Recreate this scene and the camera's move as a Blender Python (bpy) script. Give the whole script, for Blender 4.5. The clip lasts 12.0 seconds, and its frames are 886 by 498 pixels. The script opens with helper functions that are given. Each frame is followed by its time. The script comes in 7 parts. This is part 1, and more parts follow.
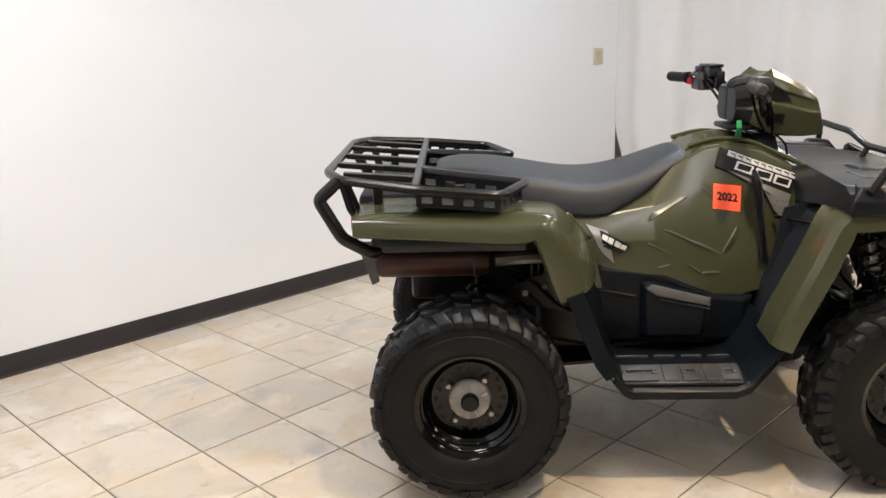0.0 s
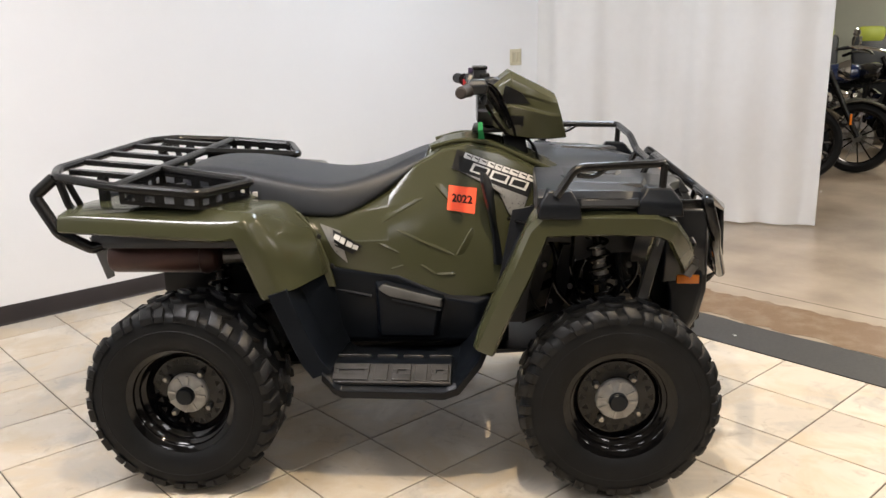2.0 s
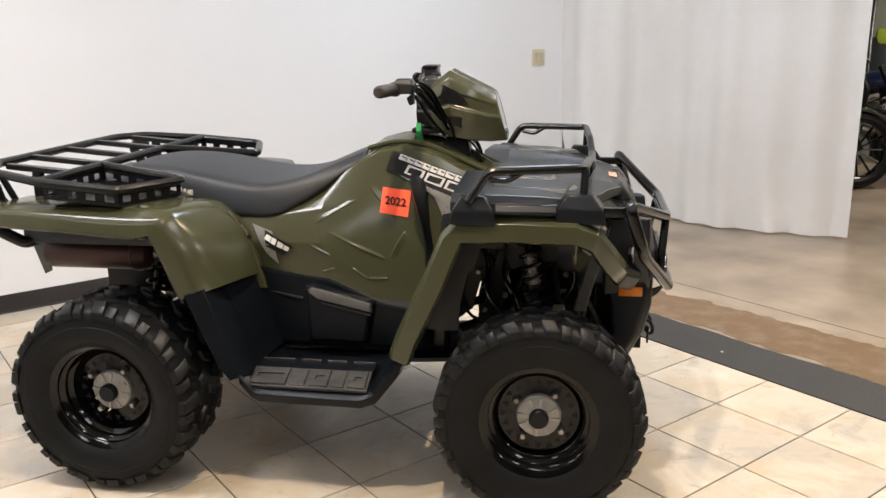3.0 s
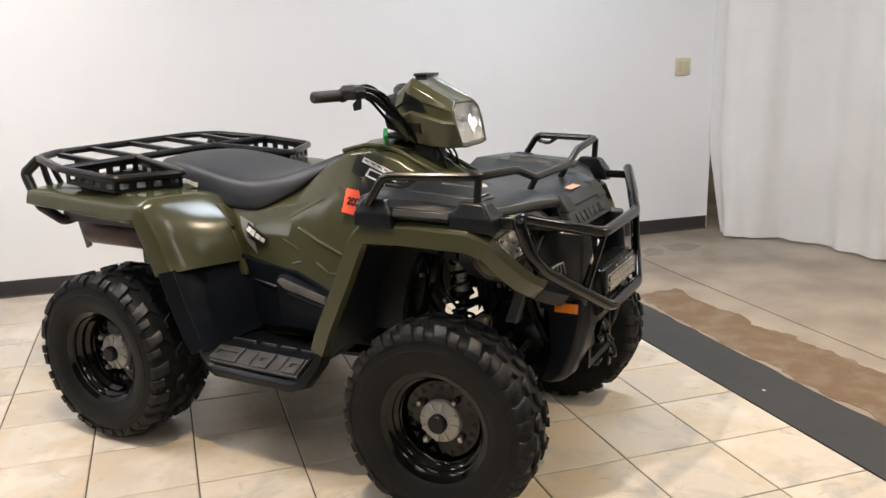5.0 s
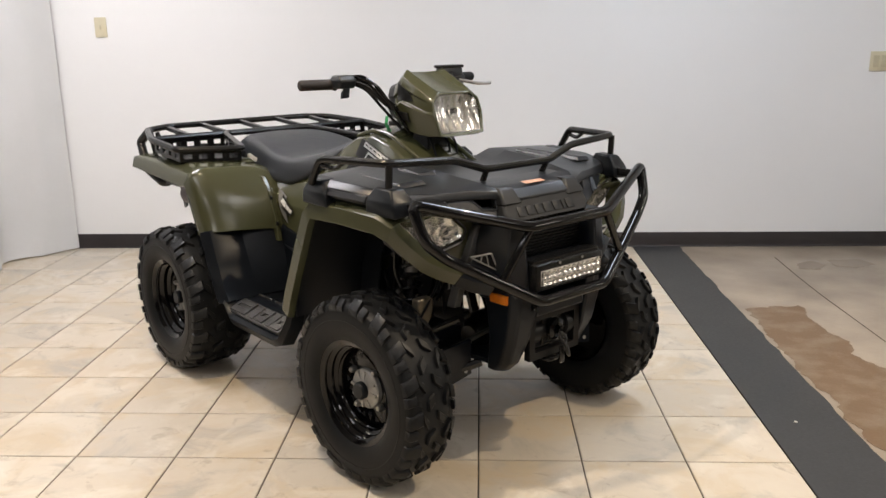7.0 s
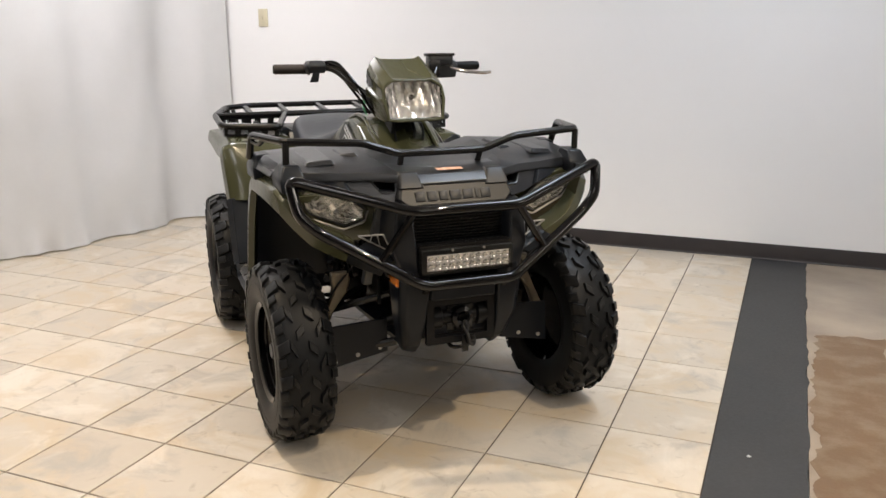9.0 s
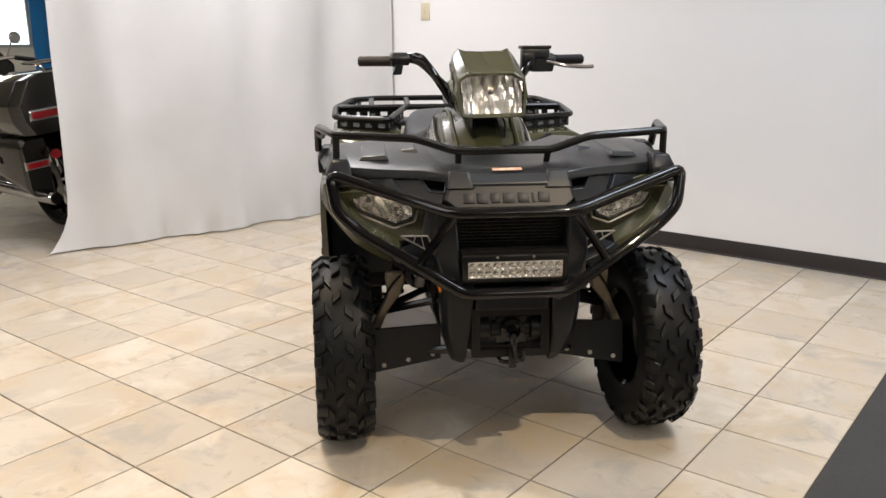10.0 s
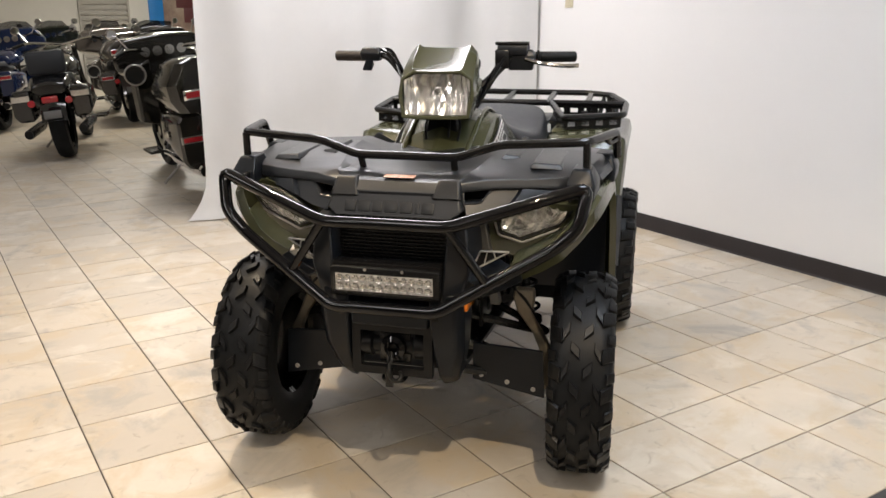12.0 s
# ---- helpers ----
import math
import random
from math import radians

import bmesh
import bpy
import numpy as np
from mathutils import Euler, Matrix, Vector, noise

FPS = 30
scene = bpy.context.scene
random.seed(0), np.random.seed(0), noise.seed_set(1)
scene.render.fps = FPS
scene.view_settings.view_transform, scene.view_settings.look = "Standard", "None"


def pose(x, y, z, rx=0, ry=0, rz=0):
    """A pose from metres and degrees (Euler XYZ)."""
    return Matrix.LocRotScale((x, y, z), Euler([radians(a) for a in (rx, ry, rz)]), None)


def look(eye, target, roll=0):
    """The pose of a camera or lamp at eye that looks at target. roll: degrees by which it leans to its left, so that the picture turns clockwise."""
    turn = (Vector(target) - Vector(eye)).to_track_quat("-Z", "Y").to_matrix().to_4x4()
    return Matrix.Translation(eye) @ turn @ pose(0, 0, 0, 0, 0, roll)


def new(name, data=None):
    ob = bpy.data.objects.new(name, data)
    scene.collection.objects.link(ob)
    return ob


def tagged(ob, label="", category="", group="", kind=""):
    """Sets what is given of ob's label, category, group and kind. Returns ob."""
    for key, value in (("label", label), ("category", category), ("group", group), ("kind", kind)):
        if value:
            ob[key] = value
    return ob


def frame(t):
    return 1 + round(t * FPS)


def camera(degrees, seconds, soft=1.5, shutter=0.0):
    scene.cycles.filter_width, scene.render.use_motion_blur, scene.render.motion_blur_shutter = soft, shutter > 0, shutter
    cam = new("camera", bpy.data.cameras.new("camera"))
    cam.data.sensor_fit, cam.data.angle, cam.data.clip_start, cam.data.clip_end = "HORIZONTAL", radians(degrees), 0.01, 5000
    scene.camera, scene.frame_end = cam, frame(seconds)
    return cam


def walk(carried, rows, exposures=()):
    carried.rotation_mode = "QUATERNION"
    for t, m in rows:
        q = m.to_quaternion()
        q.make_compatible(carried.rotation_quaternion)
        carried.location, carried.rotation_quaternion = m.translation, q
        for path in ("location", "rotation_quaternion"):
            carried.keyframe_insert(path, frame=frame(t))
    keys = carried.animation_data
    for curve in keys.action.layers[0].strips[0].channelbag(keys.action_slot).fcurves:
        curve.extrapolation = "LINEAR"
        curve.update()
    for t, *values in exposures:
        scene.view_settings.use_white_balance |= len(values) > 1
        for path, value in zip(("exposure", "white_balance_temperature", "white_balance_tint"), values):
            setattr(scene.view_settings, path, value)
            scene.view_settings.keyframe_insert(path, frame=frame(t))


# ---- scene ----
cam = camera(56.0, 12.0)
PATH = [
    (0, (-0.689, -2.795, 1.354), (-0.725, -0.861, 0.849), -1.3),
    (0.5, (-0.471, -2.824, 1.347), (-0.514, -0.89, 0.841), -1.3),
    (1, (-0.206, -2.789, 1.341), (-0.265, -0.856, 0.833), -1.3),
    (1.5, (0.051, -2.766, 1.324), (-0.044, -0.832, 0.824), -1.2),
    (2, (0.297, -2.787, 1.341), (0.148, -0.857, 0.837), -1.1),
    (2.5, (0.513, -2.731, 1.315), (0.287, -0.807, 0.818), -1.0),
    (3, (0.733, -2.651, 1.324), (0.4, -0.743, 0.825), -0.9),
    (3.5, (0.947, -2.601, 1.316), (0.488, -0.717, 0.827), -0.9),
    (5.5, (1.887, -2.314, 1.304), (0.814, -0.694, 0.832), -1.0),
    (6, (2.117, -2.201, 1.3), (0.896, -0.692, 0.819), -0.8),
    (6.5, (2.331, -2.032, 1.304), (0.983, -0.638, 0.817), -0.8),
    (7, (2.549, -1.86, 1.311), (1.079, -0.594, 0.825), -0.8),
    (7.5, (2.792, -1.673, 1.304), (1.218, -0.538, 0.818), -0.7),
    (7.7, (2.863, -1.584, 1.294), (1.257, -0.498, 0.803), -0.8),
    (9.3, (3.221, -0.77, 1.279), (1.361, -0.226, 0.783), -0.3),
    (9.5, (3.207, -0.667, 1.264), (1.319, -0.232, 0.766), -0.4),
    (10, (3.157, -0.408, 1.265), (1.229, -0.225, 0.765), -0.3),
    (10.5, (3.135, -0.146, 1.27), (1.2, -0.186, 0.763), -0.4),
    (11, (3.106, 0.13, 1.292), (1.187, -0.076, 0.77), -0.4),
    (11.5, (2.993, 0.381, 1.278), (1.091, 0.06, 0.747), -0.3),
    (12, (2.926, 0.652, 1.301), (1.058, 0.18, 0.764), -0.2),
]
walk(cam, [(t, look(eye, target, roll)) for t, eye, target, roll in PATH], exposures=[(0.0, 0.11), (1.0, 0.14), (3.5, 0.10), (6.0, -0.09), (7.0, -0.15), (10.0, -0.13), (12.0, -0.09)])
# ---- world and light ----
ROOM_TURN = 46.6
ROOM = pose(0, 0, 0, 0, 0, ROOM_TURN)
CEIL = 3.05
world = bpy.data.worlds.new("showroom_air")
scene.world = world
world.use_nodes = True
world.node_tree.nodes["Background"].inputs[0].default_value = (0.9, 0.95, 1.0, 1)
world.node_tree.nodes["Background"].inputs[1].default_value = 0.075


def room(u, v, z=0.0):
    return ROOM @ Vector((u, v, z))


# (u, v, length along u, length along v, watts, colour); panels unseen, several added as fill
TROFFERS = [
    (-1.75, 0.45, 0.6, 1.2, 61, (0.96, 0.93, 0.96)),
    (1.5, 0.3, 0.6, 1.2, 45, (0.78, 0.87, 1.0)),
    (-1.4, -2.6, 0.6, 1.2, 8, (0.95, 0.94, 0.98)),
    (1.4, -2.6, 0.6, 1.2, 13, (0.98, 0.94, 0.94)),
    # four panels added behind the camera to lift fill and gloss reflections
    (-1.4, -5.8, 0.6, 1.2, 26, (1.0, 0.96, 0.94)),
    (2.2, -5.8, 0.6, 1.2, 26, (1.0, 0.96, 0.94)),
    (4.8, -3.4, 0.6, 1.2, 30, (1.0, 0.94, 0.88)),
    (-5.0, -3.4, 0.6, 1.2, 16, (0.95, 0.94, 0.98)),
    (-5.0, -0.2, 0.6, 1.2, 19, (0.95, 0.94, 0.98)),
    (-8.5, 0.8, 0.6, 1.2, 66, (1.0, 0.92, 0.78)),
    (-12.5, 2.4, 0.6, 1.2, 120, (1.0, 0.95, 0.86)),
    # added to brighten the far wall on the right
    (8.4, 0.6, 0.6, 1.2, 70, (1.0, 0.95, 0.84)),
    (5.6, -0.8, 0.6, 1.2, 56, (1.0, 0.89, 0.77)),
]
# warm spotlights over the bike: (x, y, watts)
SPOTS = [(2.3, 0.8, 212), (0.3, -1.2, 205)]

# ---- materials ----


def socket(node, name, value):
    if name in node.inputs:
        node.inputs[name].default_value = value


def material(name, base, rough=0.5, metal=0.0, vary=0.12, scale=6.0, bump=0.0, bump_scale=60.0, coat=0.0, rnd=0.0, second=None, spec=0.5,
             rough_vary=0.08, contrast=1.0, bias=0.0):
    """Colour varied at two scales, uneven roughness and fine relief, in object space."""
    m = bpy.data.materials.new(name)
    m.use_nodes = True
    t = m.node_tree
    n, l = t.nodes, t.links
    b = n["Principled BSDF"]
    socket(b, "Metallic", metal)
    socket(b, "Coat Weight", coat)
    socket(b, "Coat Roughness", 0.08)
    socket(b, "Specular IOR Level", spec)
    c = n.new("ShaderNodeTexCoord")
    big = n.new("ShaderNodeTexNoise")
    big.inputs["Scale"].default_value = scale
    big.inputs["Detail"].default_value = 6
    fine = n.new("ShaderNodeTexNoise")
    fine.inputs["Scale"].default_value = scale * 14
    fine.inputs["Detail"].default_value = 4
    l.new(c.outputs["Object"], big.inputs["Vector"])
    l.new(c.outputs["Object"], fine.inputs["Vector"])
    mix = n.new("ShaderNodeMix")
    mix.data_type = "RGBA"
    dark = second if second else tuple(v * (1 - vary * 1.6) for v in base)
    light = tuple(min(1, v * (1 + vary)) for v in base)
    mix.inputs["A"].default_value = (*dark, 1)
    mix.inputs["B"].default_value = (*light, 1)
    add = n.new("ShaderNodeMath")
    add.operation = "MULTIPLY_ADD"
    add.inputs[1].default_value = 0.35
    l.new(fine.outputs["Fac"], add.inputs[0])
    sub = n.new("ShaderNodeMath")
    sub.operation = "MULTIPLY_ADD"
    sub.inputs[1].default_value = 1.6 * contrast
    sub.inputs[2].default_value = 0.32 - 0.8 * contrast + bias
    l.new(big.outputs["Fac"], sub.inputs[0])
    l.new(sub.outputs[0], add.inputs[2])
    l.new(add.outputs[0], mix.inputs["Factor"])
    out = mix.outputs["Result"]
    if rnd:
        info = n.new("ShaderNodeObjectInfo")
        hsv = n.new("ShaderNodeHueSaturation")
        rng = n.new("ShaderNodeMapRange")
        rng.inputs["To Min"].default_value = 1 - rnd
        rng.inputs["To Max"].default_value = 1 + rnd
        l.new(info.outputs["Random"], rng.inputs["Value"])
        l.new(rng.outputs["Result"], hsv.inputs["Value"])
        l.new(out, hsv.inputs["Color"])
        out = hsv.outputs["Color"]
    l.new(out, b.inputs["Base Color"])
    rr = n.new("ShaderNodeMapRange")
    rr.inputs["To Min"].default_value = max(0.02, rough - rough_vary)
    rr.inputs["To Max"].default_value = min(1.0, rough + rough_vary)
    l.new(fine.outputs["Fac"], rr.inputs["Value"])
    l.new(rr.outputs["Result"], b.inputs["Roughness"])
    if bump:
        grain = n.new("ShaderNodeTexNoise")
        grain.inputs["Scale"].default_value = bump_scale
        grain.inputs["Detail"].default_value = 3
        l.new(c.outputs["Object"], grain.inputs["Vector"])
        bp = n.new("ShaderNodeBump")
        bp.inputs["Strength"].default_value = bump
        bp.inputs["Distance"].default_value = 0.002
        l.new(grain.outputs["Fac"], bp.inputs["Height"])
        l.new(bp.outputs["Normal"], b.inputs["Normal"])
    return m


def glow(name, colour, power):
    m = bpy.data.materials.new(name)
    m.use_nodes = True
    b = m.node_tree.nodes["Principled BSDF"]
    socket(b, "Base Color", (*colour, 1))
    socket(b, "Emission Color", (*colour, 1))
    socket(b, "Emission Strength", power)
    return m


def clear(name, tint=(1, 1, 1), rough=0.02):
    m = bpy.data.materials.new(name)
    m.use_nodes = True
    b = m.node_tree.nodes["Principled BSDF"]
    socket(b, "Base Color", (*tint, 1))
    socket(b, "Roughness", rough)
    socket(b, "Transmission Weight", 1.0)
    socket(b, "IOR", 1.3)
    return m


OLIVE = material("olive_paint", (0.045, 0.0472, 0.0244), 0.205, 0, 0.025, 3, 0.0, 110, rough_vary=0.005)
BLACK_PLASTIC = material("black_textured_plastic", (0.0068, 0.0086, 0.0118), 0.33, 0, 0.15, 9, 0.05, 420, rough_vary=0.05, spec=0.22)
SIDE_PLASTIC = material("black_side_plastic", (0.0054, 0.0070, 0.0100), 0.30, 0, 0.15, 9, 0.05, 420, rough_vary=0.04, spec=0.14)
COWL = material("smooth_black_plastic", (0.0088, 0.0104, 0.0136), 0.33, 0, 0.12, 5, 0.0, 160, rough_vary=0.03)
NOSE = material("satin_black_plastic", (0.0092, 0.0100, 0.0114), 0.42, 0, 0.12, 5, 0.0, 160, rough_vary=0.04, spec=0.30)
POWDER = material("black_powder_coat", (0.0066, 0.0067, 0.0072), 0.27, 0, 0.1, 3, 0.0, 500, rough_vary=0.006, spec=0.36)
GLOSS_TUBE = material("gloss_black_tube", (0.0035, 0.0036, 0.0044), 0.055, 0, 0.1, 4, 0.0, 200, rough_vary=0.004, spec=0.34)
RUBBER = material("tyre_rubber", (0.0084, 0.0092, 0.0104), 0.46, 0, 0.3, 10, 0.10, 180, spec=0.16)
RIM = material("gloss_black_rim", (0.0028, 0.0028, 0.0032), 0.09, 0, 0.1, 4, rough_vary=0.006, spec=0.34)
TREAD_RUBBER = material("dressed_tread_rubber", (0.0062, 0.0066, 0.0074), 0.43, 0, 0.40, 14, 0.4, 140, spec=0.27)
VINYL = material("charcoal_seat_vinyl", (0.0120, 0.0150, 0.0200), 0.46, 0, 0.08, 5, 0.3, 700, rough_vary=0.04)
ALLOY = material("cast_alloy", (0.36, 0.35, 0.33), 0.42, 0.35, 0.2, 30, 0.3, 200)
STEEL = material("dull_steel", (0.34, 0.33, 0.31), 0.36, 0.9, 0.25, 18, 0.2, 160)
CHROME = material("chrome", (0.75, 0.75, 0.76), 0.08, 1.0, 0.05, 10, rough_vary=0.02)
GREY_METAL = material("grey_painted_steel", (0.10, 0.10, 0.098), 0.42, 0.2, 0.25, 14, 0.2, 120)
KNUCKLE = material("tan_grey_cast_metal", (0.20, 0.17, 0.125), 0.42, 0.4, 0.3, 18, 0.2, 120)
MATTE = material("matte_black_liner", (0.0120, 0.0142, 0.0190), 0.36, 0, 0.2, 8, spec=0.42)
DARK_METAL = material("black_cast_metal", (0.012, 0.012, 0.012), 0.36, 0.3, 0.25, 14, 0.2, 120)
TREAD_METAL = material("scuffed_foot_tread_metal", (0.060, 0.060, 0.061), 0.30, 0.35, 0.45, 22, 0.3, 150, second=(0.026, 0.026, 0.027))
RUST = material("heat_browned_steel", (0.062, 0.026, 0.020), 0.38, 0.45, 0.3, 7, 0.2, 90, second=(0.026, 0.019, 0.018))
RED = material("red_plastic", (0.45, 0.02, 0.025), 0.3, 0, 0.1, 12)
AMBER = material("amber_reflector", (0.80, 0.22, 0.015), 0.2, 0, 0.1, 60, 0.4, 900, coat=0.5)
ORANGE = material("fluorescent_orange_paper", (0.95, 0.095, 0.03), 0.55, 0, 0.04, 8)
GREEN_TAG = material("green_tag_plastic", (0.02, 0.27, 0.08), 0.4, 0, 0.1, 12)
DECAL_WHITE = material("white_decal", (0.56, 0.56, 0.55), 0.35, 0, 0.04, 20)
DECAL_GREY = material("silver_grey_decal", (0.25, 0.247, 0.24), 0.30, 0.5, 0.3, 9)
DECAL_BLACK = material("black_decal", (0.0062, 0.0064, 0.0070), 0.35, 0, 0.1, 6, spec=0.22, rough_vary=0.02)
WARN = material("warning_label_print", (0.50, 0.36, 0.29), 0.45, 0, 0.4, 80, second=(0.34, 0.14, 0.08))
CLEAR = clear("clear_lens")
REFLECT = material("headlamp_reflector", (0.58, 0.575, 0.56), 0.14, 0.9, 0.06, 20, rough_vary=0.03)
LAMP_BOWL = material("bright_lamp_bowl", (0.72, 0.71, 0.69), 0.16, 0.85, 0.06, 20, rough_vary=0.03)
BULB = material("lamp_bulb_dark", (0.22, 0.21, 0.20), 0.2, 0.8, 0.1, 30)
WALL = material("white_wall_paint", (0.87, 0.865, 0.86), 0.75, 0, 0.015, 1.2, 0.15, 120)
CEILING = material("ceiling_white", (0.75, 0.75, 0.73), 0.9, 0, 0.05, 2)
BASE_BLACK = material("black_rubber_baseboard", (0.020, 0.015, 0.015), 0.5, 0, 0.2, 6, 0.1, 80)
CLOTH = material("white_curtain_cloth", (0.68, 0.68, 0.675), 0.92, 0, 0.03, 3, 0.4, 600, spec=0.15)
CLOTH_STAINED = material("stained_curtain_cloth", (0.83, 0.815, 0.79), 0.92, 0, 0.02, 1.3, 0.4, 600, spec=0.15, second=(0.75, 0.72, 0.68))
IVORY = material("ivory_plate", (0.66, 0.60, 0.43), 0.4, 0, 0.05, 20)


def stone_tile(name, per_tile):
    """Polished travertine: a beige ground with cloudy grey patches, short warped veins and pits, in room space."""
    m = material(name, (0.550, 0.50, 0.420), 0.42, 0, 0.05, 2.4, 0.0, 40, rnd=0.10 if per_tile else 0.0, second=(0.470, 0.415, 0.340), rough_vary=0.05)
    t = m.node_tree
    n, l = t.nodes, t.links
    b = n["Principled BSDF"]
    base = b.inputs["Base Color"].links[0].from_socket
    geo = n.new("ShaderNodeNewGeometry")
    where = n.new("ShaderNodeVectorMath")
    where.operation = "ADD"
    l.new(geo.outputs["Position"], where.inputs[0])
    pick = n.new("ShaderNodeObjectInfo" if per_tile else "ShaderNodeNewGeometry")
    shift = n.new("ShaderNodeVectorMath")
    shift.operation = "SCALE"
    shift.inputs[0].default_value = (37.0, 21.0, 11.0)
    l.new(pick.outputs["Random" if per_tile else "Random Per Island"], shift.inputs["Scale"])
    l.new(shift.outputs[0], where.inputs[1])

    def cloud(scale, detail, lo, hi, warp):
        q = n.new("ShaderNodeTexNoise")
        q.inputs["Scale"].default_value = scale
        q.inputs["Detail"].default_value = detail
        q.inputs["Roughness"].default_value = 0.62
        q.inputs["Distortion"].default_value = warp
        l.new(where.outputs[0], q.inputs["Vector"])
        r = n.new("ShaderNodeMapRange")
        r.inputs["From Min"].default_value = lo
        r.inputs["From Max"].default_value = hi
        r.interpolation_type = "SMOOTHSTEP"
        l.new(q.outputs["Fac"], r.inputs["Value"])
        return r.outputs["Result"]

    out = base
    for fac, colour, amount in ((cloud(3.2, 7, 0.50, 0.68, 0.9), (0.36, 0.335, 0.295), 0.85), (cloud(3.6, 6, 0.45, 0.66, 0.9), (0.50, 0.412, 0.290), 0.88),
                                (cloud(3.5, 5, 0.52, 0.70, 0.6), (0.64, 0.60, 0.53), 0.6), (cloud(11, 8, 0.57, 0.74, 1.2), (0.31, 0.265, 0.205), 0.65)):
        k = n.new("ShaderNodeMath")
        k.operation = "MULTIPLY"
        k.inputs[1].default_value = amount
        l.new(fac, k.inputs[0])
        mx = n.new("ShaderNodeMix")
        mx.data_type = "RGBA"
        mx.inputs["B"].default_value = (*colour, 1)
        l.new(k.outputs[0], mx.inputs["Factor"])
        l.new(out, mx.inputs["A"])
        out = mx.outputs["Result"]
    l.new(out, b.inputs["Base Color"])
    return m


TILE = stone_tile("beige_stone_tile", True)
TILE_FAR = stone_tile("beige_stone_tile_far", False)
GROUT = material("dark_grout", (0.075, 0.060, 0.046), 0.9, 0, 0.2, 20)
STRIP = material("charcoal_floor_strip", (0.028, 0.028, 0.0285), 0.55, 0, 0.12, 5, 0.2, 120)
CONCRETE = material("worn_concrete", (0.285, 0.235, 0.18), 0.34, 0, 0.22, 2.6, 0.2, 40, second=(0.175, 0.138, 0.102), contrast=1.5, bias=0.1)
ADHESIVE = material("brown_adhesive_stain", (0.112, 0.066, 0.031), 0.45, 0, 0.30, 9.0, 0.2, 50, second=(0.195, 0.142, 0.088), contrast=3.0, bias=0.24)
DAMP = material("dull_grey_stain", (0.20, 0.165, 0.128), 0.5, 0, 0.2, 6.0, 0.2, 50, second=(0.285, 0.235, 0.18), contrast=2.0, bias=0.2)
CRACK = material("concrete_joint_dirt", (0.11, 0.085, 0.062), 0.9, 0, 0.3, 30)

# ---- mesh helpers ----


def part(name, bm, mat, parent=None, label="", sharp=32, bevel=0.0, m=None, segments=2):
    """Links a bmesh as one mesh object under a thing or a part."""
    bmesh.ops.recalc_face_normals(bm, faces=bm.faces[:])
    me = bpy.data.meshes.new(name)
    bm.to_mesh(me)
    bm.free()
    me.materials.append(mat)
    for p in me.polygons:
        p.use_smooth = True
    me.set_sharp_from_angle(angle=radians(sharp))
    ob = new(name, me)
    if parent is not None:
        ob.parent = parent
    if m is not None:
        ob.matrix_basis = m
    if label:
        ob["label"] = label
    if bevel:
        mod = ob.modifiers.new("edge", "BEVEL")
        mod.width, mod.segments, mod.limit_method, mod.angle_limit = bevel, segments, "ANGLE", radians(22)
        mod.harden_normals = False
    return ob


def soften(ob, levels=2, crease=0.8, angle=30):
    """Rounds a part by subdivision, holding the edges that turn by more than the angle."""
    bm = bmesh.new()
    bm.from_mesh(ob.data)
    hold = bm.edges.layers.float.new("crease_edge")
    for e in bm.edges:
        if len(e.link_faces) == 2 and e.calc_face_angle(0.0) > radians(angle):
            e[hold] = crease
    bm.to_mesh(ob.data)
    bm.free()
    mod = ob.modifiers.new("round", "SUBSURF")
    mod.levels = mod.render_levels = levels


def empty(name, m=None, label="", category="", group="", kind=""):
    ob = new(name)
    ob.empty_display_size = 0.1
    if m is not None:
        ob.matrix_basis = m
    return tagged(ob, label, category, group, kind)


def add_box(bm, lo, hi, m=None):
    vs = [bm.verts.new(Vector((x, y, z))) for x in (lo[0], hi[0]) for y in (lo[1], hi[1]) for z in (lo[2], hi[2])]
    if m is not None:
        for v in vs:
            v.co = m @ v.co
    for f in ((0, 1, 3, 2), (4, 6, 7, 5), (0, 4, 5, 1), (2, 3, 7, 6), (0, 2, 6, 4), (1, 5, 7, 3)):
        bm.faces.new([vs[i] for i in f])
    return vs


def box(lo, hi, m=None, bevel=0.0):
    bm = bmesh.new()
    add_box(bm, lo, hi, m)
    if bevel:
        bmesh.ops.bevel(bm, geom=bm.edges[:], offset=bevel, segments=2, profile=0.5, affect="EDGES")
    return bm


def add_loft(bm, rings, cap=True, closed=True, loop=False):
    rows = [[bm.verts.new(Vector(p)) for p in r] for r in rings]
    n = len(rows[0])
    pairs = list(zip(rows, rows[1:])) + ([(rows[-1], rows[0])] if loop else [])
    for a, b in pairs:
        for i in range(n if closed else n - 1):
            j = (i + 1) % n
            bm.faces.new((a[i], a[j], b[j], b[i]))
    if cap and closed and not loop:
        bm.faces.new(rows[0][::-1])
        bm.faces.new(rows[-1])
    return rows


def loft(rings, cap=True):
    bm = bmesh.new()
    add_loft(bm, rings, cap)
    return bm


def mirror_loft(stations):
    """Closed loft from stations (x, [(half width, z), ...] from the lower edge to the top centre)."""
    rings = []
    for x, half in stations:
        ring = [(x, -y, z) for y, z in half] + [(x, y, z) for y, z in half[::-1] if y > 1e-6]
        rings.append(ring)
    return loft(rings)


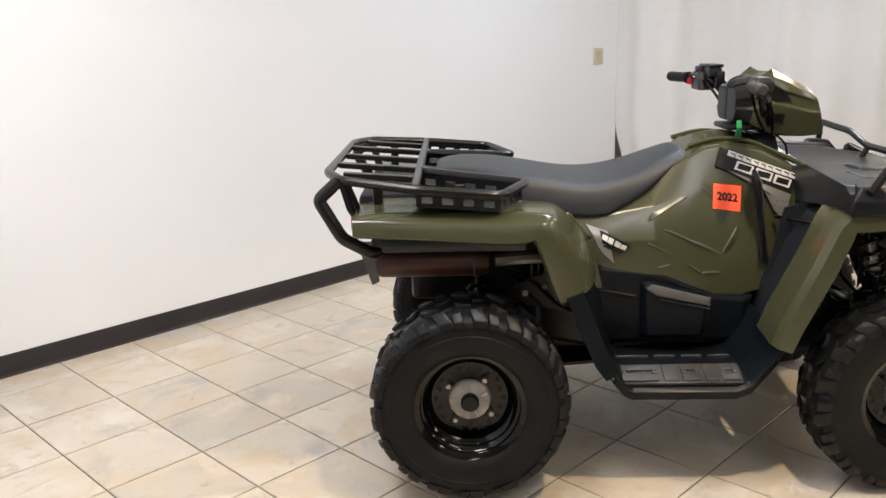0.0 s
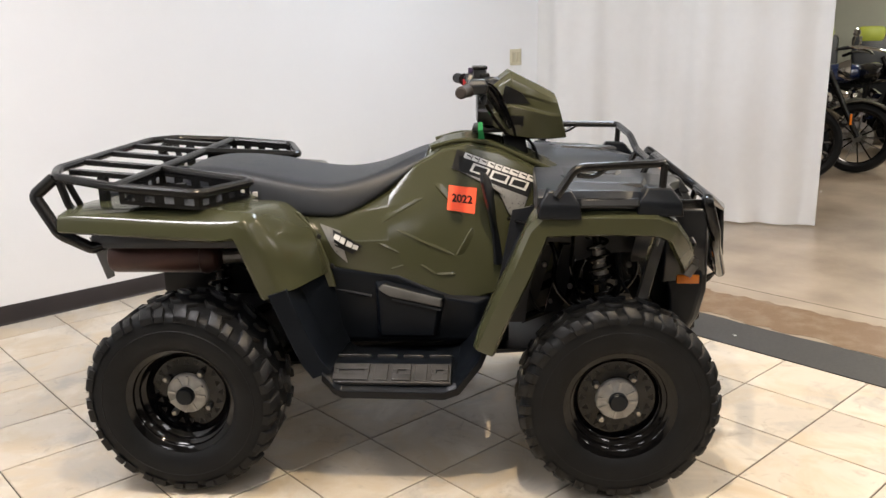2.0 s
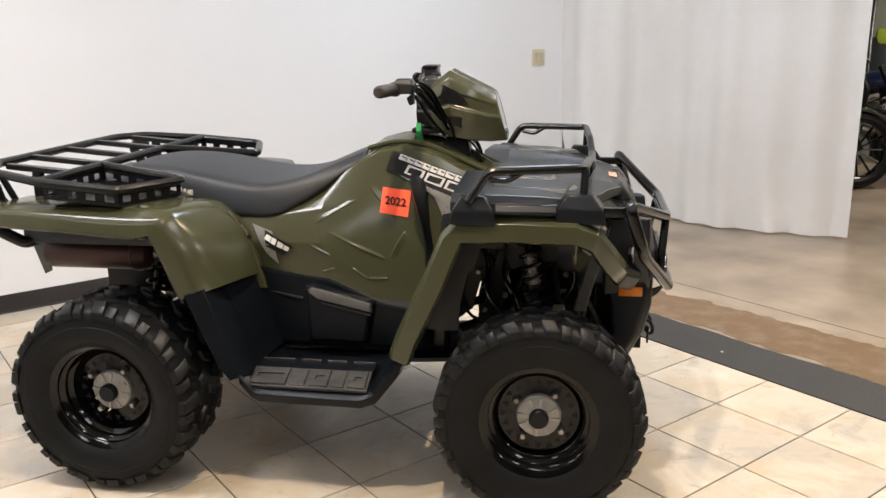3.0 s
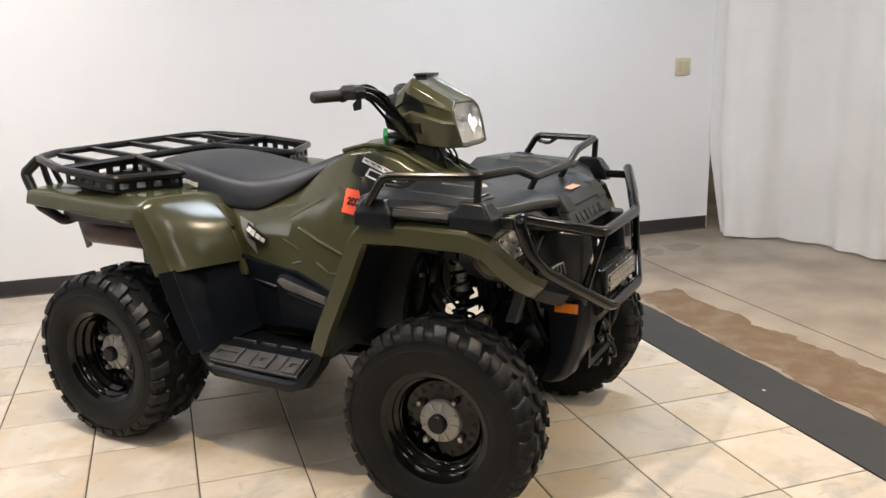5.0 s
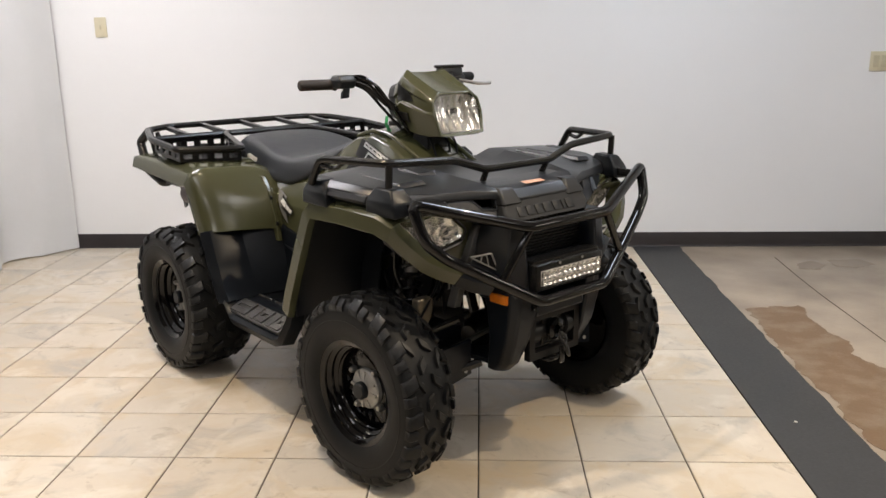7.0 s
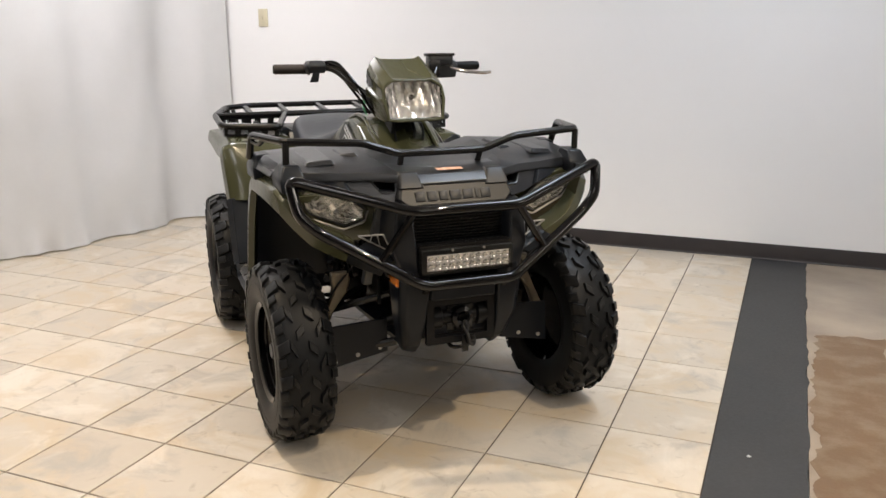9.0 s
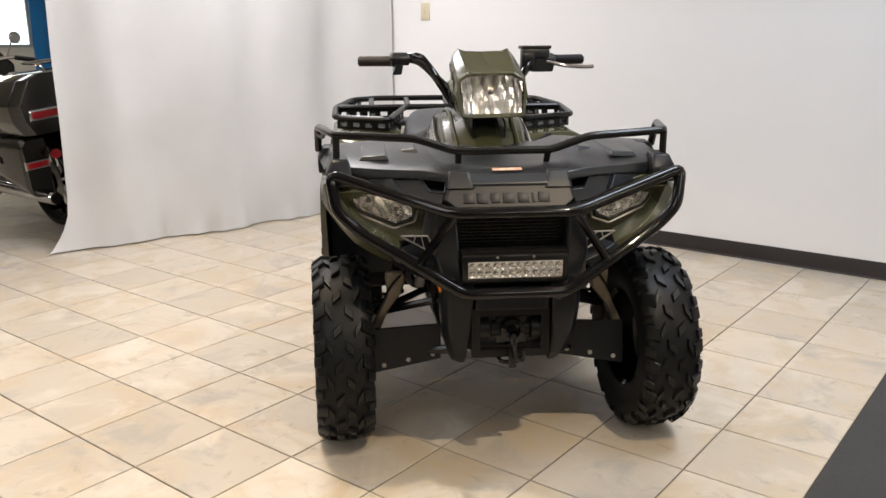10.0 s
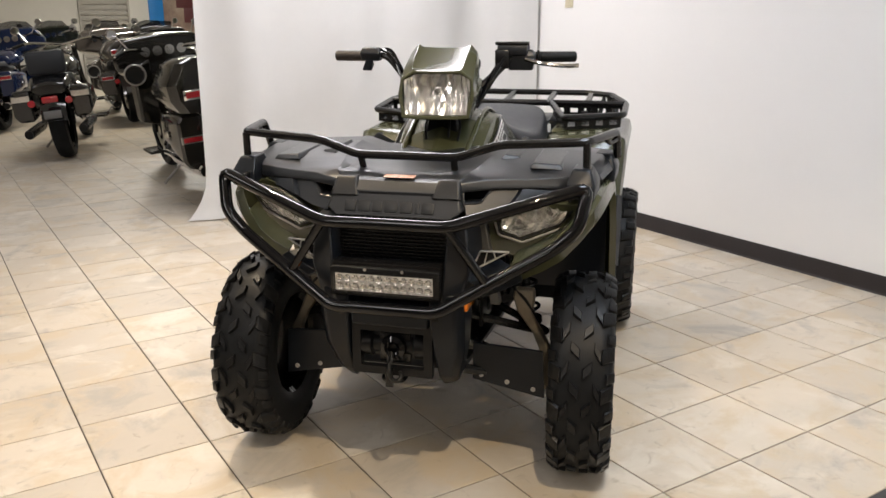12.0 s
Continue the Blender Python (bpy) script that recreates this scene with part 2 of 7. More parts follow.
def sheet(grid, thick):
    """A plate with depth from a grid of points, rows by columns, set back along its own normals."""
    bm = bmesh.new()
    rows = [[Vector(p) for p in r] for r in grid]
    nr, nc = len(rows), len(rows[0])

    def normal(i, j):
        a = rows[min(i + 1, nr - 1)][j] - rows[max(i - 1, 0)][j]
        b = rows[i][min(j + 1, nc - 1)] - rows[i][max(j - 1, 0)]
        c = a.cross(b)
        return c.normalized() if c.length > 1e-9 else Vector((0, 0, 1))

    top = [[bm.verts.new(rows[i][j]) for j in range(nc)] for i in range(nr)]
    low = [[bm.verts.new(rows[i][j] - normal(i, j) * thick) for j in range(nc)] for i in range(nr)]
    for i in range(nr - 1):
        for j in range(nc - 1):
            bm.faces.new((top[i][j], top[i + 1][j], top[i + 1][j + 1], top[i][j + 1]))
            bm.faces.new((low[i][j], low[i][j + 1], low[i + 1][j + 1], low[i + 1][j]))
    for i in range(nr - 1):
        for j in (0, nc - 1):
            bm.faces.new((top[i][j], top[i + 1][j], low[i + 1][j], low[i][j]))
    for j in range(nc - 1):
        for i in (0, nr - 1):
            bm.faces.new((top[i][j], low[i][j], low[i][j + 1], top[i][j + 1]))
    return bm


def plate(outline, a, b, axis="y"):
    """An outline extruded from a to b along an axis; the outline holds the other two coordinates in order."""
    def put(p, w):
        return {"x": (w, p[0], p[1]), "y": (p[0], w, p[1]), "z": (p[0], p[1], w)}[axis]
    return loft([[put(p, a) for p in outline], [put(p, b) for p in outline]])


def rounded(points, radius, steps=4, closed=False):
    pts = [Vector(p) for p in points]
    out = []
    n = len(pts)
    for i, p in enumerate(pts):
        if not closed and i in (0, n - 1):
            out.append(p)
            continue
        a, b = pts[i - 1] - p, pts[(i + 1) % n] - p
        r = min(radius, a.length * 0.48, b.length * 0.48)
        s, e = p + a.normalized() * r, p + b.normalized() * r
        for k in range(steps + 1):
            t = k / steps
            out.append(s.lerp(p, t).lerp(p.lerp(e, t), t))
    return out


def add_tube(bm, points, r, n=10, bend=0.03, closed=False, steps=4):
    pts = rounded(points, bend, steps, closed) if bend else [Vector(p) for p in points]
    m = len(pts)
    rings, up = [], None
    for i, p in enumerate(pts):
        d = (pts[(i + 1) % m] - pts[i - 1]) if closed or 0 < i < m - 1 else (pts[1] - pts[0] if i == 0 else pts[-1] - pts[-2])
        d.normalize()
        if up is None:
            up = d.orthogonal().normalized()
        up = (up - d * up.dot(d)).normalized()
        side = d.cross(up)
        rings.append([p + r * (math.cos(k * math.tau / n) * up + math.sin(k * math.tau / n) * side) for k in range(n)])
    add_loft(bm, rings, cap=True, loop=closed)


def tube(points, r, n=10, bend=0.03, closed=False):
    bm = bmesh.new()
    add_tube(bm, points, r, n, bend, closed)
    return bm


def add_lathe(bm, profile, n=32, m=None, caps=True):
    """Profile of (radius, along y), turned round the y axis."""
    rings = []
    for k in range(n):
        c, s = math.cos(k * math.tau / n), math.sin(k * math.tau / n)
        rings.append([Vector((r * c, y, r * s)) for r, y in profile])
    if m is not None:
        rings = [[m @ p for p in g] for g in rings]
    rows = add_loft(bm, rings, cap=False, closed=False, loop=True)
    if caps:
        for i in (0, -1):
            if profile[i][0] > 1e-4:
                bm.faces.new([g[i] for g in rows])
    return rows


def lathe(profile, n=32, m=None, caps=True):
    bm = bmesh.new()
    add_lathe(bm, profile, n, m, caps)
    bmesh.ops.remove_doubles(bm, verts=bm.verts[:], dist=1e-5)
    return bm


def rod(a, b, r, n=10):
    return tube([a, b], r, n, 0)


# ---- the room ----


def in_room(ob):
    ob.matrix_basis = ROOM
    return ob


WALL_V, WALL_U0, WALL_U1 = 2.16, -2.34, 3.085
TILE_U, TILE_V, PITCH = 0.0607, -0.0311, 0.3305
EDGE = TILE_U + 4 * PITCH

ground = in_room(part("floor", box((-16, -9, -0.12), (EDGE, 9, -0.004)), GROUT))
tagged(ground, "beige stone tile floor with thin dark grout lines", "floor", kind="structure")
slab = in_room(part("floor_concrete", box((EDGE + 0.290, -9, -0.12), (12, 9, -0.001)), CONCRETE))
tagged(slab, "worn brown-grey bare concrete floor with stains", "floor", kind="structure")


def ragged_band():
    """The strip of floor covering: one clean edge at the tiles, one torn edge on the concrete."""
    bm = bmesh.new()
    rng = random.Random(4)
    n = 160
    a, b = [], []
    for i in range(n + 1):
        v = -8.9 + i * (WALL_V + 8.9) / n
        a.append((EDGE + 0.002, v))
        b.append((EDGE + 0.290 + rng.uniform(-0.006, 0.008) + 0.010 * noise.noise((v * 1.7, 3, 0)), v))
    rows = [[(*p, 0.0015), (*q, 0.0015), (*q, -0.02), (*p, -0.02)] for p, q in zip(a, b)]
    add_loft(bm, rows)
    return bm


tagged(in_room(part("floor_strip", ragged_band(), STRIP)), "charcoal vinyl floor strip between tiles and concrete", "floor strip", kind="structure")


def patch(points, z, seed, rough=0.02):
    """A flat stain with an uneven rim."""
    rng = random.Random(seed)
    out = []
    n = len(points)
    for i in range(n):
        p, q = Vector(points[i]), Vector(points[(i + 1) % n])
        steps = max(6, int((q - p).length / 0.022))
        a, b = rng.uniform(-rough, rough), rng.uniform(-rough, rough)
        for k in range(steps):
            w = p.lerp(q, k / steps)
            a = a * 0.75 + rng.uniform(-rough, rough) * 0.55
            b = b * 0.75 + rng.uniform(-rough, rough) * 0.55
            out.append((w.x + a, w.y + b))
    return plate(out, z - 0.0006, z, "z")


tagged(in_room(part("floor_stain", patch([(1.69, -3.0), (2.12, -3.0), (2.09, -1.0), (2.03, 0.05), (1.98, 0.24), (2.01, 0.43), (1.985, 0.58), (1.99, 0.90), (1.73, 0.87), (1.69, 0.55)], 0.0008, 3, 0.025), ADHESIVE)),
       "brown adhesive stain left on the concrete", "floor stain", kind="structure")
tagged(in_room(part("floor_stain", patch([(2.25, 1.60), (2.27, 1.72), (2.39, 1.785), (2.42, 1.70), (2.36, 1.59)], 0.0008, 9, 0.012), DAMP)),
       "small grey stain on the concrete by the wall", "floor stain", kind="structure")
tagged(in_room(part("floor_stain", patch([(2.47, 1.66), (2.49, 1.79), (2.68, 1.82), (2.72, 1.70), (2.58, 1.62)], 0.0008, 12, 0.012), DAMP)),
       "grey stain on the concrete beside the baseboard", "floor stain", kind="structure")
tagged(in_room(part("paint_speck", plate([(1.490, -0.408), (1.500, -0.412), (1.506, -0.404), (1.497, -0.396)], 0.0016, 0.0032, "z"), DECAL_WHITE)), "tiny white paint speck on the floor strip", "paint speck")
for i, run in enumerate([[(2.21, -6), (2.175, 0.5), (2.165, 1.2), (2.19, 1.86)]]):
    bm = bmesh.new()
    pts = rounded([(*p, 0) for p in run], 0.3, 5)
    for p, q in zip(pts, pts[1:]):
        d = (q - p).normalized()
        s = Vector((-d.y, d.x, 0)) * 0.0035
        vs = [bm.verts.new(w) for w in (p + s, q + s, q - s, p - s)]
        for v in vs:
            v.co.z = 0.0006
        bm.faces.new(vs)
    tagged(in_room(part("floor_joint", bm, CRACK)), "dark joint line in the concrete floor", "floor joint", kind="structure")

back = in_room(part("wall_back", box((WALL_U0, WALL_V, 0), (WALL_U1, WALL_V + 0.14, CEIL)), WALL))
tagged(back, "plain white painted wall", "wall", kind="structure")


def baseboard_run(u0, u1):
    prof = [(WALL_V - 0.002, 0.0), (WALL_V - 0.016, 0.0), (WALL_V - 0.012, 0.006), (WALL_V - 0.009, 0.014), (WALL_V - 0.009, 0.089), (WALL_V - 0.006, 0.094), (WALL_V - 0.002, 0.094)]
    return loft([[(u0, v, z) for v, z in prof], [(u1, v, z) for v, z in prof]])


tagged(in_room(part("baseboard", baseboard_run(WALL_U0 + 0.06, WALL_U1 - 0.01), BASE_BLACK)), "black rubber baseboard along the white wall", "baseboard", kind="structure")

# outer shell of the showroom; front wall, rear wall and ceiling are unseen and close it in
tagged(in_room(part("wall_left_far", box((-16.2, -9, 0), (-16, 9, CEIL)), material("grey_far_wall", (0.74, 0.72, 0.67), 0.8, 0, 0.06, 1)))
       , "pale grey far wall of the showroom", "wall", kind="structure")
tagged(in_room(part("wall_right_far", box((10.8, -9, 0), (11, 9, CEIL)), material("cream_far_wall", (0.66, 0.68, 0.58), 0.8, 0, 0.06, 1)))
       , "cream painted far wall", "wall", kind="structure")
# added wall behind the camera, dark so that glossy blacks reflect less
tagged(in_room(part("wall_front", box((-16, -9.2, 0), (10.8, -9, CEIL)), material("dark_unseen_wall", (0.20, 0.18, 0.16), 0.8, 0, 0.08, 1))), "unseen brown-grey wall, dark to deepen the reflections", "wall", kind="structure")
tagged(in_room(part("wall_rear", box((-16, 9, 0), (10.8, 9.2, CEIL)), WALL)), "unseen white wall that closes the room", "wall", kind="structure")
tagged(in_room(part("ceiling", box((-16, -9, CEIL), (10.8, 9, CEIL + 0.1)), CEILING)), "white panelled ceiling", "ceiling", kind="structure")

for u, v, du, dv, watts, colour in TROFFERS:
    th = empty("ceiling_light", ROOM @ pose(u, v, CEIL - 0.005), "recessed fluorescent ceiling light panel, unseen, used for fill", "ceiling light", "showroom ceiling lights")
    bm = bmesh.new()
    for lo, hi in (((-du / 2 - 0.03, -dv / 2 - 0.03, -0.03), (-du / 2, dv / 2 + 0.03, 0)), ((du / 2, -dv / 2 - 0.03, -0.03), (du / 2 + 0.03, dv / 2 + 0.03, 0)),
                   ((-du / 2, -dv / 2 - 0.03, -0.03), (du / 2, -dv / 2, 0)), ((-du / 2, dv / 2, -0.03), (du / 2, dv / 2 + 0.03, 0))):
        add_box(bm, lo, hi)
    part("frame", bm, material("white_metal", (0.7, 0.7, 0.7), 0.4), th)
    part("diffuser", box((-du / 2, -dv / 2, -0.012), (du / 2, dv / 2, -0.004)), glow("light_diffuser", colour, 4.0), th)
    lamp = bpy.data.lights.new("ceiling_lamp", "AREA")
    lamp.shape, lamp.size, lamp.size_y, lamp.energy, lamp.color = "RECTANGLE", du, dv, watts, colour
    ob = new("ceiling_lamp", lamp)
    ob.matrix_basis = ROOM @ pose(u, v, CEIL - 0.03)


for n, (sx, sy, watts) in enumerate(SPOTS):
    th = empty("ceiling_spotlight", pose(sx, sy, CEIL), "white track spotlight on the ceiling", "spotlight", "showroom spotlights")
    part("spot_head", lathe([(0.046, -0.02), (0.05, -0.02), (0.055, 0.0), (0.05, 0.10), (0.03, 0.13), (0, 0.13)], 20, pose(0, 0, -0.16, 90), caps=False), material("white_spot_metal", (0.7, 0.7, 0.68), 0.4), th)
    part("spot_stem", rod((0, 0, -0.06), (0, 0, 0), 0.012), bpy.data.materials["white_spot_metal"], th)
    lamp = bpy.data.lights.new("spot_lamp", "SPOT")
    lamp.energy, lamp.color, lamp.spot_size, lamp.spot_blend, lamp.shadow_soft_size = watts, (1.0, 0.80, 0.56), radians(100), 0.7, 0.028
    ob = new("spot_lamp", lamp)
    ob.matrix_basis = look((sx, sy, CEIL - 0.20), (sx * 0.72, sy * 0.72, 0))


def curtain(name, plan, label, seed, height=CEIL, pitch=0.45, depth=0.03, flare=0.0, cloth=CLOTH, wrinkle=0.014, slit=0.0):
    """Hanging cloth along a plan line with soft folds that deepen towards the hem."""
    rng = random.Random(seed)
    line = rounded([(*p, 0) for p in plan], 0.25, 6)
    pts, dist = [], [0.0]
    for a, b in zip(line, line[1:]):
        dist.append(dist[-1] + (b - a).length)
    n = 150
    total = dist[-1]
    for i in range(n + 1):
        s = total * i / n
        k = max(0, min(len(line) - 2, next((j for j in range(len(line) - 1) if dist[j + 1] >= s), len(line) - 2)))
        f = (s - dist[k]) / max(1e-6, dist[k + 1] - dist[k])
        p = line[k].lerp(line[k + 1], f)
        d = (line[k + 1] - line[k]).normalized()
        pts.append((p, Vector((-d.y, d.x, 0)), s))
    along = (line[-1] - line[-2]).normalized()
    toward = (Vector((*plan[2], 0)) - Vector((*plan[0], 0))).normalized()
    grid = []
    zs = [0.004, 0.03, 0.08, 0.14] + [0.22 + 0.11 * k for k in range(25)] + [height - 0.01]
    for z in zs:
        low = 1 - z / height
        row = []
        for p, nrm, s in pts:
            fold = depth * math.sin(s * math.tau / pitch + 2.6 * noise.noise((s * 1.3, seed, 0))) * (0.7 + 0.4 * low)
            fold += 0.035 * noise.noise((s * 2.6, seed + z * 0.10, 1.5))
            fold += wrinkle * noise.noise((s * 3.4 + z * 1.3, z * 1.5, seed + 3)) * (0.35 + low) + 0.3 * wrinkle * noise.noise((s * 9 - z * 2.0, z * 4.0, seed + 8)) * low
            hem = 0.05 * max(0, 1 - z / 0.16) * noise.noise((s * 9, seed + 5, 0))
            swing = flare * max(0, 1 - (total - s) / 0.35) ** 2 * max(0, 1 - z / 0.30) ** 2
            drawn = slit * max(0, 1 - s / 0.45) * max(0, 1 - z / 0.62)
            fold *= min(1.0, s / 0.18)
            w = p + nrm * (fold + hem) + along * swing + toward * drawn
            row.append((w.x, w.y, z + (0.006 * (1 + noise.noise((s * 6, seed, 7))) if z < 0.01 else 0)))
        grid.append(row)
    ob = in_room(part(name, sheet(grid, 0.004), cloth, sharp=80))
    return tagged(ob, label, "curtain")


curtain("curtain", [(3.072, 2.156), (3.05, 2.02), (3.06, 1.86), (3.34, 1.62), (3.42, 1.29), (3.43, 0.97), (3.58, 0.70), (3.77, 0.26)],
        "long white cloth curtain hanging to the concrete floor", 11, pitch=0.27, depth=0.016, cloth=CLOTH_STAINED, slit=0.20)
curtain("curtain", [(-2.26, 2.13), (-2.30, 2.06), (-2.50, 1.85), (-2.53, 1.2), (-2.62, 0.62), (-2.80, 0.30), (-2.85, -0.10)],
        "long white cloth curtain pooling slightly on the tiles", 23, pitch=0.62, depth=0.030, flare=0.15, wrinkle=0.018)


def plate_outlet(name, u, z, w, h, slots, label, category):
    th = empty(name, ROOM @ pose(u, WALL_V, z), label, category)
    part("cover_plate", box((-w / 2, -0.008, -h / 2), (w / 2, -0.0005, h / 2), bevel=0.002), IVORY, th)
    for du, dz, dw, dh in slots:
        part("socket" if dw > 0.02 else "toggle", box((du - dw / 2, -0.013, dz - dh / 2), (du + dw / 2, -0.008, dz + dh / 2), bevel=0.0015),
             material("ivory_insert", (0.58, 0.52, 0.36), 0.4), th)


plate_outlet("wall_outlet", 2.822, 1.153, 0.118, 0.115, [(-0.025, 0, 0.034, 0.07), (0.025, 0, 0.034, 0.07)], "ivory double wall outlet plate", "wall outlet")
plate_outlet("light_switch", -1.966, 1.418, 0.075, 0.12, [(0, 0, 0.012, 0.026)], "ivory wall switch plate", "light switch")

# ---- the quad bike ----
atv = empty("quad_bike", pose(-0.014, 0, 0) @ Matrix.Scale(1.01, 4), "olive green quad bike with black racks and bumper on tiles", "quad bike")


def both(name, make, mat, parent=None, label="", **kw):
    """Builds a part for each side: make(side) with side -1 (right) and 1 (left)."""
    return [part(name, make(s), mat, parent or atv, label, **kw) for s in (-1, 1)]


def sided(points, s):
    return [(x, s * y, z) for x, y, z in points]


LUGS = {}


def lug_mesh(key, c, w, y0, y1, skew, wid, h, taper=0.78):
    """One tread block, at angle 0 on a carcass of radius c and half width w."""
    if key in LUGS:
        return LUGS[key]

    def on(th, y, up):
        r = c - 0.022 * min(1.0, abs(y) / w) ** 5 + up
        return Vector((r * math.cos(th), y, r * math.sin(th)))
    bm = bmesh.new()
    rings = []
    for k, up in ((1.0, -0.006), (0.94, h * 0.75), (taper, h)):
        ym = (y0 + y1) / 2
        rings.append([on(tt + ss * wid / 2 * k, ym + (yy - ym) * (0.35 + 0.65 * k), up) for yy, tt, ss in ((y0, 0, -1), (y0, 0, 1), (y1, skew, 1), (y1, skew, -1))])
    add_loft(bm, rings)
    bmesh.ops.recalc_face_normals(bm, faces=bm.faces[:])
    me = bpy.data.meshes.new("tread_block")
    bm.to_mesh(me)
    bm.free()
    me.materials.append(TREAD_RUBBER)
    for p in me.polygons:
        p.use_smooth = True
    me.set_sharp_from_angle(angle=radians(50))
    LUGS[key] = me
    return me


def wheel(x, s, half, steer=0.0, cy=0.48, R=0.293):
    """A wheel whose outer face looks towards +y before turning to its side."""
    ax = empty("wheel", pose(x, s * cy, R - 0.001, 0, 0, steer + (0 if s > 0 else 180)))
    ax.parent = atv
    ax["label"] = "knobbly black tyre on a gloss black steel rim"
    w = half
    # carcass
    c = R - 0.0130
    prof = [(0.150, w * 0.72), (0.163, w * 0.86), (0.185, w * 0.97), (0.215, w * 1.0), (0.244, w * 0.985), (0.262, w * 0.95), (c - 0.007, w * 0.84), (c - 0.002, w * 0.55), (c, 0.0)]
    prof = prof + [(r, -y) for r, y in prof[-2::-1]]
    bm = bmesh.new()
    add_lathe(bm, prof, 64, caps=False)
    tyre = part("tyre", bm, RUBBER, ax, sharp=40)
    n = 17
    st = math.tau / n
    for side in (1, -1):
        for kind, off, y0, y1, skew, wid, h in (("inner", 0.0, 0.05, 0.34, 0.07, 0.104, 0.0105), ("shoulder", 0.165, 0.60, 1.0, 0.05, 0.150, 0.0130), ("middle", 0.250, 0.38, 0.60, -0.10, 0.100, 0.0105), ("edge", 0.338, 0.76, 1.02, 0.02, 0.105, 0.0125)):
            me = lug_mesh((kind, side, w, R), c, w, side * w * y0, side * w * y1, skew, wid, h)
            for k in range(n):
                ob = new("tread_block", me)
                ob.parent = tyre
                ob.matrix_basis = Matrix.Rotation(-(k * st + off + (0.5 * st if side < 0 else 0)), 4, "Y")
    # moulding nibs round the shoulders
    rng = random.Random(7)
    bm = bmesh.new()
    for k in range(150):
        a, y = rng.uniform(0, math.tau), rng.choice((-1, 1)) * w * rng.uniform(0.55, 1.0)
        r = c - 0.028 * (abs(y) / w) ** 4
        base, d = Vector((r * math.cos(a), y, r * math.sin(a))), Vector((math.cos(a), 0.5 * y / w, math.sin(a))).normalized()
        q = d.orthogonal().normalized() * 0.0009
        p2 = d.cross(q)
        vs = [bm.verts.new(base + o) for o in (q, p2, -q - p2)]
        tip = bm.verts.new(base + d * rng.uniform(0.016, 0.024))
        for e in range(3):
            bm.faces.new((vs[e], vs[(e + 1) % 3], tip))
    nib = part("rubber_nibs", bm, RUBBER, tyre)
    tagged(nib, "fine moulding hairs on the new tyre", kind="stuff")
    # sidewall moulding rings
    part("sidewall_ring", lathe([(0.223, w * 0.985), (0.226, w * 1.006), (0.229, w * 0.985)], 48, caps=False), RUBBER, ax)
    # rim: rolled lip, stepped barrel and face
    f = w * 0.55 - 0.032
    prof = [(0.146, w * 0.78), (0.157, w * 0.84), (0.162, w * 0.86), (0.163, w * 0.80), (0.155, w * 0.76), (0.150, w * 0.70), (0.1515, w * 0.64), (0.147, w * 0.58), (0.139, w * 0.54), (0.137, w * 0.48), (0.1395, w * 0.43),
            (0.134, w * 0.38), (0.128, w * 0.34), (0.126, w * 0.28), (0.122, w * 0.24), (0.120, f - 0.012), (0.112, f - 0.006), (0.060, f - 0.004), (0.050, f)]
    rim = part("rim", lathe(prof + [(0.0, f)], 48, caps=False), RIM, ax)
    part("rim_back", lathe([(0.158, -w * 0.85), (0.145, -w * 0.7), (0.140, f - 0.030), (0.05, f - 0.036), (0.0, f - 0.036)], 32, caps=False), RIM, ax)
    # vent windows in the face: thin black plates draw the shade in each hole
    for k in range(20):
        a = k * math.tau / 20
        tri = [(0.088, a - 0.11), (0.088, a + 0.11), (0.106, a)] if k % 2 else [(0.106, a - 0.10), (0.106, a + 0.10), (0.088, a)]
        part("vent", loft([[(r * math.cos(b), f + d - 0.0062 + 0.0005, r * math.sin(b)) for r, b in tri] for d in (-0.001, 0.0008)]), DECAL_BLACK, rim)
    hub = part("hub_flange", lathe([(0.062, f - 0.004), (0.061, f + 0.008), (0.057, f + 0.012), (0.034, f + 0.017), (0.030, f + 0.020), (0.0, f + 0.020)], 40), ALLOY, ax, "cast alloy hub flange")
    for k in range(4):
        a = k * math.tau / 4 + 0.62
        bm = bmesh.new()
        add_lathe(bm, [(0.011, f - 0.004), (0.011, f + 0.010), (0.007, f + 0.016), (0.0, f + 0.016)], 6, Matrix.Translation((0.076 * math.cos(a), 0, 0.076 * math.sin(a))))
        part("lug_nut", bm, STEEL, ax)
        bm = bmesh.new()
        p, q = 0.026, 0.057
        for tilt in (-0.30, 0.30):
            add_box(bm, (p, f + 0.008, -0.004), (q, f + 0.019, 0.004), Matrix.Rotation(-(a + 0.78 + tilt), 4, "Y"))
        part("hub_rib", bm, ALLOY, hub)
    part("hub_cap", lathe([(0.027, f + 0.012), (0.027, f + 0.034), (0.023, f + 0.040), (0.0, f + 0.041)], 24), BLACK_PLASTIC, ax, "black centre cap")
    return ax


wheel(0.629, -1, 0.086, 3, 0.488, 0.293)
wheel(0.629, 1, 0.086, 3, 0.488, 0.293)
wheel(-0.6415, -1, 0.128, 0, 0.468, 0.295)
wheel(-0.6415, 1, 0.128, 0, 0.468, 0.295)

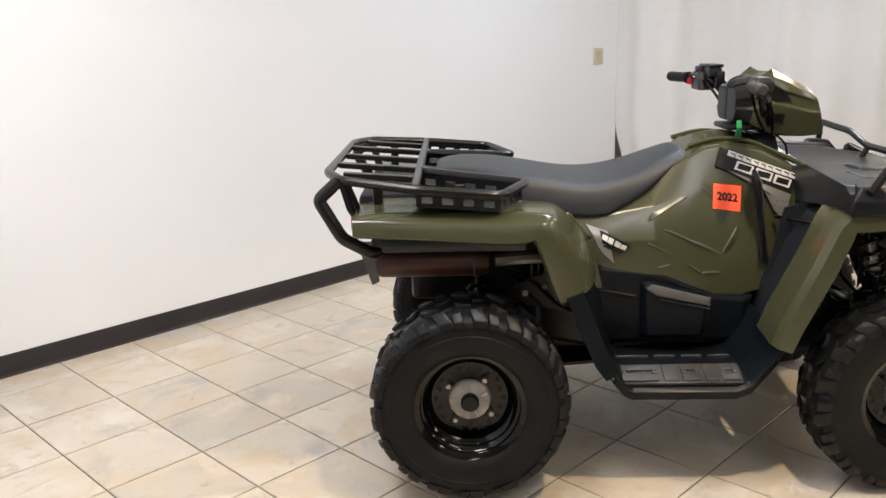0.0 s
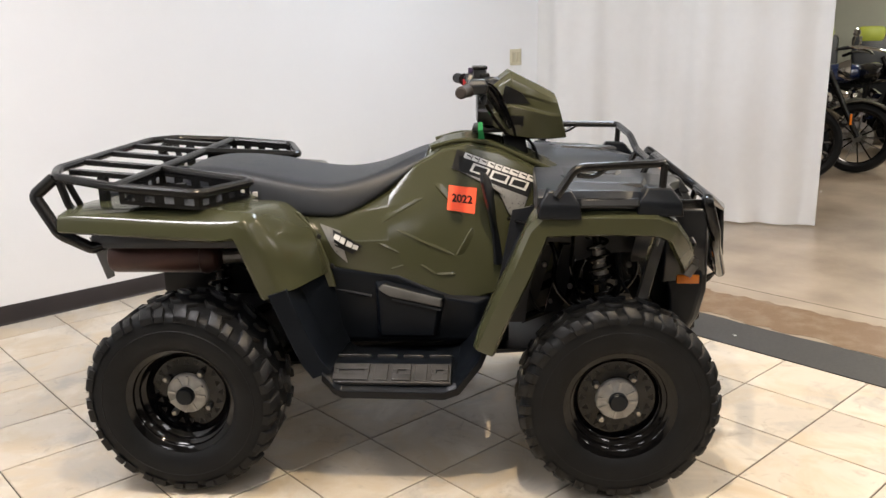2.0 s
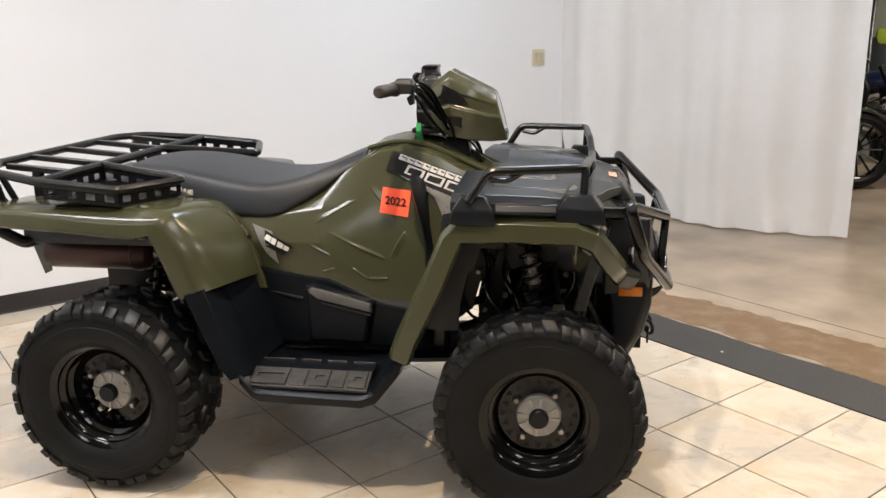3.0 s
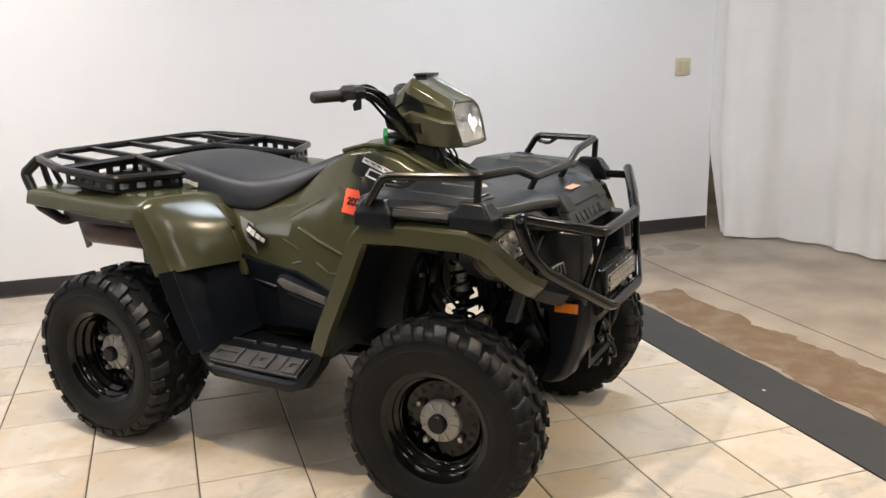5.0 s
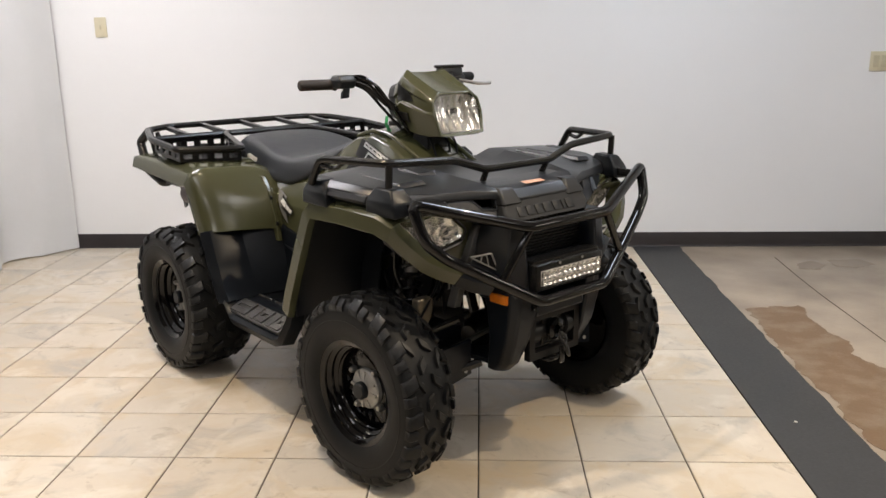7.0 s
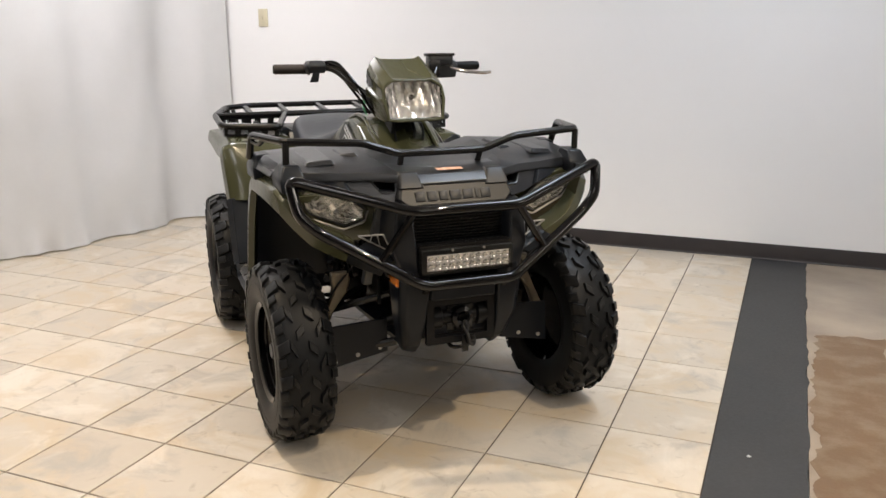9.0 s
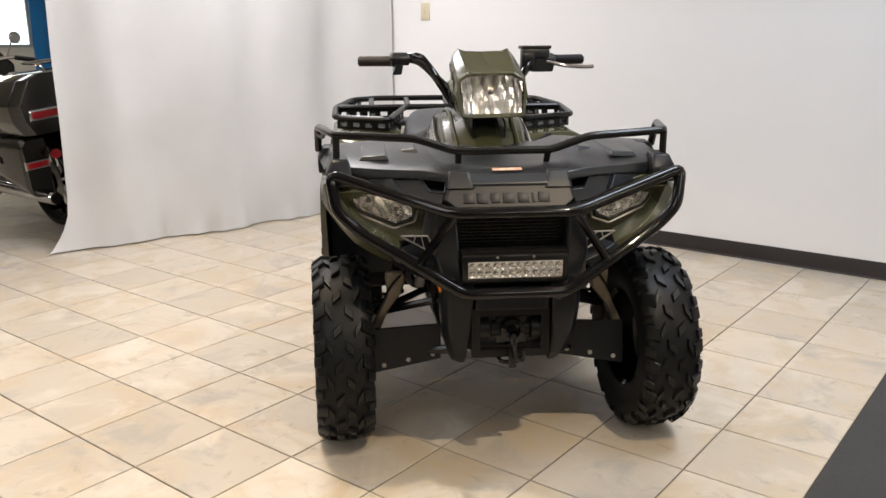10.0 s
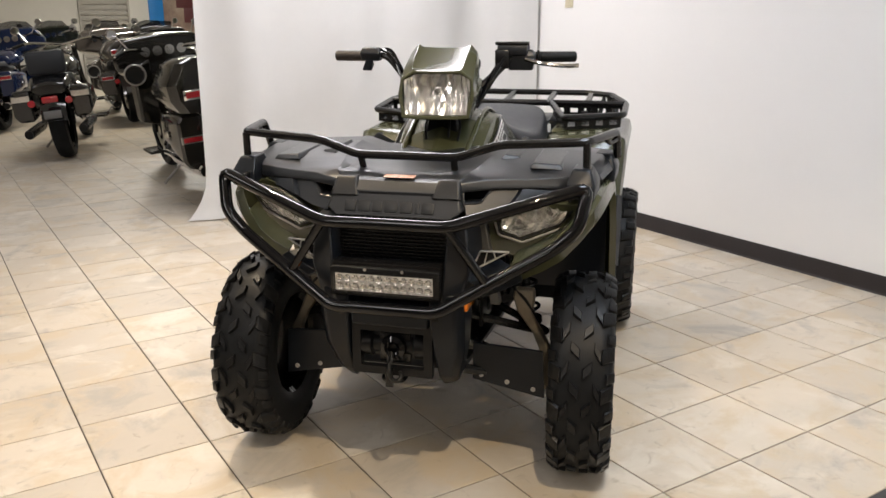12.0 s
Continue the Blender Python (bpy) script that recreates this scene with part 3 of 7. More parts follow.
# painted body: tank and side covers in one moulding
SECT = [
    (-0.46, [(0.20, 0.66), (0.25, 0.72), (0.22, 0.79), (0.12, 0.83), (0, 0.84)]),
    (-0.34, [(0.25, 0.64), (0.27, 0.71), (0.23, 0.78), (0.12, 0.82), (0, 0.83)]),
    (-0.20, [(0.265, 0.61), (0.268, 0.70), (0.225, 0.78), (0.13, 0.83), (0, 0.84)]),
    (-0.06, [(0.265, 0.585), (0.262, 0.70), (0.214, 0.80), (0.145, 0.868), (0, 0.883)]),
    (0.04, [(0.262, 0.555), (0.253, 0.70), (0.200, 0.83), (0.150, 0.932), (0, 0.957)]),
    (0.11, [(0.258, 0.515), (0.246, 0.70), (0.186, 0.86), (0.144, 0.968), (0, 0.998)]),
    (0.19, [(0.250, 0.505), (0.236, 0.70), (0.180, 0.87), (0.140, 0.980), (0, 1.012)]),
    (0.29, [(0.240, 0.530), (0.226, 0.70), (0.178, 0.855), (0.138, 0.957), (0, 0.997)]),
    (0.38, [(0.225, 0.560), (0.214, 0.70), (0.174, 0.825), (0.134, 0.910), (0, 0.957)]),
    (0.48, [(0.200, 0.600), (0.190, 0.70), (0.165, 0.790), (0.126, 0.858), (0, 0.897)])]
body = part("body_cover", mirror_loft(SECT), OLIVE, atv, "olive painted tank and side cover", bevel=0.006, segments=2)

# seat
SEAT = [(-0.735, 0.16, 0.880, 0.916), (-0.67, 0.2, 0.848, 0.930), (-0.54, 0.228, 0.812, 0.920), (-0.42, 0.241, 0.786, 0.898), (-0.3, 0.247, 0.766, 0.874), (-0.2, 0.24, 0.768, 0.873), (-0.1, 0.204, 0.816, 0.900), (-0.02, 0.166, 0.872, 0.936), (0.040, 0.136, 0.918, 0.961), (0.058, 0.13, 0.930, 0.964)]
seat = part("seat", mirror_loft([(x, [(w - 0.06, lo), (w - 0.012, lo + 0.003), (w, lo + 0.014), (w - 0.006, (lo + hi) / 2), (w - 0.022, hi - 0.016), (w - 0.042, hi - 0.004), (w - 0.09, hi), (0, hi + 0.004)]) for x, w, lo, hi in SEAT]),
            VINYL, atv, "charcoal vinyl bench seat", sharp=80)
soften(seat, 2, 0.35, 26)


def seat_mark(s):
    bm = bmesh.new()
    for k, w in enumerate((0.013, 0.013, 0.004, 0.013)):
        x = -0.540 + k * 0.0195 + (0.005 if k == 2 else 0)
        y0, y1 = sorted((s * (0.2210 + k * 0.0026), s * (0.2335 + k * 0.0026)))
        add_box(bm, (x, y0, 0.846 - k * 0.003), (x + w, y1, 0.862 - k * 0.003))
    return bm


both("seat_badge", seat_mark, DECAL_WHITE, label="white printed maker's mark as plain bars")


def rear_fender(s):
    """Deck, sloping rim, side band, and the broad front leg with its recessed cheek."""
    rows = []
    for x, z, rim, low in ((-0.958, 0.844, 0.838, 0.802), (-0.905, 0.850, 0.838, 0.799), (-0.70, 0.848, 0.824, 0.786), (-0.50, 0.847, 0.808, 0.768)):
        rows.append([(x, s * 0.235, z - 0.02), (x, s * 0.300, z - 0.004), (x, s * 0.425, z), (x, s * 0.445, z), (x, s * 0.492, z), (x, s * 0.536, rim), (x, s * 0.545, low), (x, s * 0.525, low - 0.006)])
    for x, z, dx, dz, fore in ((-0.415, 0.836, -0.6, -0.8, 0.040), (-0.372, 0.758, -0.95, -0.30, 0.088), (-0.337, 0.650, -0.95, -0.30, 0.090), (-0.320, 0.615, -0.95, -0.30, 0.076)):
        w = 0.0 if z > 0.70 else 0.008
        bulge = 0.016 if z < 0.80 else 0.008
        rows.append([(x + fore, s * 0.235, z - 0.02), (x + fore * 0.96, s * 0.300, z - 0.004), (x + fore * 0.52, s * 0.432, z), (x + fore * 0.24 + bulge, s * 0.448, z), (x + fore * 0.06 + bulge, s * (0.500 - w), z),
                     (x + dx * 0.012, s * (0.536 - w), z + dz * 0.014), (x + dx * 0.064, s * (0.545 - w), z + dz * 0.064), (x + dx * 0.068, s * (0.525 - w), z + dz * 0.072)])
    return sheet(rows, 0.006 * (1 if s < 0 else -1))


for ob in both("rear_fender", rear_fender, OLIVE, label="olive plastic rear fender", sharp=80):
    soften(ob, 2, 0.82, 28)
both("fender_top_panel", lambda s: loft([[(-0.925, s * 0.24, 0.838), (-0.925, s * 0.50, 0.838), (-0.52, s * 0.50, 0.838), (-0.46, s * 0.24, 0.838)],
                                         [(-0.905, s * 0.25, 0.853), (-0.905, s * 0.475, 0.853), (-0.545, s * 0.475, 0.8525), (-0.49, s * 0.25, 0.8525)]]), OLIVE, bevel=0.004)


def fender_flange(s):
    """The upright joining strip between the rear fender and the side cover."""
    return loft([[(x - 0.012, s * 0.276, z), (x + 0.014, s * 0.274, z), (x + 0.014, s * 0.292, z), (x - 0.012, s * 0.294, z)] for x, z in ((-0.340, 0.800), (-0.288, 0.735), (-0.254, 0.640), (-0.240, 0.575), (-0.236, 0.560))])


both("fender_flange", fender_flange, OLIVE, label="olive joining strip with two black bolts", bevel=0.003)
for s in (-1, 1):
    for x, z in ((-0.268, 0.722), (-0.232, 0.628)):
        part("flange_bolt", lathe([(0.008, 0.0), (0.008, 0.005), (0.004, 0.007), (0, 0.007)], 10, pose(x, s * 0.286, z, 0, 0, 0 if s > 0 else 180)), DECAL_BLACK, atv)


def rear_splash(s):
    rows = []
    for x, z, fore in ((-0.322, 0.622, 0.078), (-0.275, 0.500, 0.06), (-0.235, 0.410, 0.03), (-0.205, 0.370, 0.012)):
        rows.append([(x + fore, s * 0.24, z), (x, s * 0.40, z), (x, s * 0.525, z), (x - 0.045, s * 0.540, z - 0.012)])
    return sheet(rows, 0.006 * (1 if s < 0 else -1))


both("rear_splash_guard", rear_splash, SIDE_PLASTIC, label="black plastic splash guard", bevel=0.005)

# front fender: olive arch in front of the footwell, over the wheel and down beside the headlamp
def front_fender(s):
    rows = []
    for x, z, dx, dz, yo in ((0.222, 0.455, 0.9, -0.35, 0.545), (0.245, 0.520, 0.93, -0.35, 0.545), (0.325, 0.690, 0.90, -0.42, 0.545), (0.372, 0.800, 0.75, -0.65, 0.540),
                             (0.410, 0.838, 0.2, -1, 0.535), (0.560, 0.842, 0.0, -1, 0.530), (0.720, 0.836, 0.0, -1, 0.520), (0.775, 0.812, -0.3, -0.9, 0.505), (0.815, 0.760, -0.6, -0.75, 0.470), (0.842, 0.716, -0.6, -0.75, 0.428), (0.856, 0.688, -0.6, -0.75, 0.382), (0.864, 0.664, -0.6, -0.75, 0.330)):
        near = (x - 0.070, s * (yo - 0.012), z + 0.022) if x > 0.78 else (x + (0.0 if x > 0.4 else 0.01), s * (yo - 0.16), z + 0.004)
        rows.append([near, (x, s * (yo - 0.02), z), (x + dx * 0.010, s * yo, z + dz * 0.010),
                     (x + dx * 0.052, s * (yo + 0.004), z + dz * 0.052), (x + dx * 0.056, s * (yo - 0.012), z + dz * 0.056)])
    return sheet(rows, 0.006 * (1 if s < 0 else -1))


both("front_fender", front_fender, OLIVE, label="olive plastic front fender", bevel=0.006)


def chin(s):
    rows = [[(x - 0.05, s * (yo - 0.09), z + 0.020), (x, s * (yo - 0.02), z), (x - 0.006, s * yo, z - 0.008), (x - 0.03, s * (yo + 0.002), z - 0.042)] for x, z, yo in ((0.862, 0.662, 0.332), (0.886, 0.640, 0.285), (0.905, 0.622, 0.235))]
    return sheet(rows, 0.006 * (1 if s < 0 else -1))


both("chin_panel", chin, BLACK_PLASTIC, label="black panel under the headlamp", bevel=0.004)
both("rear_inner_liner", lambda s: plate([(-0.90, 0.865), (-0.42, 0.865), (-0.34, 0.70), (-0.36, 0.60), (-0.52, 0.66), (-0.74, 0.70), (-0.86, 0.74)], s * 0.205, s * 0.212), MATTE, label="black rear wheel arch liner")


def inner_fender(s):
    rows = []
    for x, z in ((0.270, 0.430), (0.290, 0.560), (0.345, 0.700), (0.400, 0.790), (0.46, 0.800)):
        rows.append([(x, s * 0.20, z), (x, s * 0.36, z), (x, s * 0.520, z)])
    return sheet(rows, 0.006)


both("inner_fender", inner_fender, MATTE)

# footwells
def side_pod(s):
    return loft([[(x, s * y, z) for x, z in out] for y, out in (
        (0.12, [(-0.26, 0.33), (-0.26, 0.63), (0.02, 0.60), (0.16, 0.53), (0.27, 0.52), (0.27, 0.33)]),
        (0.245, [(-0.27, 0.36), (-0.27, 0.635), (-0.02, 0.605), (0.14, 0.530), (0.26, 0.515), (0.24, 0.36)]),
        (0.268, [(-0.25, 0.38), (-0.255, 0.615), (-0.03, 0.588), (0.13, 0.515), (0.22, 0.500), (0.21, 0.38)]))])


both("engine_side_cover", side_pod, SIDE_PLASTIC, label="black plastic lower side cover", bevel=0.006)


def side_vent(s):
    return loft([[(x, s * y, z) for x, z in out] for y, out in (
        (0.255, [(-0.10, 0.40), (-0.105, 0.575), (-0.07, 0.580), (0.115, 0.530), (0.125, 0.520), (0.10, 0.40)]),
        (0.300, [(-0.085, 0.40), (-0.092, 0.560), (-0.07, 0.566), (0.10, 0.520), (0.105, 0.508), (0.085, 0.40)]))])


both("clutch_cover", side_vent, SIDE_PLASTIC, label="dark moulded clutch cover", bevel=0.006)


def vent_lip(s):
    return loft([[(-0.092, s * 0.296, 0.556), (-0.072, s * 0.302, 0.572), (0.112, s * 0.302, 0.526), (0.112, s * 0.296, 0.496), (-0.055, s * 0.296, 0.532)],
                 [(-0.086, s * 0.300, 0.555), (-0.070, s * 0.305, 0.567), (0.106, s * 0.305, 0.522), (0.106, s * 0.306, 0.502), (-0.054, s * 0.307, 0.537)]])


# grey colour carries the light caught by the black cover's top edge
both("cover_lip", vent_lip, GREY_METAL)
both("cover_seam", lambda s: rod((-0.228, s * 0.262, 0.545), (-0.115, s * 0.270, 0.524), 0.006, 8), COWL)
both("cover_seam", lambda s: rod((-0.045, s * 0.300, 0.522), (0.108, s * 0.302, 0.489), 0.004, 8), COWL)


def footwell(s):
    rows = []
    for x, z in ((-0.225, 0.405), (-0.19, 0.362), (-0.17, 0.352), (0.13, 0.350), (0.17, 0.365), (0.235, 0.450), (0.255, 0.500)):
        z -= 0.014
        rows.append([(x, s * 0.24, z), (x, s * 0.45, z), (x, s * 0.520, z - 0.010), (x, s * 0.536, z - 0.020), (x, s * 0.528, z - 0.040), (x, s * 0.48, z - 0.048)])
    return sheet(rows, 0.006 * (1 if s < 0 else -1))


both("footwell", footwell, SIDE_PLASTIC, label="black plastic footwell", bevel=0.006)


def foot_tread(s):
    """A sloping outer tread of framed segments with slots, below a flat inner edge."""
    bm = bmesh.new()
    tilt = Matrix.Translation((0, s * 0.458, 0.374)) @ Matrix.Rotation(-s * radians(22), 4, "X")

    def slab_at(x0, x1, y0, y1, z0, z1, m=tilt):
        add_box(bm, (x0, min(s * y0, s * y1), z0), (x1, max(s * y0, s * y1), z1), m)
    slab_at(-0.205, 0.150, 0.0, 0.078, -0.012, 0.0)
    for x0, x1, slot in ((-0.198, -0.092, True), (-0.078, -0.036, False), (-0.024, 0.032, True), (0.043, 0.080, False), (0.091, 0.142, True)):
        if slot:
            slab_at(x0, x1, 0.006, 0.030, 0.0, 0.006)
            slab_at(x0, x1, 0.046, 0.072, 0.0, 0.006)
            slab_at(x0, x0 + 0.016, 0.030, 0.046, 0.0, 0.006)
            slab_at(x1 - 0.016, x1, 0.030, 0.046, 0.0, 0.006)
        else:
            slab_at(x0, x1, 0.006, 0.072, 0.0, 0.004)
    for x0, x1 in ((-0.20, -0.10), (-0.08, -0.02), (0.0, 0.06), (0.08, 0.145)):
        slab_at(x0, x1, 0.400, 0.406, 0.370, 0.380, Matrix())
    return bm


both("foot_peg_base", lambda s: box((-0.205, min(s * 0.385, s * 0.460), 0.330), (0.150, max(s * 0.385, s * 0.460), 0.3725), bevel=0.004), SIDE_PLASTIC)
both("foot_peg_tread", foot_tread, TREAD_METAL, label="scuffed grey foot tread", bevel=0.002)

# rear rack, rising towards the tail
def rz(x):
    return 0.896 + (-0.46 - x) * 0.085


def rk(x, y):
    return (x, y, rz(x))


half = [(-1.048, 0.34), (-0.995, 0.455), (-0.785, 0.526), (-0.545, 0.526), (-0.460, 0.292), (-0.785, 0.205)]
part("rear_rack_ring", tube([rk(x, -y) for x, y in half] + [rk(x, y) for x, y in half[::-1]], 0.0135, 10, 0.03, True), POWDER, atv, "black steel rear cargo rack")
part("rear_rack_crossbar", tube([rk(-0.785, -0.520), rk(-0.785, 0.520)], 0.0135, 10, 0), POWDER, atv)
for y in (-0.36, -0.19, 0.0, 0.19, 0.36):
    part("rear_rack_bar", loft([[(x, y - 0.012, rz(x) - 0.009), (x, y + 0.012, rz(x) - 0.009), (x, y + 0.012, rz(x) + 0.009), (x, y - 0.012, rz(x) + 0.009)] for x in (-1.035 + max(0, abs(y) - 0.3) * 0.6, -0.79)]), POWDER, atv, bevel=0.003)
for s in (-1, 1):
    outline = [(-0.780, 0.215), (-0.780, 0.514), (-0.551, 0.513), (-0.474, 0.296)]
    tray = part("rack_tray", loft([[(x, s * y, rz(x) - 0.050 + d) for x, y in outline] for d in (0, 0.005)]), POWDER, atv, "black side basket of the rear rack")
    corner = [Vector((x, s * y, rz(x))) for x, y in outline]
    for p, q in zip(corner, corner[1:] + corner[:1]):
        n = max(2, round((q - p).length / 0.058))
        bm = bmesh.new()
        d = (q - p).normalized()
        t = Vector((-d.y, d.x, 0)) * 0.002
        def slab_of(a, b, z0, z1):
            u0, u1 = p.lerp(q, a), p.lerp(q, b)
            vs = [bm.verts.new(w + o + Vector((0, 0, z))) for w in (u0, u1) for o in (t, -t) for z in (z0, z1)]
            for f in ((0, 1, 3, 2), (4, 6, 7, 5), (0, 4, 5, 1), (2, 3, 7, 6), (0, 2, 6, 4), (1, 5, 7, 3)):
                bm.faces.new([vs[i] for i in f])
        slab_of(0, 1, -0.050, -0.038)
        slab_of(0, 1, -0.020, -0.006)
        for k in range(n + 1):
            slab_of(max(0, k / n - 0.24 / n), min(1, k / n + 0.24 / n), -0.040, -0.018)
        part("slotted_side", bm, POWDER, tray)
for s in (-1, 1):
    part("rear_bumper", tube([(-0.866, s * 0.400, 0.742), (-0.915, s * 0.440, 0.722), (-0.996, s * 0.470, 0.776), (-1.060, s * 0.466, 0.888), (-1.005, s * 0.446, 0.936)], 0.0185, 12, 0.016), POWDER, atv, "black tubular rear bumper")
    part("rear_bumper_stay", tube([(-0.955, s * 0.430, 0.830), (-0.972, s * 0.440, 0.850), (-0.992, s * 0.444, 0.928)], 0.0115, 10, 0.02), POWDER, atv)
    part("rack_stay", rod((-0.955, s * 0.40, 0.84), (-0.985, s * 0.42, rz(-0.985) - 0.01), 0.010), POWDER, atv)
part("hitch_plate", plate([(-0.972, 0.735), (-0.915, 0.735), (-0.908, 0.610), (-0.930, 0.600)], -0.35, -0.342), GREY_METAL, atv, "bent grey steel bracket")
for s in (-1, 1):
    for x in (-0.90, -0.66):
        part("rack_leg", box((x - 0.014, s * 0.36 - 0.012, 0.84), (x + 0.014, s * 0.36 + 0.012, rz(x) - 0.008), bevel=0.003), POWDER, atv)
part("rear_deck", box((-0.97, -0.27, 0.80), (-0.66, 0.27, 0.862), bevel=0.015), BLACK_PLASTIC, atv)
both("tail_light", lambda s: box((-0.975, s * 0.400 - 0.040, 0.785), (-0.950, s * 0.400 + 0.030, 0.840), bevel=0.010), RED, label="red tail light")

# exhaust
part("silencer", lathe([(0.0, -0.17), (0.030, -0.17), (0.043, -0.162), (0.047, -0.150), (0.047, 0.125), (0.050, 0.128), (0.050, 0.142), (0.046, 0.150), (0.040, 0.170), (0.026, 0.180), (0.0, 0.180)], 32, pose(-0.748, -0.33, 0.667, 0, 0, -90)), RUST, atv, "brown heat-stained exhaust silencer")
part("exhaust_pipe", tube([(-0.56, -0.33, 0.668), (-0.42, -0.30, 0.67), (-0.30, -0.16, 0.60), (-0.12, -0.12, 0.55)], 0.022, 10, 0.06), STEEL, atv)
# black plate and block added to darken bright gaps round the silencer
part("exhaust_shield", box((-0.92, -0.44, 0.722), (-0.47, -0.20, 0.764), bevel=0.006), MATTE, atv)
part("rear_subframe", box((-0.82, -0.20, 0.50), (-0.44, 0.20, 0.655), bevel=0.02), DECAL_BLACK, atv)

# ---- front of the bike ----
COWL_REAR = [
    (0.395, [(0.16, 0.80), (0.50, 0.845), (0.535, 0.868), (0.532, 0.890), (0.505, 0.908), (0.225, 0.924), (0.165, 0.905), (0, 0.900)]),
    (0.48, [(0.16, 0.80), (0.50, 0.840), (0.535, 0.862), (0.532, 0.888), (0.508, 0.906), (0.225, 0.923), (0.160, 0.900), (0, 0.895)]),
    (0.62, [(0.16, 0.80), (0.49, 0.838), (0.520, 0.858), (0.517, 0.884), (0.493, 0.901), (0.215, 0.916), (0.162, 0.896), (0, 0.892)]),
]
COWL_FRONT = [
    (0.700, [(0.15, 0.79), (0.46, 0.828), (0.494, 0.848), (0.491, 0.872), (0.468, 0.890), (0.200, 0.903), (0.166, 0.890), (0, 0.887)]),
    (0.728, [(0.14, 0.80), (0.43, 0.838), (0.468, 0.848), (0.466, 0.863), (0.446, 0.880), (0.195, 0.900), (0.170, 0.889), (0, 0.885)]),
    (0.768, [(0.13, 0.84), (0.33, 0.850), (0.372, 0.853), (0.368, 0.862), (0.345, 0.877), (0.188, 0.895), (0.170, 0.887), (0, 0.883)]),
    (0.806, [(0.12, 0.845), (0.24, 0.853), (0.272, 0.856), (0.268, 0.864), (0.246, 0.879), (0.182, 0.889), (0.168, 0.884), (0, 0.880)]),
    (0.842, [(0.12, 0.840), (0.175, 0.848), (0.184, 0.852), (0.182, 0.864), (0.176, 0.873), (0.160, 0.876), (0.150, 0.872), (0, 0.870)]),
    (0.868, [(0.10, 0.820), (0.130, 0.825), (0.136, 0.830), (0.136, 0.840), (0.130, 0.846), (0.120, 0.848), (0.110, 0.848), (0, 0.848)]),
]
part("front_cowl", mirror_loft(COWL_REAR + COWL_FRONT), COWL, atv, "black plastic front rack cowl", bevel=0.0045)
# moulded ribs on the cowl top
for s in (-1, 1):
    for y0, y1, x0, x1, z in ((0.24, 0.30, 0.50, 0.66, 0.9145), (0.33, 0.42, 0.46, 0.72, 0.905)):
        part("cowl_rib", loft([[(x0, s * y0, z + 0.001), (x0 + 0.03, s * y1, z - 0.006), (x1 - 0.02, s * y1, z - 0.014), (x1, s * y0, z - 0.008)],
                               [(x0 + 0.01, s * (y0 + 0.010), z + 0.015), (x0 + 0.035, s * (y1 - 0.010), z + 0.008), (x1 - 0.03, s * (y1 - 0.010), z), (x1 - 0.012, s * (y0 + 0.010), z + 0.006)]]), COWL, atv, bevel=0.003)


def rack_mount(x, w, y):
    def make(s):
        return loft([[(x - w, s * (y - 0.06), 0.838), (x + w, s * (y - 0.07), 0.834), (x + w, s * y, 0.828), (x - w, s * (y + 0.006), 0.832)],
                     [(x - w * 0.95, s * (y - 0.06), 0.875), (x + w * 0.95, s * (y - 0.07), 0.872), (x + w * 0.9, s * (y + 0.002), 0.868), (x - w * 0.9, s * (y + 0.008), 0.872)],
                     [(x - w * 0.55, s * (y - 0.055), 0.912), (x + w * 0.5, s * (y - 0.06), 0.908), (x + w * 0.5, s * (y - 0.012), 0.906), (x - w * 0.55, s * (y - 0.01), 0.910)]])
    return make


both("rack_mount", rack_mount(0.455, 0.060, 0.546), BLACK_PLASTIC, label="black moulded rack mount", bevel=0.006)
both("rack_mount", rack_mount(0.728, 0.065, 0.508), BLACK_PLASTIC, label="black moulded rack mount", bevel=0.006)
both("cowl_rail", lambda s: loft([[(0.51, s * 0.542, 0.866), (0.51, s * 0.53, 0.885), (0.51, s * 0.50, 0.885), (0.51, s * 0.50, 0.86)],
                                  [(0.67, s * 0.522, 0.862), (0.67, s * 0.51, 0.881), (0.67, s * 0.48, 0.881), (0.67, s * 0.48, 0.856)]]), COWL, bevel=0.004)

half_rack = [(0.445, 0.548, 0.895), (0.495, 0.545, 0.972), (0.735, 0.484, 0.974), (0.750, 0.255, 0.962), (0.758, 0.140, 0.925)]
part("front_rack_rail", tube([(x, -y, z) for x, y, z in half_rack] + half_rack[::-1], 0.0118, 10, 0.022), POWDER, atv, "black tubular front rack rail")
for s in (-1, 1):
    part("rack_post", rod((0.735, s * 0.483, 0.895), (0.739, s * 0.482, 0.972), 0.0105), POWDER, atv)
    part("rack_post", rod((0.735, s * 0.130, 0.880), (0.758, s * 0.132, 0.925), 0.0095), POWDER, atv)
    part("rack_gusset", tube([(0.50, s * 0.545, 0.952), (0.545, s * 0.528, 0.945), (0.585, s * 0.520, 0.970)], 0.007, 8, 0.015), POWDER, atv)

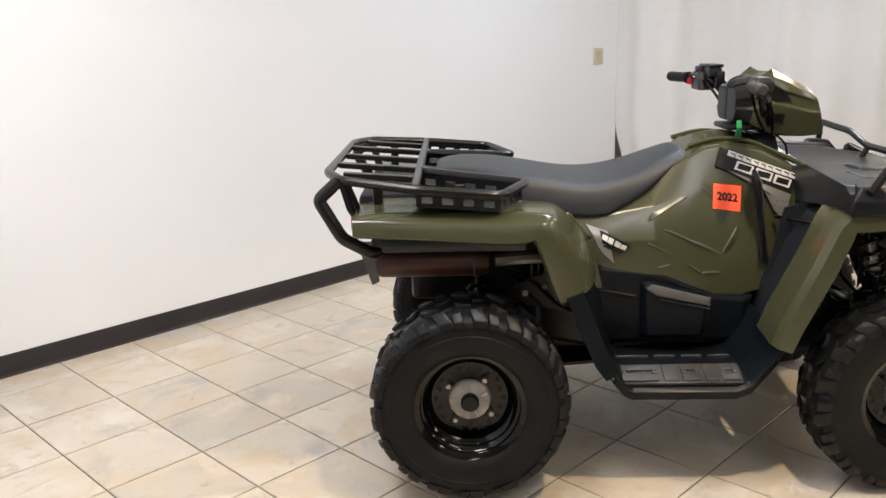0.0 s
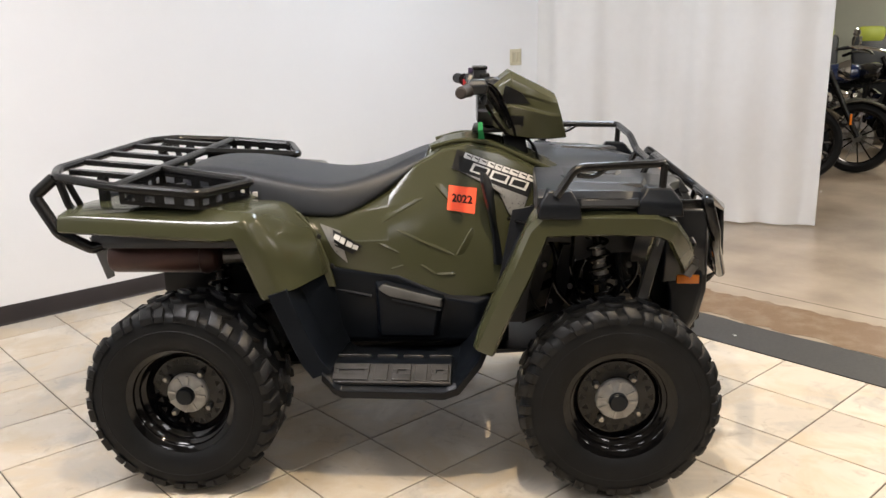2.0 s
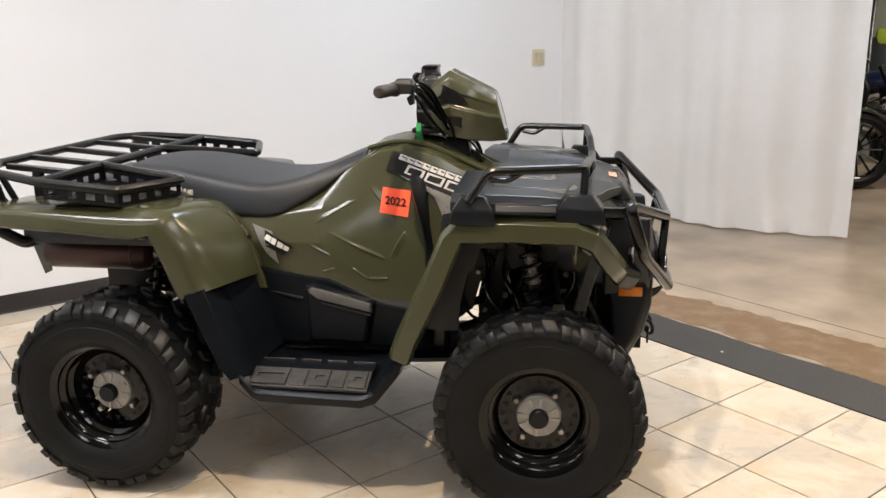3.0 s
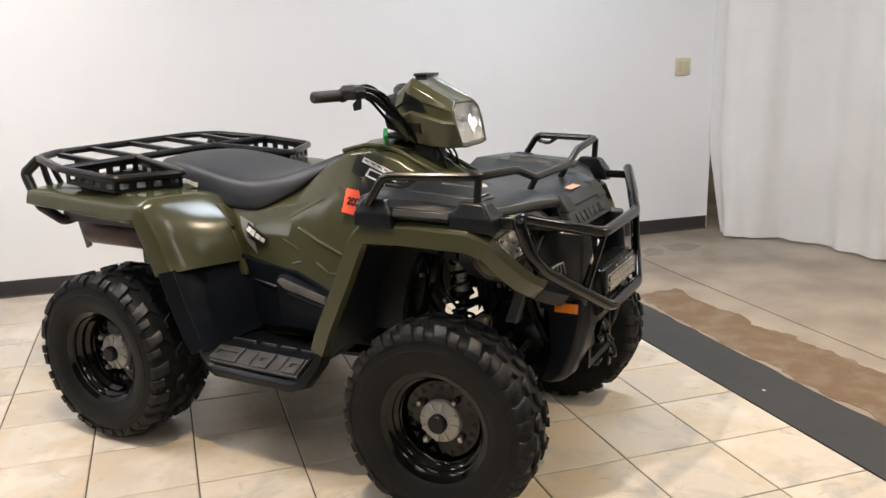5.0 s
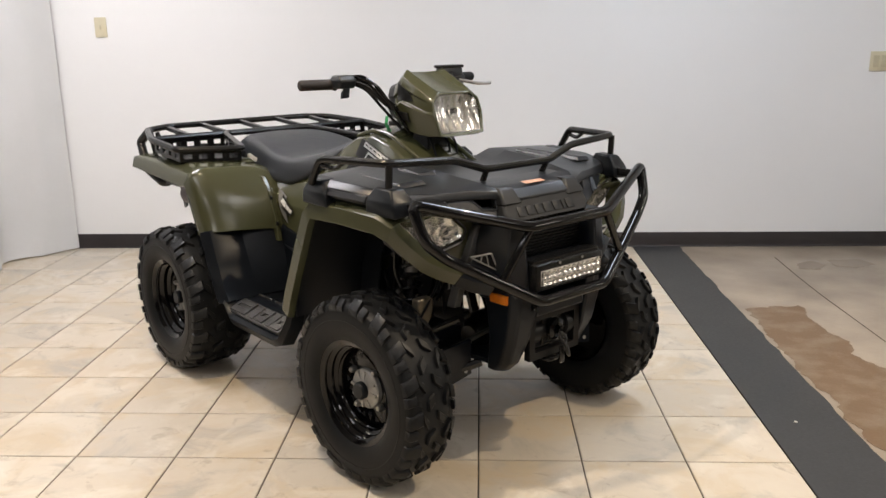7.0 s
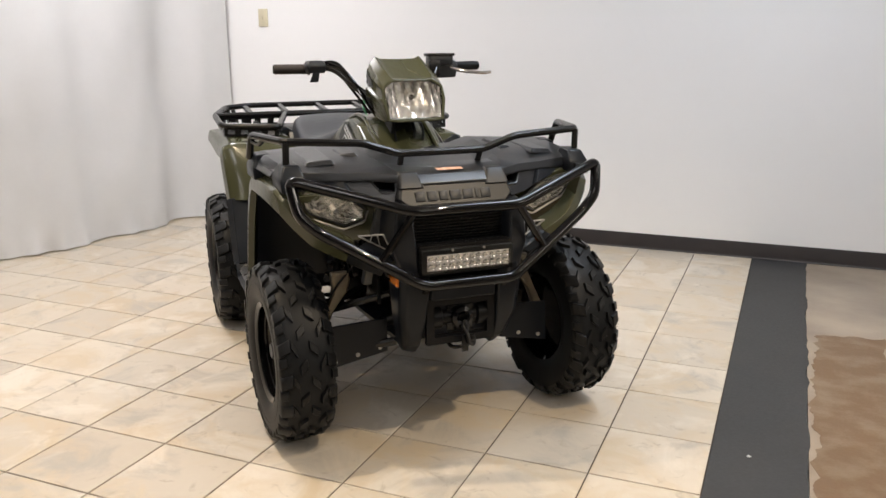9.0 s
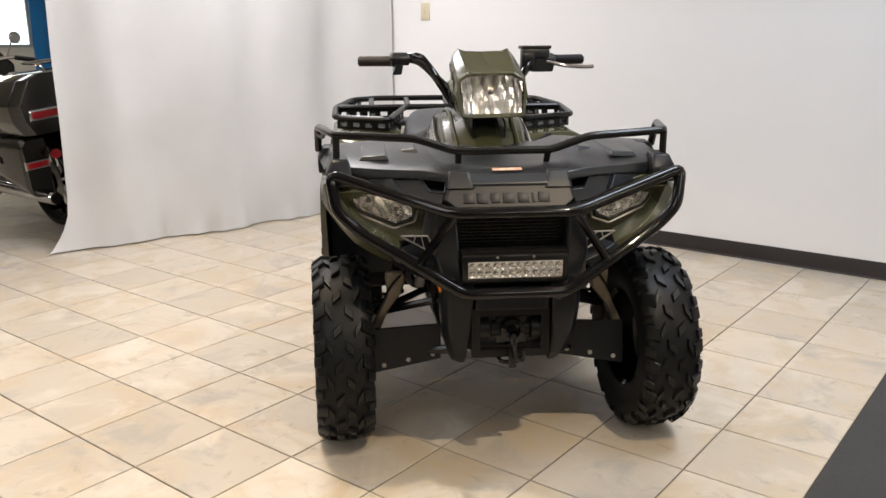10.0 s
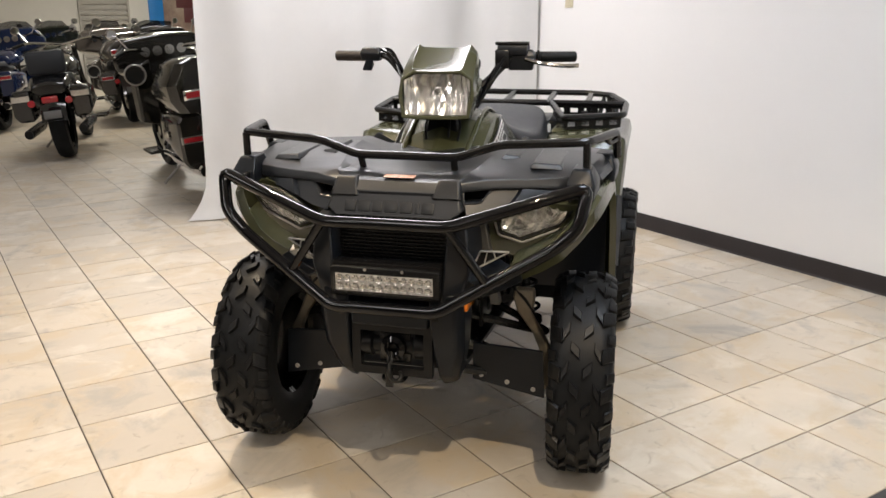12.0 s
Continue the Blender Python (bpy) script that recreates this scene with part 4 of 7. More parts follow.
# bumper
UP = [(0.852, 0.498, 0.878), (0.974, 0.165, 0.785)]
LOW = [(0.852, 0.498, 0.878), (0.884, 0.480, 0.778), (0.900, 0.425, 0.728), (0.994, 0.142, 0.566)]
ring = [(x, -y, z) for x, y, z in LOW] + [(x, y, z) for x, y, z in LOW[::-1]] + [UP[1], (UP[1][0], -UP[1][1], UP[1][2])]
bump = part("front_bumper", tube(ring, 0.0165, 12, 0.026, True), GLOSS_TUBE, atv, "gloss black tubular front bumper")
for s in (-1, 1):
    part("bumper_strut", rod((0.955, s * 0.264, 0.640), (0.974, s * 0.165, 0.785), 0.0120), GLOSS_TUBE, bump)
    part("bumper_bracket", loft([[(0.88, s * 0.12, 0.52), (0.88, s * 0.135, 0.52), (0.985, s * 0.135, 0.566), (0.985, s * 0.12, 0.566)],
                                 [(0.88, s * 0.12, 0.47), (0.88, s * 0.135, 0.47), (0.965, s * 0.135, 0.540), (0.965, s * 0.12, 0.540)]]), POWDER, bump)
    part("bumper_end_plate", box((0.71, min(s * 0.452, s * 0.462), 0.842), (0.86, max(s * 0.452, s * 0.462), 0.868), bevel=0.003), POWDER, bump)

# nose panel with plain raised bars
lean = 0.60
nose_out = [(-0.172, 0.845), (-0.100, 0.842), (0.100, 0.842), (0.172, 0.845), (0.186, 0.806), (0.160, 0.786), (-0.160, 0.786), (-0.186, 0.806)]
nose = part("nose_panel", loft([[(x0 + (0.80 - z) * lean, y * k, z) for y, z in nose_out] for x0, k in ((0.840, 1.0), (0.886, 1.0), (0.892, 0.965))]), NOSE, atv, "satin black nose panel", bevel=0.004)
for s in (-1, 1):
    part("nose_shoulder", loft([[(x0 + (0.80 - z) * lean, s * (0.140 + (y - 0.140) * k), 0.84 + (z - 0.84) * k) for y, z in ((0.170, 0.880), (0.112, 0.880), (0.096, 0.834), (0.180, 0.834))] for x0, k in ((0.850, 1.0), (0.890, 1.0), (0.898, 0.86))]), NOSE, nose, bevel=0.005)
for k, (y, wid) in enumerate(((-0.132, 0.030), (-0.094, 0.030), (-0.056, 0.026), (-0.022, 0.034), (0.020, 0.032), (0.060, 0.010), (0.078, 0.032))):
    part("mark_bar", box((0.0, y, 0.0), (0.0035, y + wid, 0.030), pose(0.8935, 0, 0.797, 0, -31, 0), bevel=0.0012), NOSE, nose, "raised bar of the maker's mark" if k == 0 else "")
part("warning_label", box((-0.012, -0.042, 0), (0.012, 0.042, 0.001), pose(0.822, 0, 0.8800, 0, 8, 0)), WARN, atv, "small orange and white warning label")


def brow_x(y, z):
    return 0.849 - 0.40 * (y - 0.185) - 0.60 * (z - 0.825)


def brow(s):
    out = [(0.172, 0.874), (0.250, 0.880), (0.345, 0.874), (0.440, 0.866), (0.500, 0.852), (0.496, 0.826), (0.430, 0.836), (0.310, 0.812), (0.250, 0.795), (0.190, 0.788),
           (0.180, 0.824), (0.220, 0.825), (0.244, 0.854), (0.174, 0.856)]
    return loft([[(brow_x(y, z) - d, s * y, z) for y, z in out] for d in (0.045, 0.0)])


both("brow_panel", brow, COWL, label="satin black brow over the headlamp with an air intake", bevel=0.003)
both("brow_ridge", lambda s: loft([[(brow_x(y, z) + d, s * (0.352 + (y - 0.352) * k), 0.838 + (z - 0.838) * k) for y, z in ((0.325, 0.868), (0.380, 0.864), (0.425, 0.838), (0.290, 0.812))] for d, k in ((-0.01, 1.0), (0.002, 1.0), (0.010, 0.78))]), BLACK_PLASTIC, bevel=0.003)
# black block behind the slot puts the intake's shade into colour
both("air_intake", lambda s: loft([[(x, s * y, z) for y, z in ((0.165, 0.862), (0.250, 0.862), (0.232, 0.818), (0.165, 0.818))] for x in (0.740, 0.772)]), DECAL_BLACK, label="black block behind the air intake opening", bevel=0.003)
for s in (-1, 1):
    part("intake_rim", tube([(brow_x(y, z) + 0.001, s * y, z) for y, z in ((0.176, 0.857), (0.247, 0.856), (0.222, 0.822), (0.182, 0.821))], 0.0026, 8, 0.004, True), COWL, atv)


# headlamps in the olive nose corners
def lamp_x(y, z):
    return 0.80 - 0.30 * (y - 0.28) + 0.30 * (z - 0.76)


def surround(s):
    out = [(0.478, 0.800), (0.472, 0.832), (0.420, 0.846), (0.300, 0.820), (0.216, 0.800), (0.205, 0.700), (0.235, 0.668), (0.320, 0.655), (0.398, 0.690), (0.452, 0.735)]
    return loft([[(lamp_x(y, z) - d, s * y, z) for y, z in out] for d in (0.060, 0.022)])


both("lamp_surround", surround, OLIVE, label="olive headlamp surround", bevel=0.004)
both("lamp_bucket", lambda s: loft([[(lamp_x(y, z) - d, s * y, z) for y, z in ((0.481, 0.800), (0.475, 0.834), (0.300, 0.823), (0.213, 0.803), (0.202, 0.699), (0.233, 0.665), (0.320, 0.652), (0.400, 0.687), (0.455, 0.733))] for d in (0.072, 0.030)]), MATTE)
LAMP = [(0.455, 0.800), (0.440, 0.834), (0.380, 0.826), (0.310, 0.810), (0.264, 0.770), (0.266, 0.738), (0.320, 0.716), (0.424, 0.758)]


def lamp_shape(s, d0, d1, grow):
    cy, cz = 0.350, 0.778
    return loft([[(lamp_x(y, z) - d, s * (cy + (y - cy) * g), cz + (z - cz) * g) for y, z in LAMP] for d, g in ((d0, grow), (d1, grow * 0.97))])


def facets(top, low, depth, nu, nv, seed, put, relief=0.35):
    """A stepped mirror bowl between a top and a bottom line of (a, b) points; put(a, b, depth) gives the place."""
    rng = random.Random(seed)
    bm = bmesh.new()

    def on(line, f):
        k = min(int(f * (len(line) - 1)), len(line) - 2)
        g = f * (len(line) - 1) - k
        return Vector(line[k]).lerp(Vector(line[k + 1]), g)
    for i in range(nu):
        for j in range(nv):
            bow = rng.uniform(0.15, 0.5)
            ring = []
            for f, g in ((i, j), (i + 1, j), (i + 1, j + 1), (i, j + 1)):
                f, g = f / nu, g / nv
                w = on(top, f).lerp(on(low, f), g)
                ring.append((w, depth * (1 - (2 * f - 1) ** 2) * (0.55 + 0.45 * (1 - (2 * g - 1) ** 2))))
            mid = sum((r[0] for r in ring), Vector((0, 0))) / 4
            md = sum(r[1] for r in ring) / 4 + depth * relief * bow * (1 if (i + j) % 2 else -0.8)
            vs = [bm.verts.new(put(r[0].x, r[0].y, r[1])) for r in ring]
            c = bm.verts.new(put(mid.x, mid.y, md))
            for a in range(4):
                bm.faces.new((vs[a], vs[(a + 1) % 4], c))
    bmesh.ops.remove_doubles(bm, verts=bm.verts[:], dist=1e-5)
    return bm


for s in (-1, 1):
    hl = part("headlamp", lamp_shape(s, 0.050, 0.0215, 1.0), DARK_METAL, atv, "clear corner headlamp")
    part("reflector", facets([(0.270, 0.768), (0.310, 0.806), (0.380, 0.822), (0.448, 0.824)], [(0.272, 0.742), (0.318, 0.720), (0.370, 0.740), (0.428, 0.762)], 0.013, 9, 3, 5, lambda y, z, d, s=s: (lamp_x(y, z) - 0.003 - d, s * y, z), 0.7), LAMP_BOWL, hl, sharp=1)
    part("lens", lamp_shape(s, 0.003, 0.0, 1.0), CLEAR, hl).visible_shadow = False
    for y, z, r in ((0.395, 0.788, 0.026), (0.315, 0.764, 0.022)):
        part("bulb_ring", lathe([(r, 0.0), (r, 0.004), (r - 0.005, 0.005), (r - 0.007, 0.0)], 20, pose(lamp_x(y, z) - 0.012, s * y, z, 0, 0, -90), caps=False), REFLECT, hl)
        part("bulb", lathe([(0.0, 0.010), (0.006, 0.009), (0.008, 0.0), (0.006, -0.004), (0.0, -0.004)], 16, pose(lamp_x(y, z) - 0.016, s * y, z, 0, 0, -90)), BULB, hl)
    part("lamp_trim", tube([(lamp_x(y, z) + 0.001, s * y, z) for y, z in LAMP], 0.0026, 6, 0.006, True), DARK_METAL, hl)
    part("lower_trim", tube([(lamp_x(y, z) - 0.012, s * y, z) for y, z in ((0.462, 0.780), (0.432, 0.746), (0.322, 0.702), (0.262, 0.726), (0.254, 0.762))], 0.0032, 6, 0.008), ALLOY, hl, "silver lower trim line")
    tri3 = [(0.874, s * 0.306, 0.705), (0.880, s * 0.232, 0.705), (0.884, s * 0.208, 0.650)]
    cb = part("corner_badge", loft([[(x + d, y, z) for x, y, z in tri3] for d in (-0.012, -0.002)]), DECAL_BLACK, atv, "black triangular trim with silver edges")
    part("badge_edge", tube(tri3, 0.0026, 6, 0.003, True), ALLOY, cb)
    for f in (0.35, 0.65):
        a, b = Vector(tri3[0]).lerp(Vector(tri3[1]), 0.3 + 0.7 * f), Vector(tri3[0]).lerp(Vector(tri3[2]), f)
        part("badge_bar", rod(a, b, 0.0018, 6), ALLOY, cb)

# dark nose centre: pillars, grille, light bar
both("nose_pillar", lambda s: loft([[(0.80, s * 0.155, 0.79), (0.80, s * 0.215, 0.79), (0.925, s * 0.205, 0.785), (0.935, s * 0.158, 0.785)],
                                    [(0.80, s * 0.145, 0.66), (0.80, s * 0.225, 0.66), (0.930, s * 0.215, 0.66), (0.950, s * 0.150, 0.66)],
                                    [(0.80, s * 0.135, 0.55), (0.80, s * 0.205, 0.55), (0.935, s * 0.185, 0.56), (0.950, s * 0.140, 0.56)]]), COWL, label="glossy black grille pillar", bevel=0.006)
part("grille_backing", box((0.80, -0.16, 0.56), (0.865, 0.16, 0.79)), DECAL_BLACK, atv)
mesh = bmesh.new()
for k in range(12):
    z = 0.665 + k * 0.0095
    add_box(mesh, (0.876, -0.15, z), (0.884, 0.15, z + 0.0035))
    for j in range(17):
        y = -0.147 + j * 0.018 + (k % 2) * 0.009
        add_box(mesh, (0.874, y, z + 0.003), (0.879, y + 0.005, z + 0.0100))
part("grille_mesh", mesh, DECAL_BLACK, atv, "black mesh grille")
lb = part("light_bar", box((0.925, -0.147, 0.590), (1.004, 0.147, 0.670), bevel=0.006), POWDER, atv, "black LED light bar with clear front", m=pose(-0.025, 0, 0))
for k in range(6):
    part("cooling_fin", box((0.935 + k * 0.010, -0.145, 0.670), (0.939 + k * 0.010, 0.145, 0.678)), POWDER, lb)
part("led_reflector", box((1.0042, -0.130, 0.606), (1.0055, 0.130, 0.652)), ALLOY, lb)
for row in (0.6178, 0.6402):
    for k in range(12):
        y = -0.1188 + k * 0.0216
        part("led_cup", lathe([(0.0102, 0.0), (0.0102, 0.004), (0.005, 0.0008), (0.003, 0.0015), (0.0, 0.0015)], 12, pose(1.0055, y, row, 0, 0, -90)), REFLECT, lb)
part("light_bar_lens", box((1.0105, -0.132, 0.604), (1.0125, 0.132, 0.654)), CLEAR, lb).visible_shadow = False
for y in (-0.05, 0.05):
    part("bezel_screw", lathe([(0.004, 0), (0.004, 0.003), (0, 0.003)], 8, pose(1.004, y, 0.664, 0, 0, -90)), STEEL, lb)

# lower guards, reflectors and winch
def guard(s):
    rows = []
    for x0, x1, z, y0, y1 in ((0.800, 0.950, 0.600, 0.108, 0.196), (0.825, 0.950, 0.520, 0.112, 0.200), (0.832, 0.930, 0.430, 0.118, 0.196), (0.805, 0.890, 0.345, 0.122, 0.176), (0.790, 0.850, 0.308, 0.125, 0.162)):
        rows.append([(x0, s * y0, z), (x1, s * y0, z), (x1 - 0.006, s * (y1 - 0.02), z), (x1 - 0.03, s * y1, z), (x0, s * y1, z)])
    return loft(rows)


gs = both("bumper_guard", guard, BLACK_PLASTIC, label="black plastic lower bumper guard", bevel=0.006)
for s, g in zip((-1, 1), gs):
    part("side_reflector", box((0.845, min(s * 0.194, s * 0.206), 0.548), (0.915, max(s * 0.194, s * 0.206), 0.576), bevel=0.003), AMBER, g, "amber side reflector")
# solid black block puts the shade of the winch bay into colour
part("winch_recess", box((0.78, -0.115, 0.36), (0.86, 0.115, 0.56)), DECAL_BLACK, atv)
part("lower_bumper_panel", loft([[(0.86, y, z) for y, z in ((-0.11, 0.55), (0.11, 0.55), (0.11, 0.49), (-0.11, 0.49))], [(0.945, y, z) for y, z in ((-0.105, 0.545), (0.105, 0.545), (0.105, 0.50), (-0.105, 0.50))]]), BLACK_PLASTIC, atv, bevel=0.006)
wn = part("winch", box((0.85, -0.098, 0.372), (0.895, 0.098, 0.478), bevel=0.012), MATTE, atv, "black electric winch with hook")
part("winch_motor", lathe([(0.0, -0.095), (0.034, -0.095), (0.036, -0.06), (0.026, -0.055), (0.026, 0.055), (0.036, 0.06), (0.034, 0.095), (0, 0.095)], 20, pose(0.888, 0, 0.43)), DECAL_BLACK, wn)
bay = bmesh.new()
for lo, hi in (((0.900, -0.112, 0.352), (0.922, 0.112, 0.374)), ((0.900, -0.112, 0.476), (0.922, 0.112, 0.500)), ((0.900, -0.112, 0.374), (0.922, -0.088, 0.476)), ((0.900, 0.088, 0.374), (0.922, 0.112, 0.476))):
    add_box(bay, lo, hi)
part("winch_frame", bay, DECAL_BLACK, wn, "black frame round the winch bay")
part("cable_guide", lathe([(0.014, -0.012), (0.030, -0.010), (0.036, 0.0), (0.034, 0.012), (0.022, 0.018), (0.014, 0.012)], 24, pose(0.915, 0.004, 0.432, 0, 0, -90), caps=False), GLOSS_TUBE, wn)
part("guide_plate", box((0.897, -0.040, 0.384), (0.905, 0.048, 0.470), bevel=0.004), POWDER, wn)
part("hook_thimble", tube([(0.940, 0.004, 0.428), (0.958, 0.012, 0.412), (0.960, 0.004, 0.396), (0.945, -0.004, 0.408)], 0.0050, 8, 0.008, True), DARK_METAL, wn)
part("winch_hook", tube([(0.955, 0.004, 0.402), (0.966, 0.004, 0.385), (0.968, 0.010, 0.362), (0.958, 0.026, 0.350), (0.946, 0.034, 0.362), (0.944, 0.030, 0.376)], 0.0062, 8, 0.012), DARK_METAL, wn, "dark steel winch hook")
part("winch_strap", box((0.948, -0.010, 0.330), (0.954, 0.012, 0.385), bevel=0.002), POWDER, wn)
part("tow_loop", tube([(0.86, -0.03, 0.345), (0.92, -0.03, 0.335), (0.92, 0.03, 0.335), (0.86, 0.03, 0.345)], 0.006, 8, 0.02), POWDER, atv)
part("skid_plate", loft([[(0.80, -0.17, 0.345), (0.80, 0.17, 0.345), (0.80, 0.17, 0.330), (0.80, -0.17, 0.330)], [(-0.55, -0.20, 0.260), (-0.55, 0.20, 0.260), (-0.55, 0.20, 0.250), (-0.55, -0.20, 0.250)]]), BLACK_PLASTIC, atv)

# suspension, frame and drive
for s in (-1, 1):
    ag = part("arm_guard", loft([[(0.735, s * 0.185, 0.395), (0.735, s * 0.385, 0.385), (0.735, s * 0.392, 0.245), (0.735, s * 0.185, 0.285)],
                                 [(0.742, s * 0.185, 0.393), (0.742, s * 0.385, 0.383), (0.742, s * 0.392, 0.243), (0.742, s * 0.185, 0.283)]]), BLACK_PLASTIC, atv, "black plastic arm guard")
    for y, z in ((0.21, 0.298), (0.285, 0.283), (0.36, 0.268)):
        part("guard_bolt", lathe([(0.007, 0), (0.007, 0.004), (0, 0.005)], 8, pose(0.742, s * y, z, 0, 0, -90)), ALLOY, ag)
    part("lower_arm", tube([(0.54, s * 0.14, 0.32), (0.64, s * 0.40, 0.255), (0.76, s * 0.16, 0.32)], 0.014, 8, 0.03), POWDER, atv)
    part("upper_arm", tube([(0.54, s * 0.16, 0.47), (0.63, s * 0.39, 0.40), (0.72, s * 0.17, 0.47)], 0.012, 8, 0.03), POWDER, atv)
    part("steering_knuckle", loft([[(x, s * y, z) for x, y in ((0.655, y0), (0.690, y0), (0.690, y1), (0.655, y1))] for z, y0, y1 in ((0.245, 0.378, 0.404), (0.300, 0.376, 0.404), (0.370, 0.366, 0.396), (0.420, 0.345, 0.372), (0.480, 0.300, 0.345), (0.520, 0.288, 0.350), (0.545, 0.292, 0.348))]),
         KNUCKLE, atv, "tan-grey cast steering knuckle", bevel=0.006)
    part("axle_shaft", rod((0.64, s * 0.10, 0.34), (0.64, s * 0.40, 0.30), 0.013), STEEL, atv)
    part("axle_boot", lathe([(0.018, -0.05), (0.032, -0.035), (0.026, -0.02), (0.034, -0.005), (0.028, 0.01), (0.037, 0.03), (0.02, 0.05)], 14, pose(0.64, s * 0.30, 0.313, -8 * s)), RUBBER, atv)
    lo, hi = Vector((0.625, s * 0.335, 0.40)), Vector((0.575, s * 0.272, 0.79))
    sh = part("shock_absorber", rod(lo, hi, 0.013), POWDER, atv, "shock absorber with black coil spring")
    d = (hi - lo).normalized()
    a1 = d.orthogonal().normalized()
    a2 = d.cross(a1)
    coil = [lo.lerp(hi, 0.08 + 0.80 * k / 108) + 0.031 * (math.cos(k * math.tau / 12) * a1 + math.sin(k * math.tau / 12) * a2) for k in range(109)]
    part("coil_spring", tube(coil, 0.0052, 6, 0), POWDER, sh)
    for f, r in ((0.06, 0.035), (0.50, 0.027), (0.89, 0.035)):
        part("spring_seat", rod(lo.lerp(hi, f), lo.lerp(hi, f + 0.03), r, 16), POWDER, sh)
    part("damper_rod", rod(lo.lerp(hi, 0.76), lo.lerp(hi, 0.97), 0.010), CHROME, sh)
    part("damper_body", rod(lo.lerp(hi, 0.50), lo.lerp(hi, 0.74), 0.019, 16), STEEL, sh)
    for f in (0.54, 0.58, 0.62, 0.67, 0.72):
        part("damper_ring", rod(lo.lerp(hi, f), lo.lerp(hi, f + 0.013), 0.0235, 18), CHROME if f > 0.6 else STEEL, sh)
    part("cowl_brace", loft([[(0.782, s * 0.205, 0.775), (0.818, s * 0.205, 0.775), (0.818, s * 0.230, 0.775), (0.782, s * 0.230, 0.775)], [(0.715, s * 0.235, 0.515), (0.750, s * 0.235, 0.515), (0.750, s * 0.262, 0.515), (0.715, s * 0.262, 0.515)]]),
         GREY_METAL, atv, "grey steel cowl brace", bevel=0.003)
    part("inner_shroud", plate([(0.41, 0.66), (0.41, 0.80), (0.80, 0.80), (0.76, 0.68)], s * 0.150, s * 0.165), MATTE, atv)
    part("frame_tube", tube(sided([(0.36, 0.13, 0.40), (0.50, 0.135, 0.46), (0.585, 0.145, 0.70)], s), 0.015, 8, 0.04), POWDER, atv)
    part("frame_tube", tube(sided([(0.80, 0.12, 0.42), (0.745, 0.125, 0.52), (0.715, 0.15, 0.74)], s), 0.015, 8, 0.04), POWDER, atv)
    part("wheel_arch_liner", plate([(0.37, 0.60), (0.37, 0.80), (0.44, 0.83), (0.80, 0.82), (0.775, 0.64), (0.735, 0.56), (0.715, 0.66), (0.600, 0.655), (0.530, 0.63), (0.500, 0.70), (0.440, 0.70), (0.410, 0.62)], s * 0.229, s * 0.236), MATTE, atv, "black front wheel arch liner")
    part("liner_wing", plate([(0.262, 0.44), (0.33, 0.80), (0.50, 0.83), (0.50, 0.70), (0.44, 0.70), (0.400, 0.62), (0.378, 0.52), (0.370, 0.44)], s * 0.262, s * 0.268), MATTE, atv)
    # four black plates added to narrow the bright gaps through the arch
    part("frame_web", plate([(0.488, 0.68), (0.535, 0.68), (0.485, 0.46), (0.432, 0.46)], s * 0.218, s * 0.227), DECAL_BLACK, atv)
    part("frame_web", plate([(0.405, 0.68), (0.460, 0.68), (0.410, 0.50), (0.360, 0.46)], s * 0.218, s * 0.227), DECAL_BLACK, atv)
    part("frame_web", plate([(0.590, 0.500), (0.640, 0.535), (0.720, 0.570), (0.730, 0.44), (0.590, 0.44)], s * 0.200, s * 0.208), DECAL_BLACK, atv)
    part("frame_web", plate([(0.600, 0.67), (0.632, 0.67), (0.625, 0.56), (0.605, 0.52)], s * 0.200, s * 0.208), DECAL_BLACK, atv)
    part("hose", tube(sided([(0.66, 0.21, 0.70), (0.655, 0.235, 0.62), (0.672, 0.235, 0.55), (0.64, 0.20, 0.46)], s), 0.009, 8, 0.05), RUBBER, atv)
    part("brake_line", tube([(0.66, s * 0.37, 0.42), (0.70, s * 0.33, 0.52), (0.66, s * 0.24, 0.58), (0.60, s * 0.17, 0.66)], 0.0045, 6, 0.05), RUBBER, atv)
    for pts, r in (([(0.42, 0.245, 0.74), (0.47, 0.262, 0.66), (0.45, 0.255, 0.56), (0.52, 0.245, 0.48)], 0.007), ([(0.50, 0.245, 0.79), (0.52, 0.268, 0.70), (0.50, 0.26, 0.60), (0.60, 0.26, 0.50)], 0.005), ([(0.72, 0.245, 0.78), (0.70, 0.262, 0.68), (0.72, 0.255, 0.60), (0.66, 0.25, 0.52)], 0.006)):
        part("hose", tube(sided(pts, s), r, 8, 0.05), GLOSS_TUBE, atv)
    # invented steel bolts that stand in for glints in the wheel arch
    for x, z, r in ((0.43, 0.62, 0.008), (0.47, 0.74, 0.006), (0.51, 0.55, 0.009), (0.66, 0.74, 0.007), (0.69, 0.62, 0.009), (0.74, 0.70, 0.006), (0.45, 0.50, 0.007), (0.57, 0.50, 0.006)):
        part("chassis_bolt", lathe([(r, 0.0), (r, 0.008), (r * 0.6, 0.012), (0, 0.012)], 8, pose(x, s * 0.236, z, 0, 0, 0 if s > 0 else 180)), STEEL, atv)
    part("upper_mount", box((0.54, min(s * 0.236, s * 0.29), 0.765), (0.61, max(s * 0.236, s * 0.29), 0.80), bevel=0.006), DARK_METAL, atv)
    part("tie_rod", rod((0.72, s * 0.08, 0.40), (0.71, s * 0.37, 0.345), 0.008), STEEL, atv)
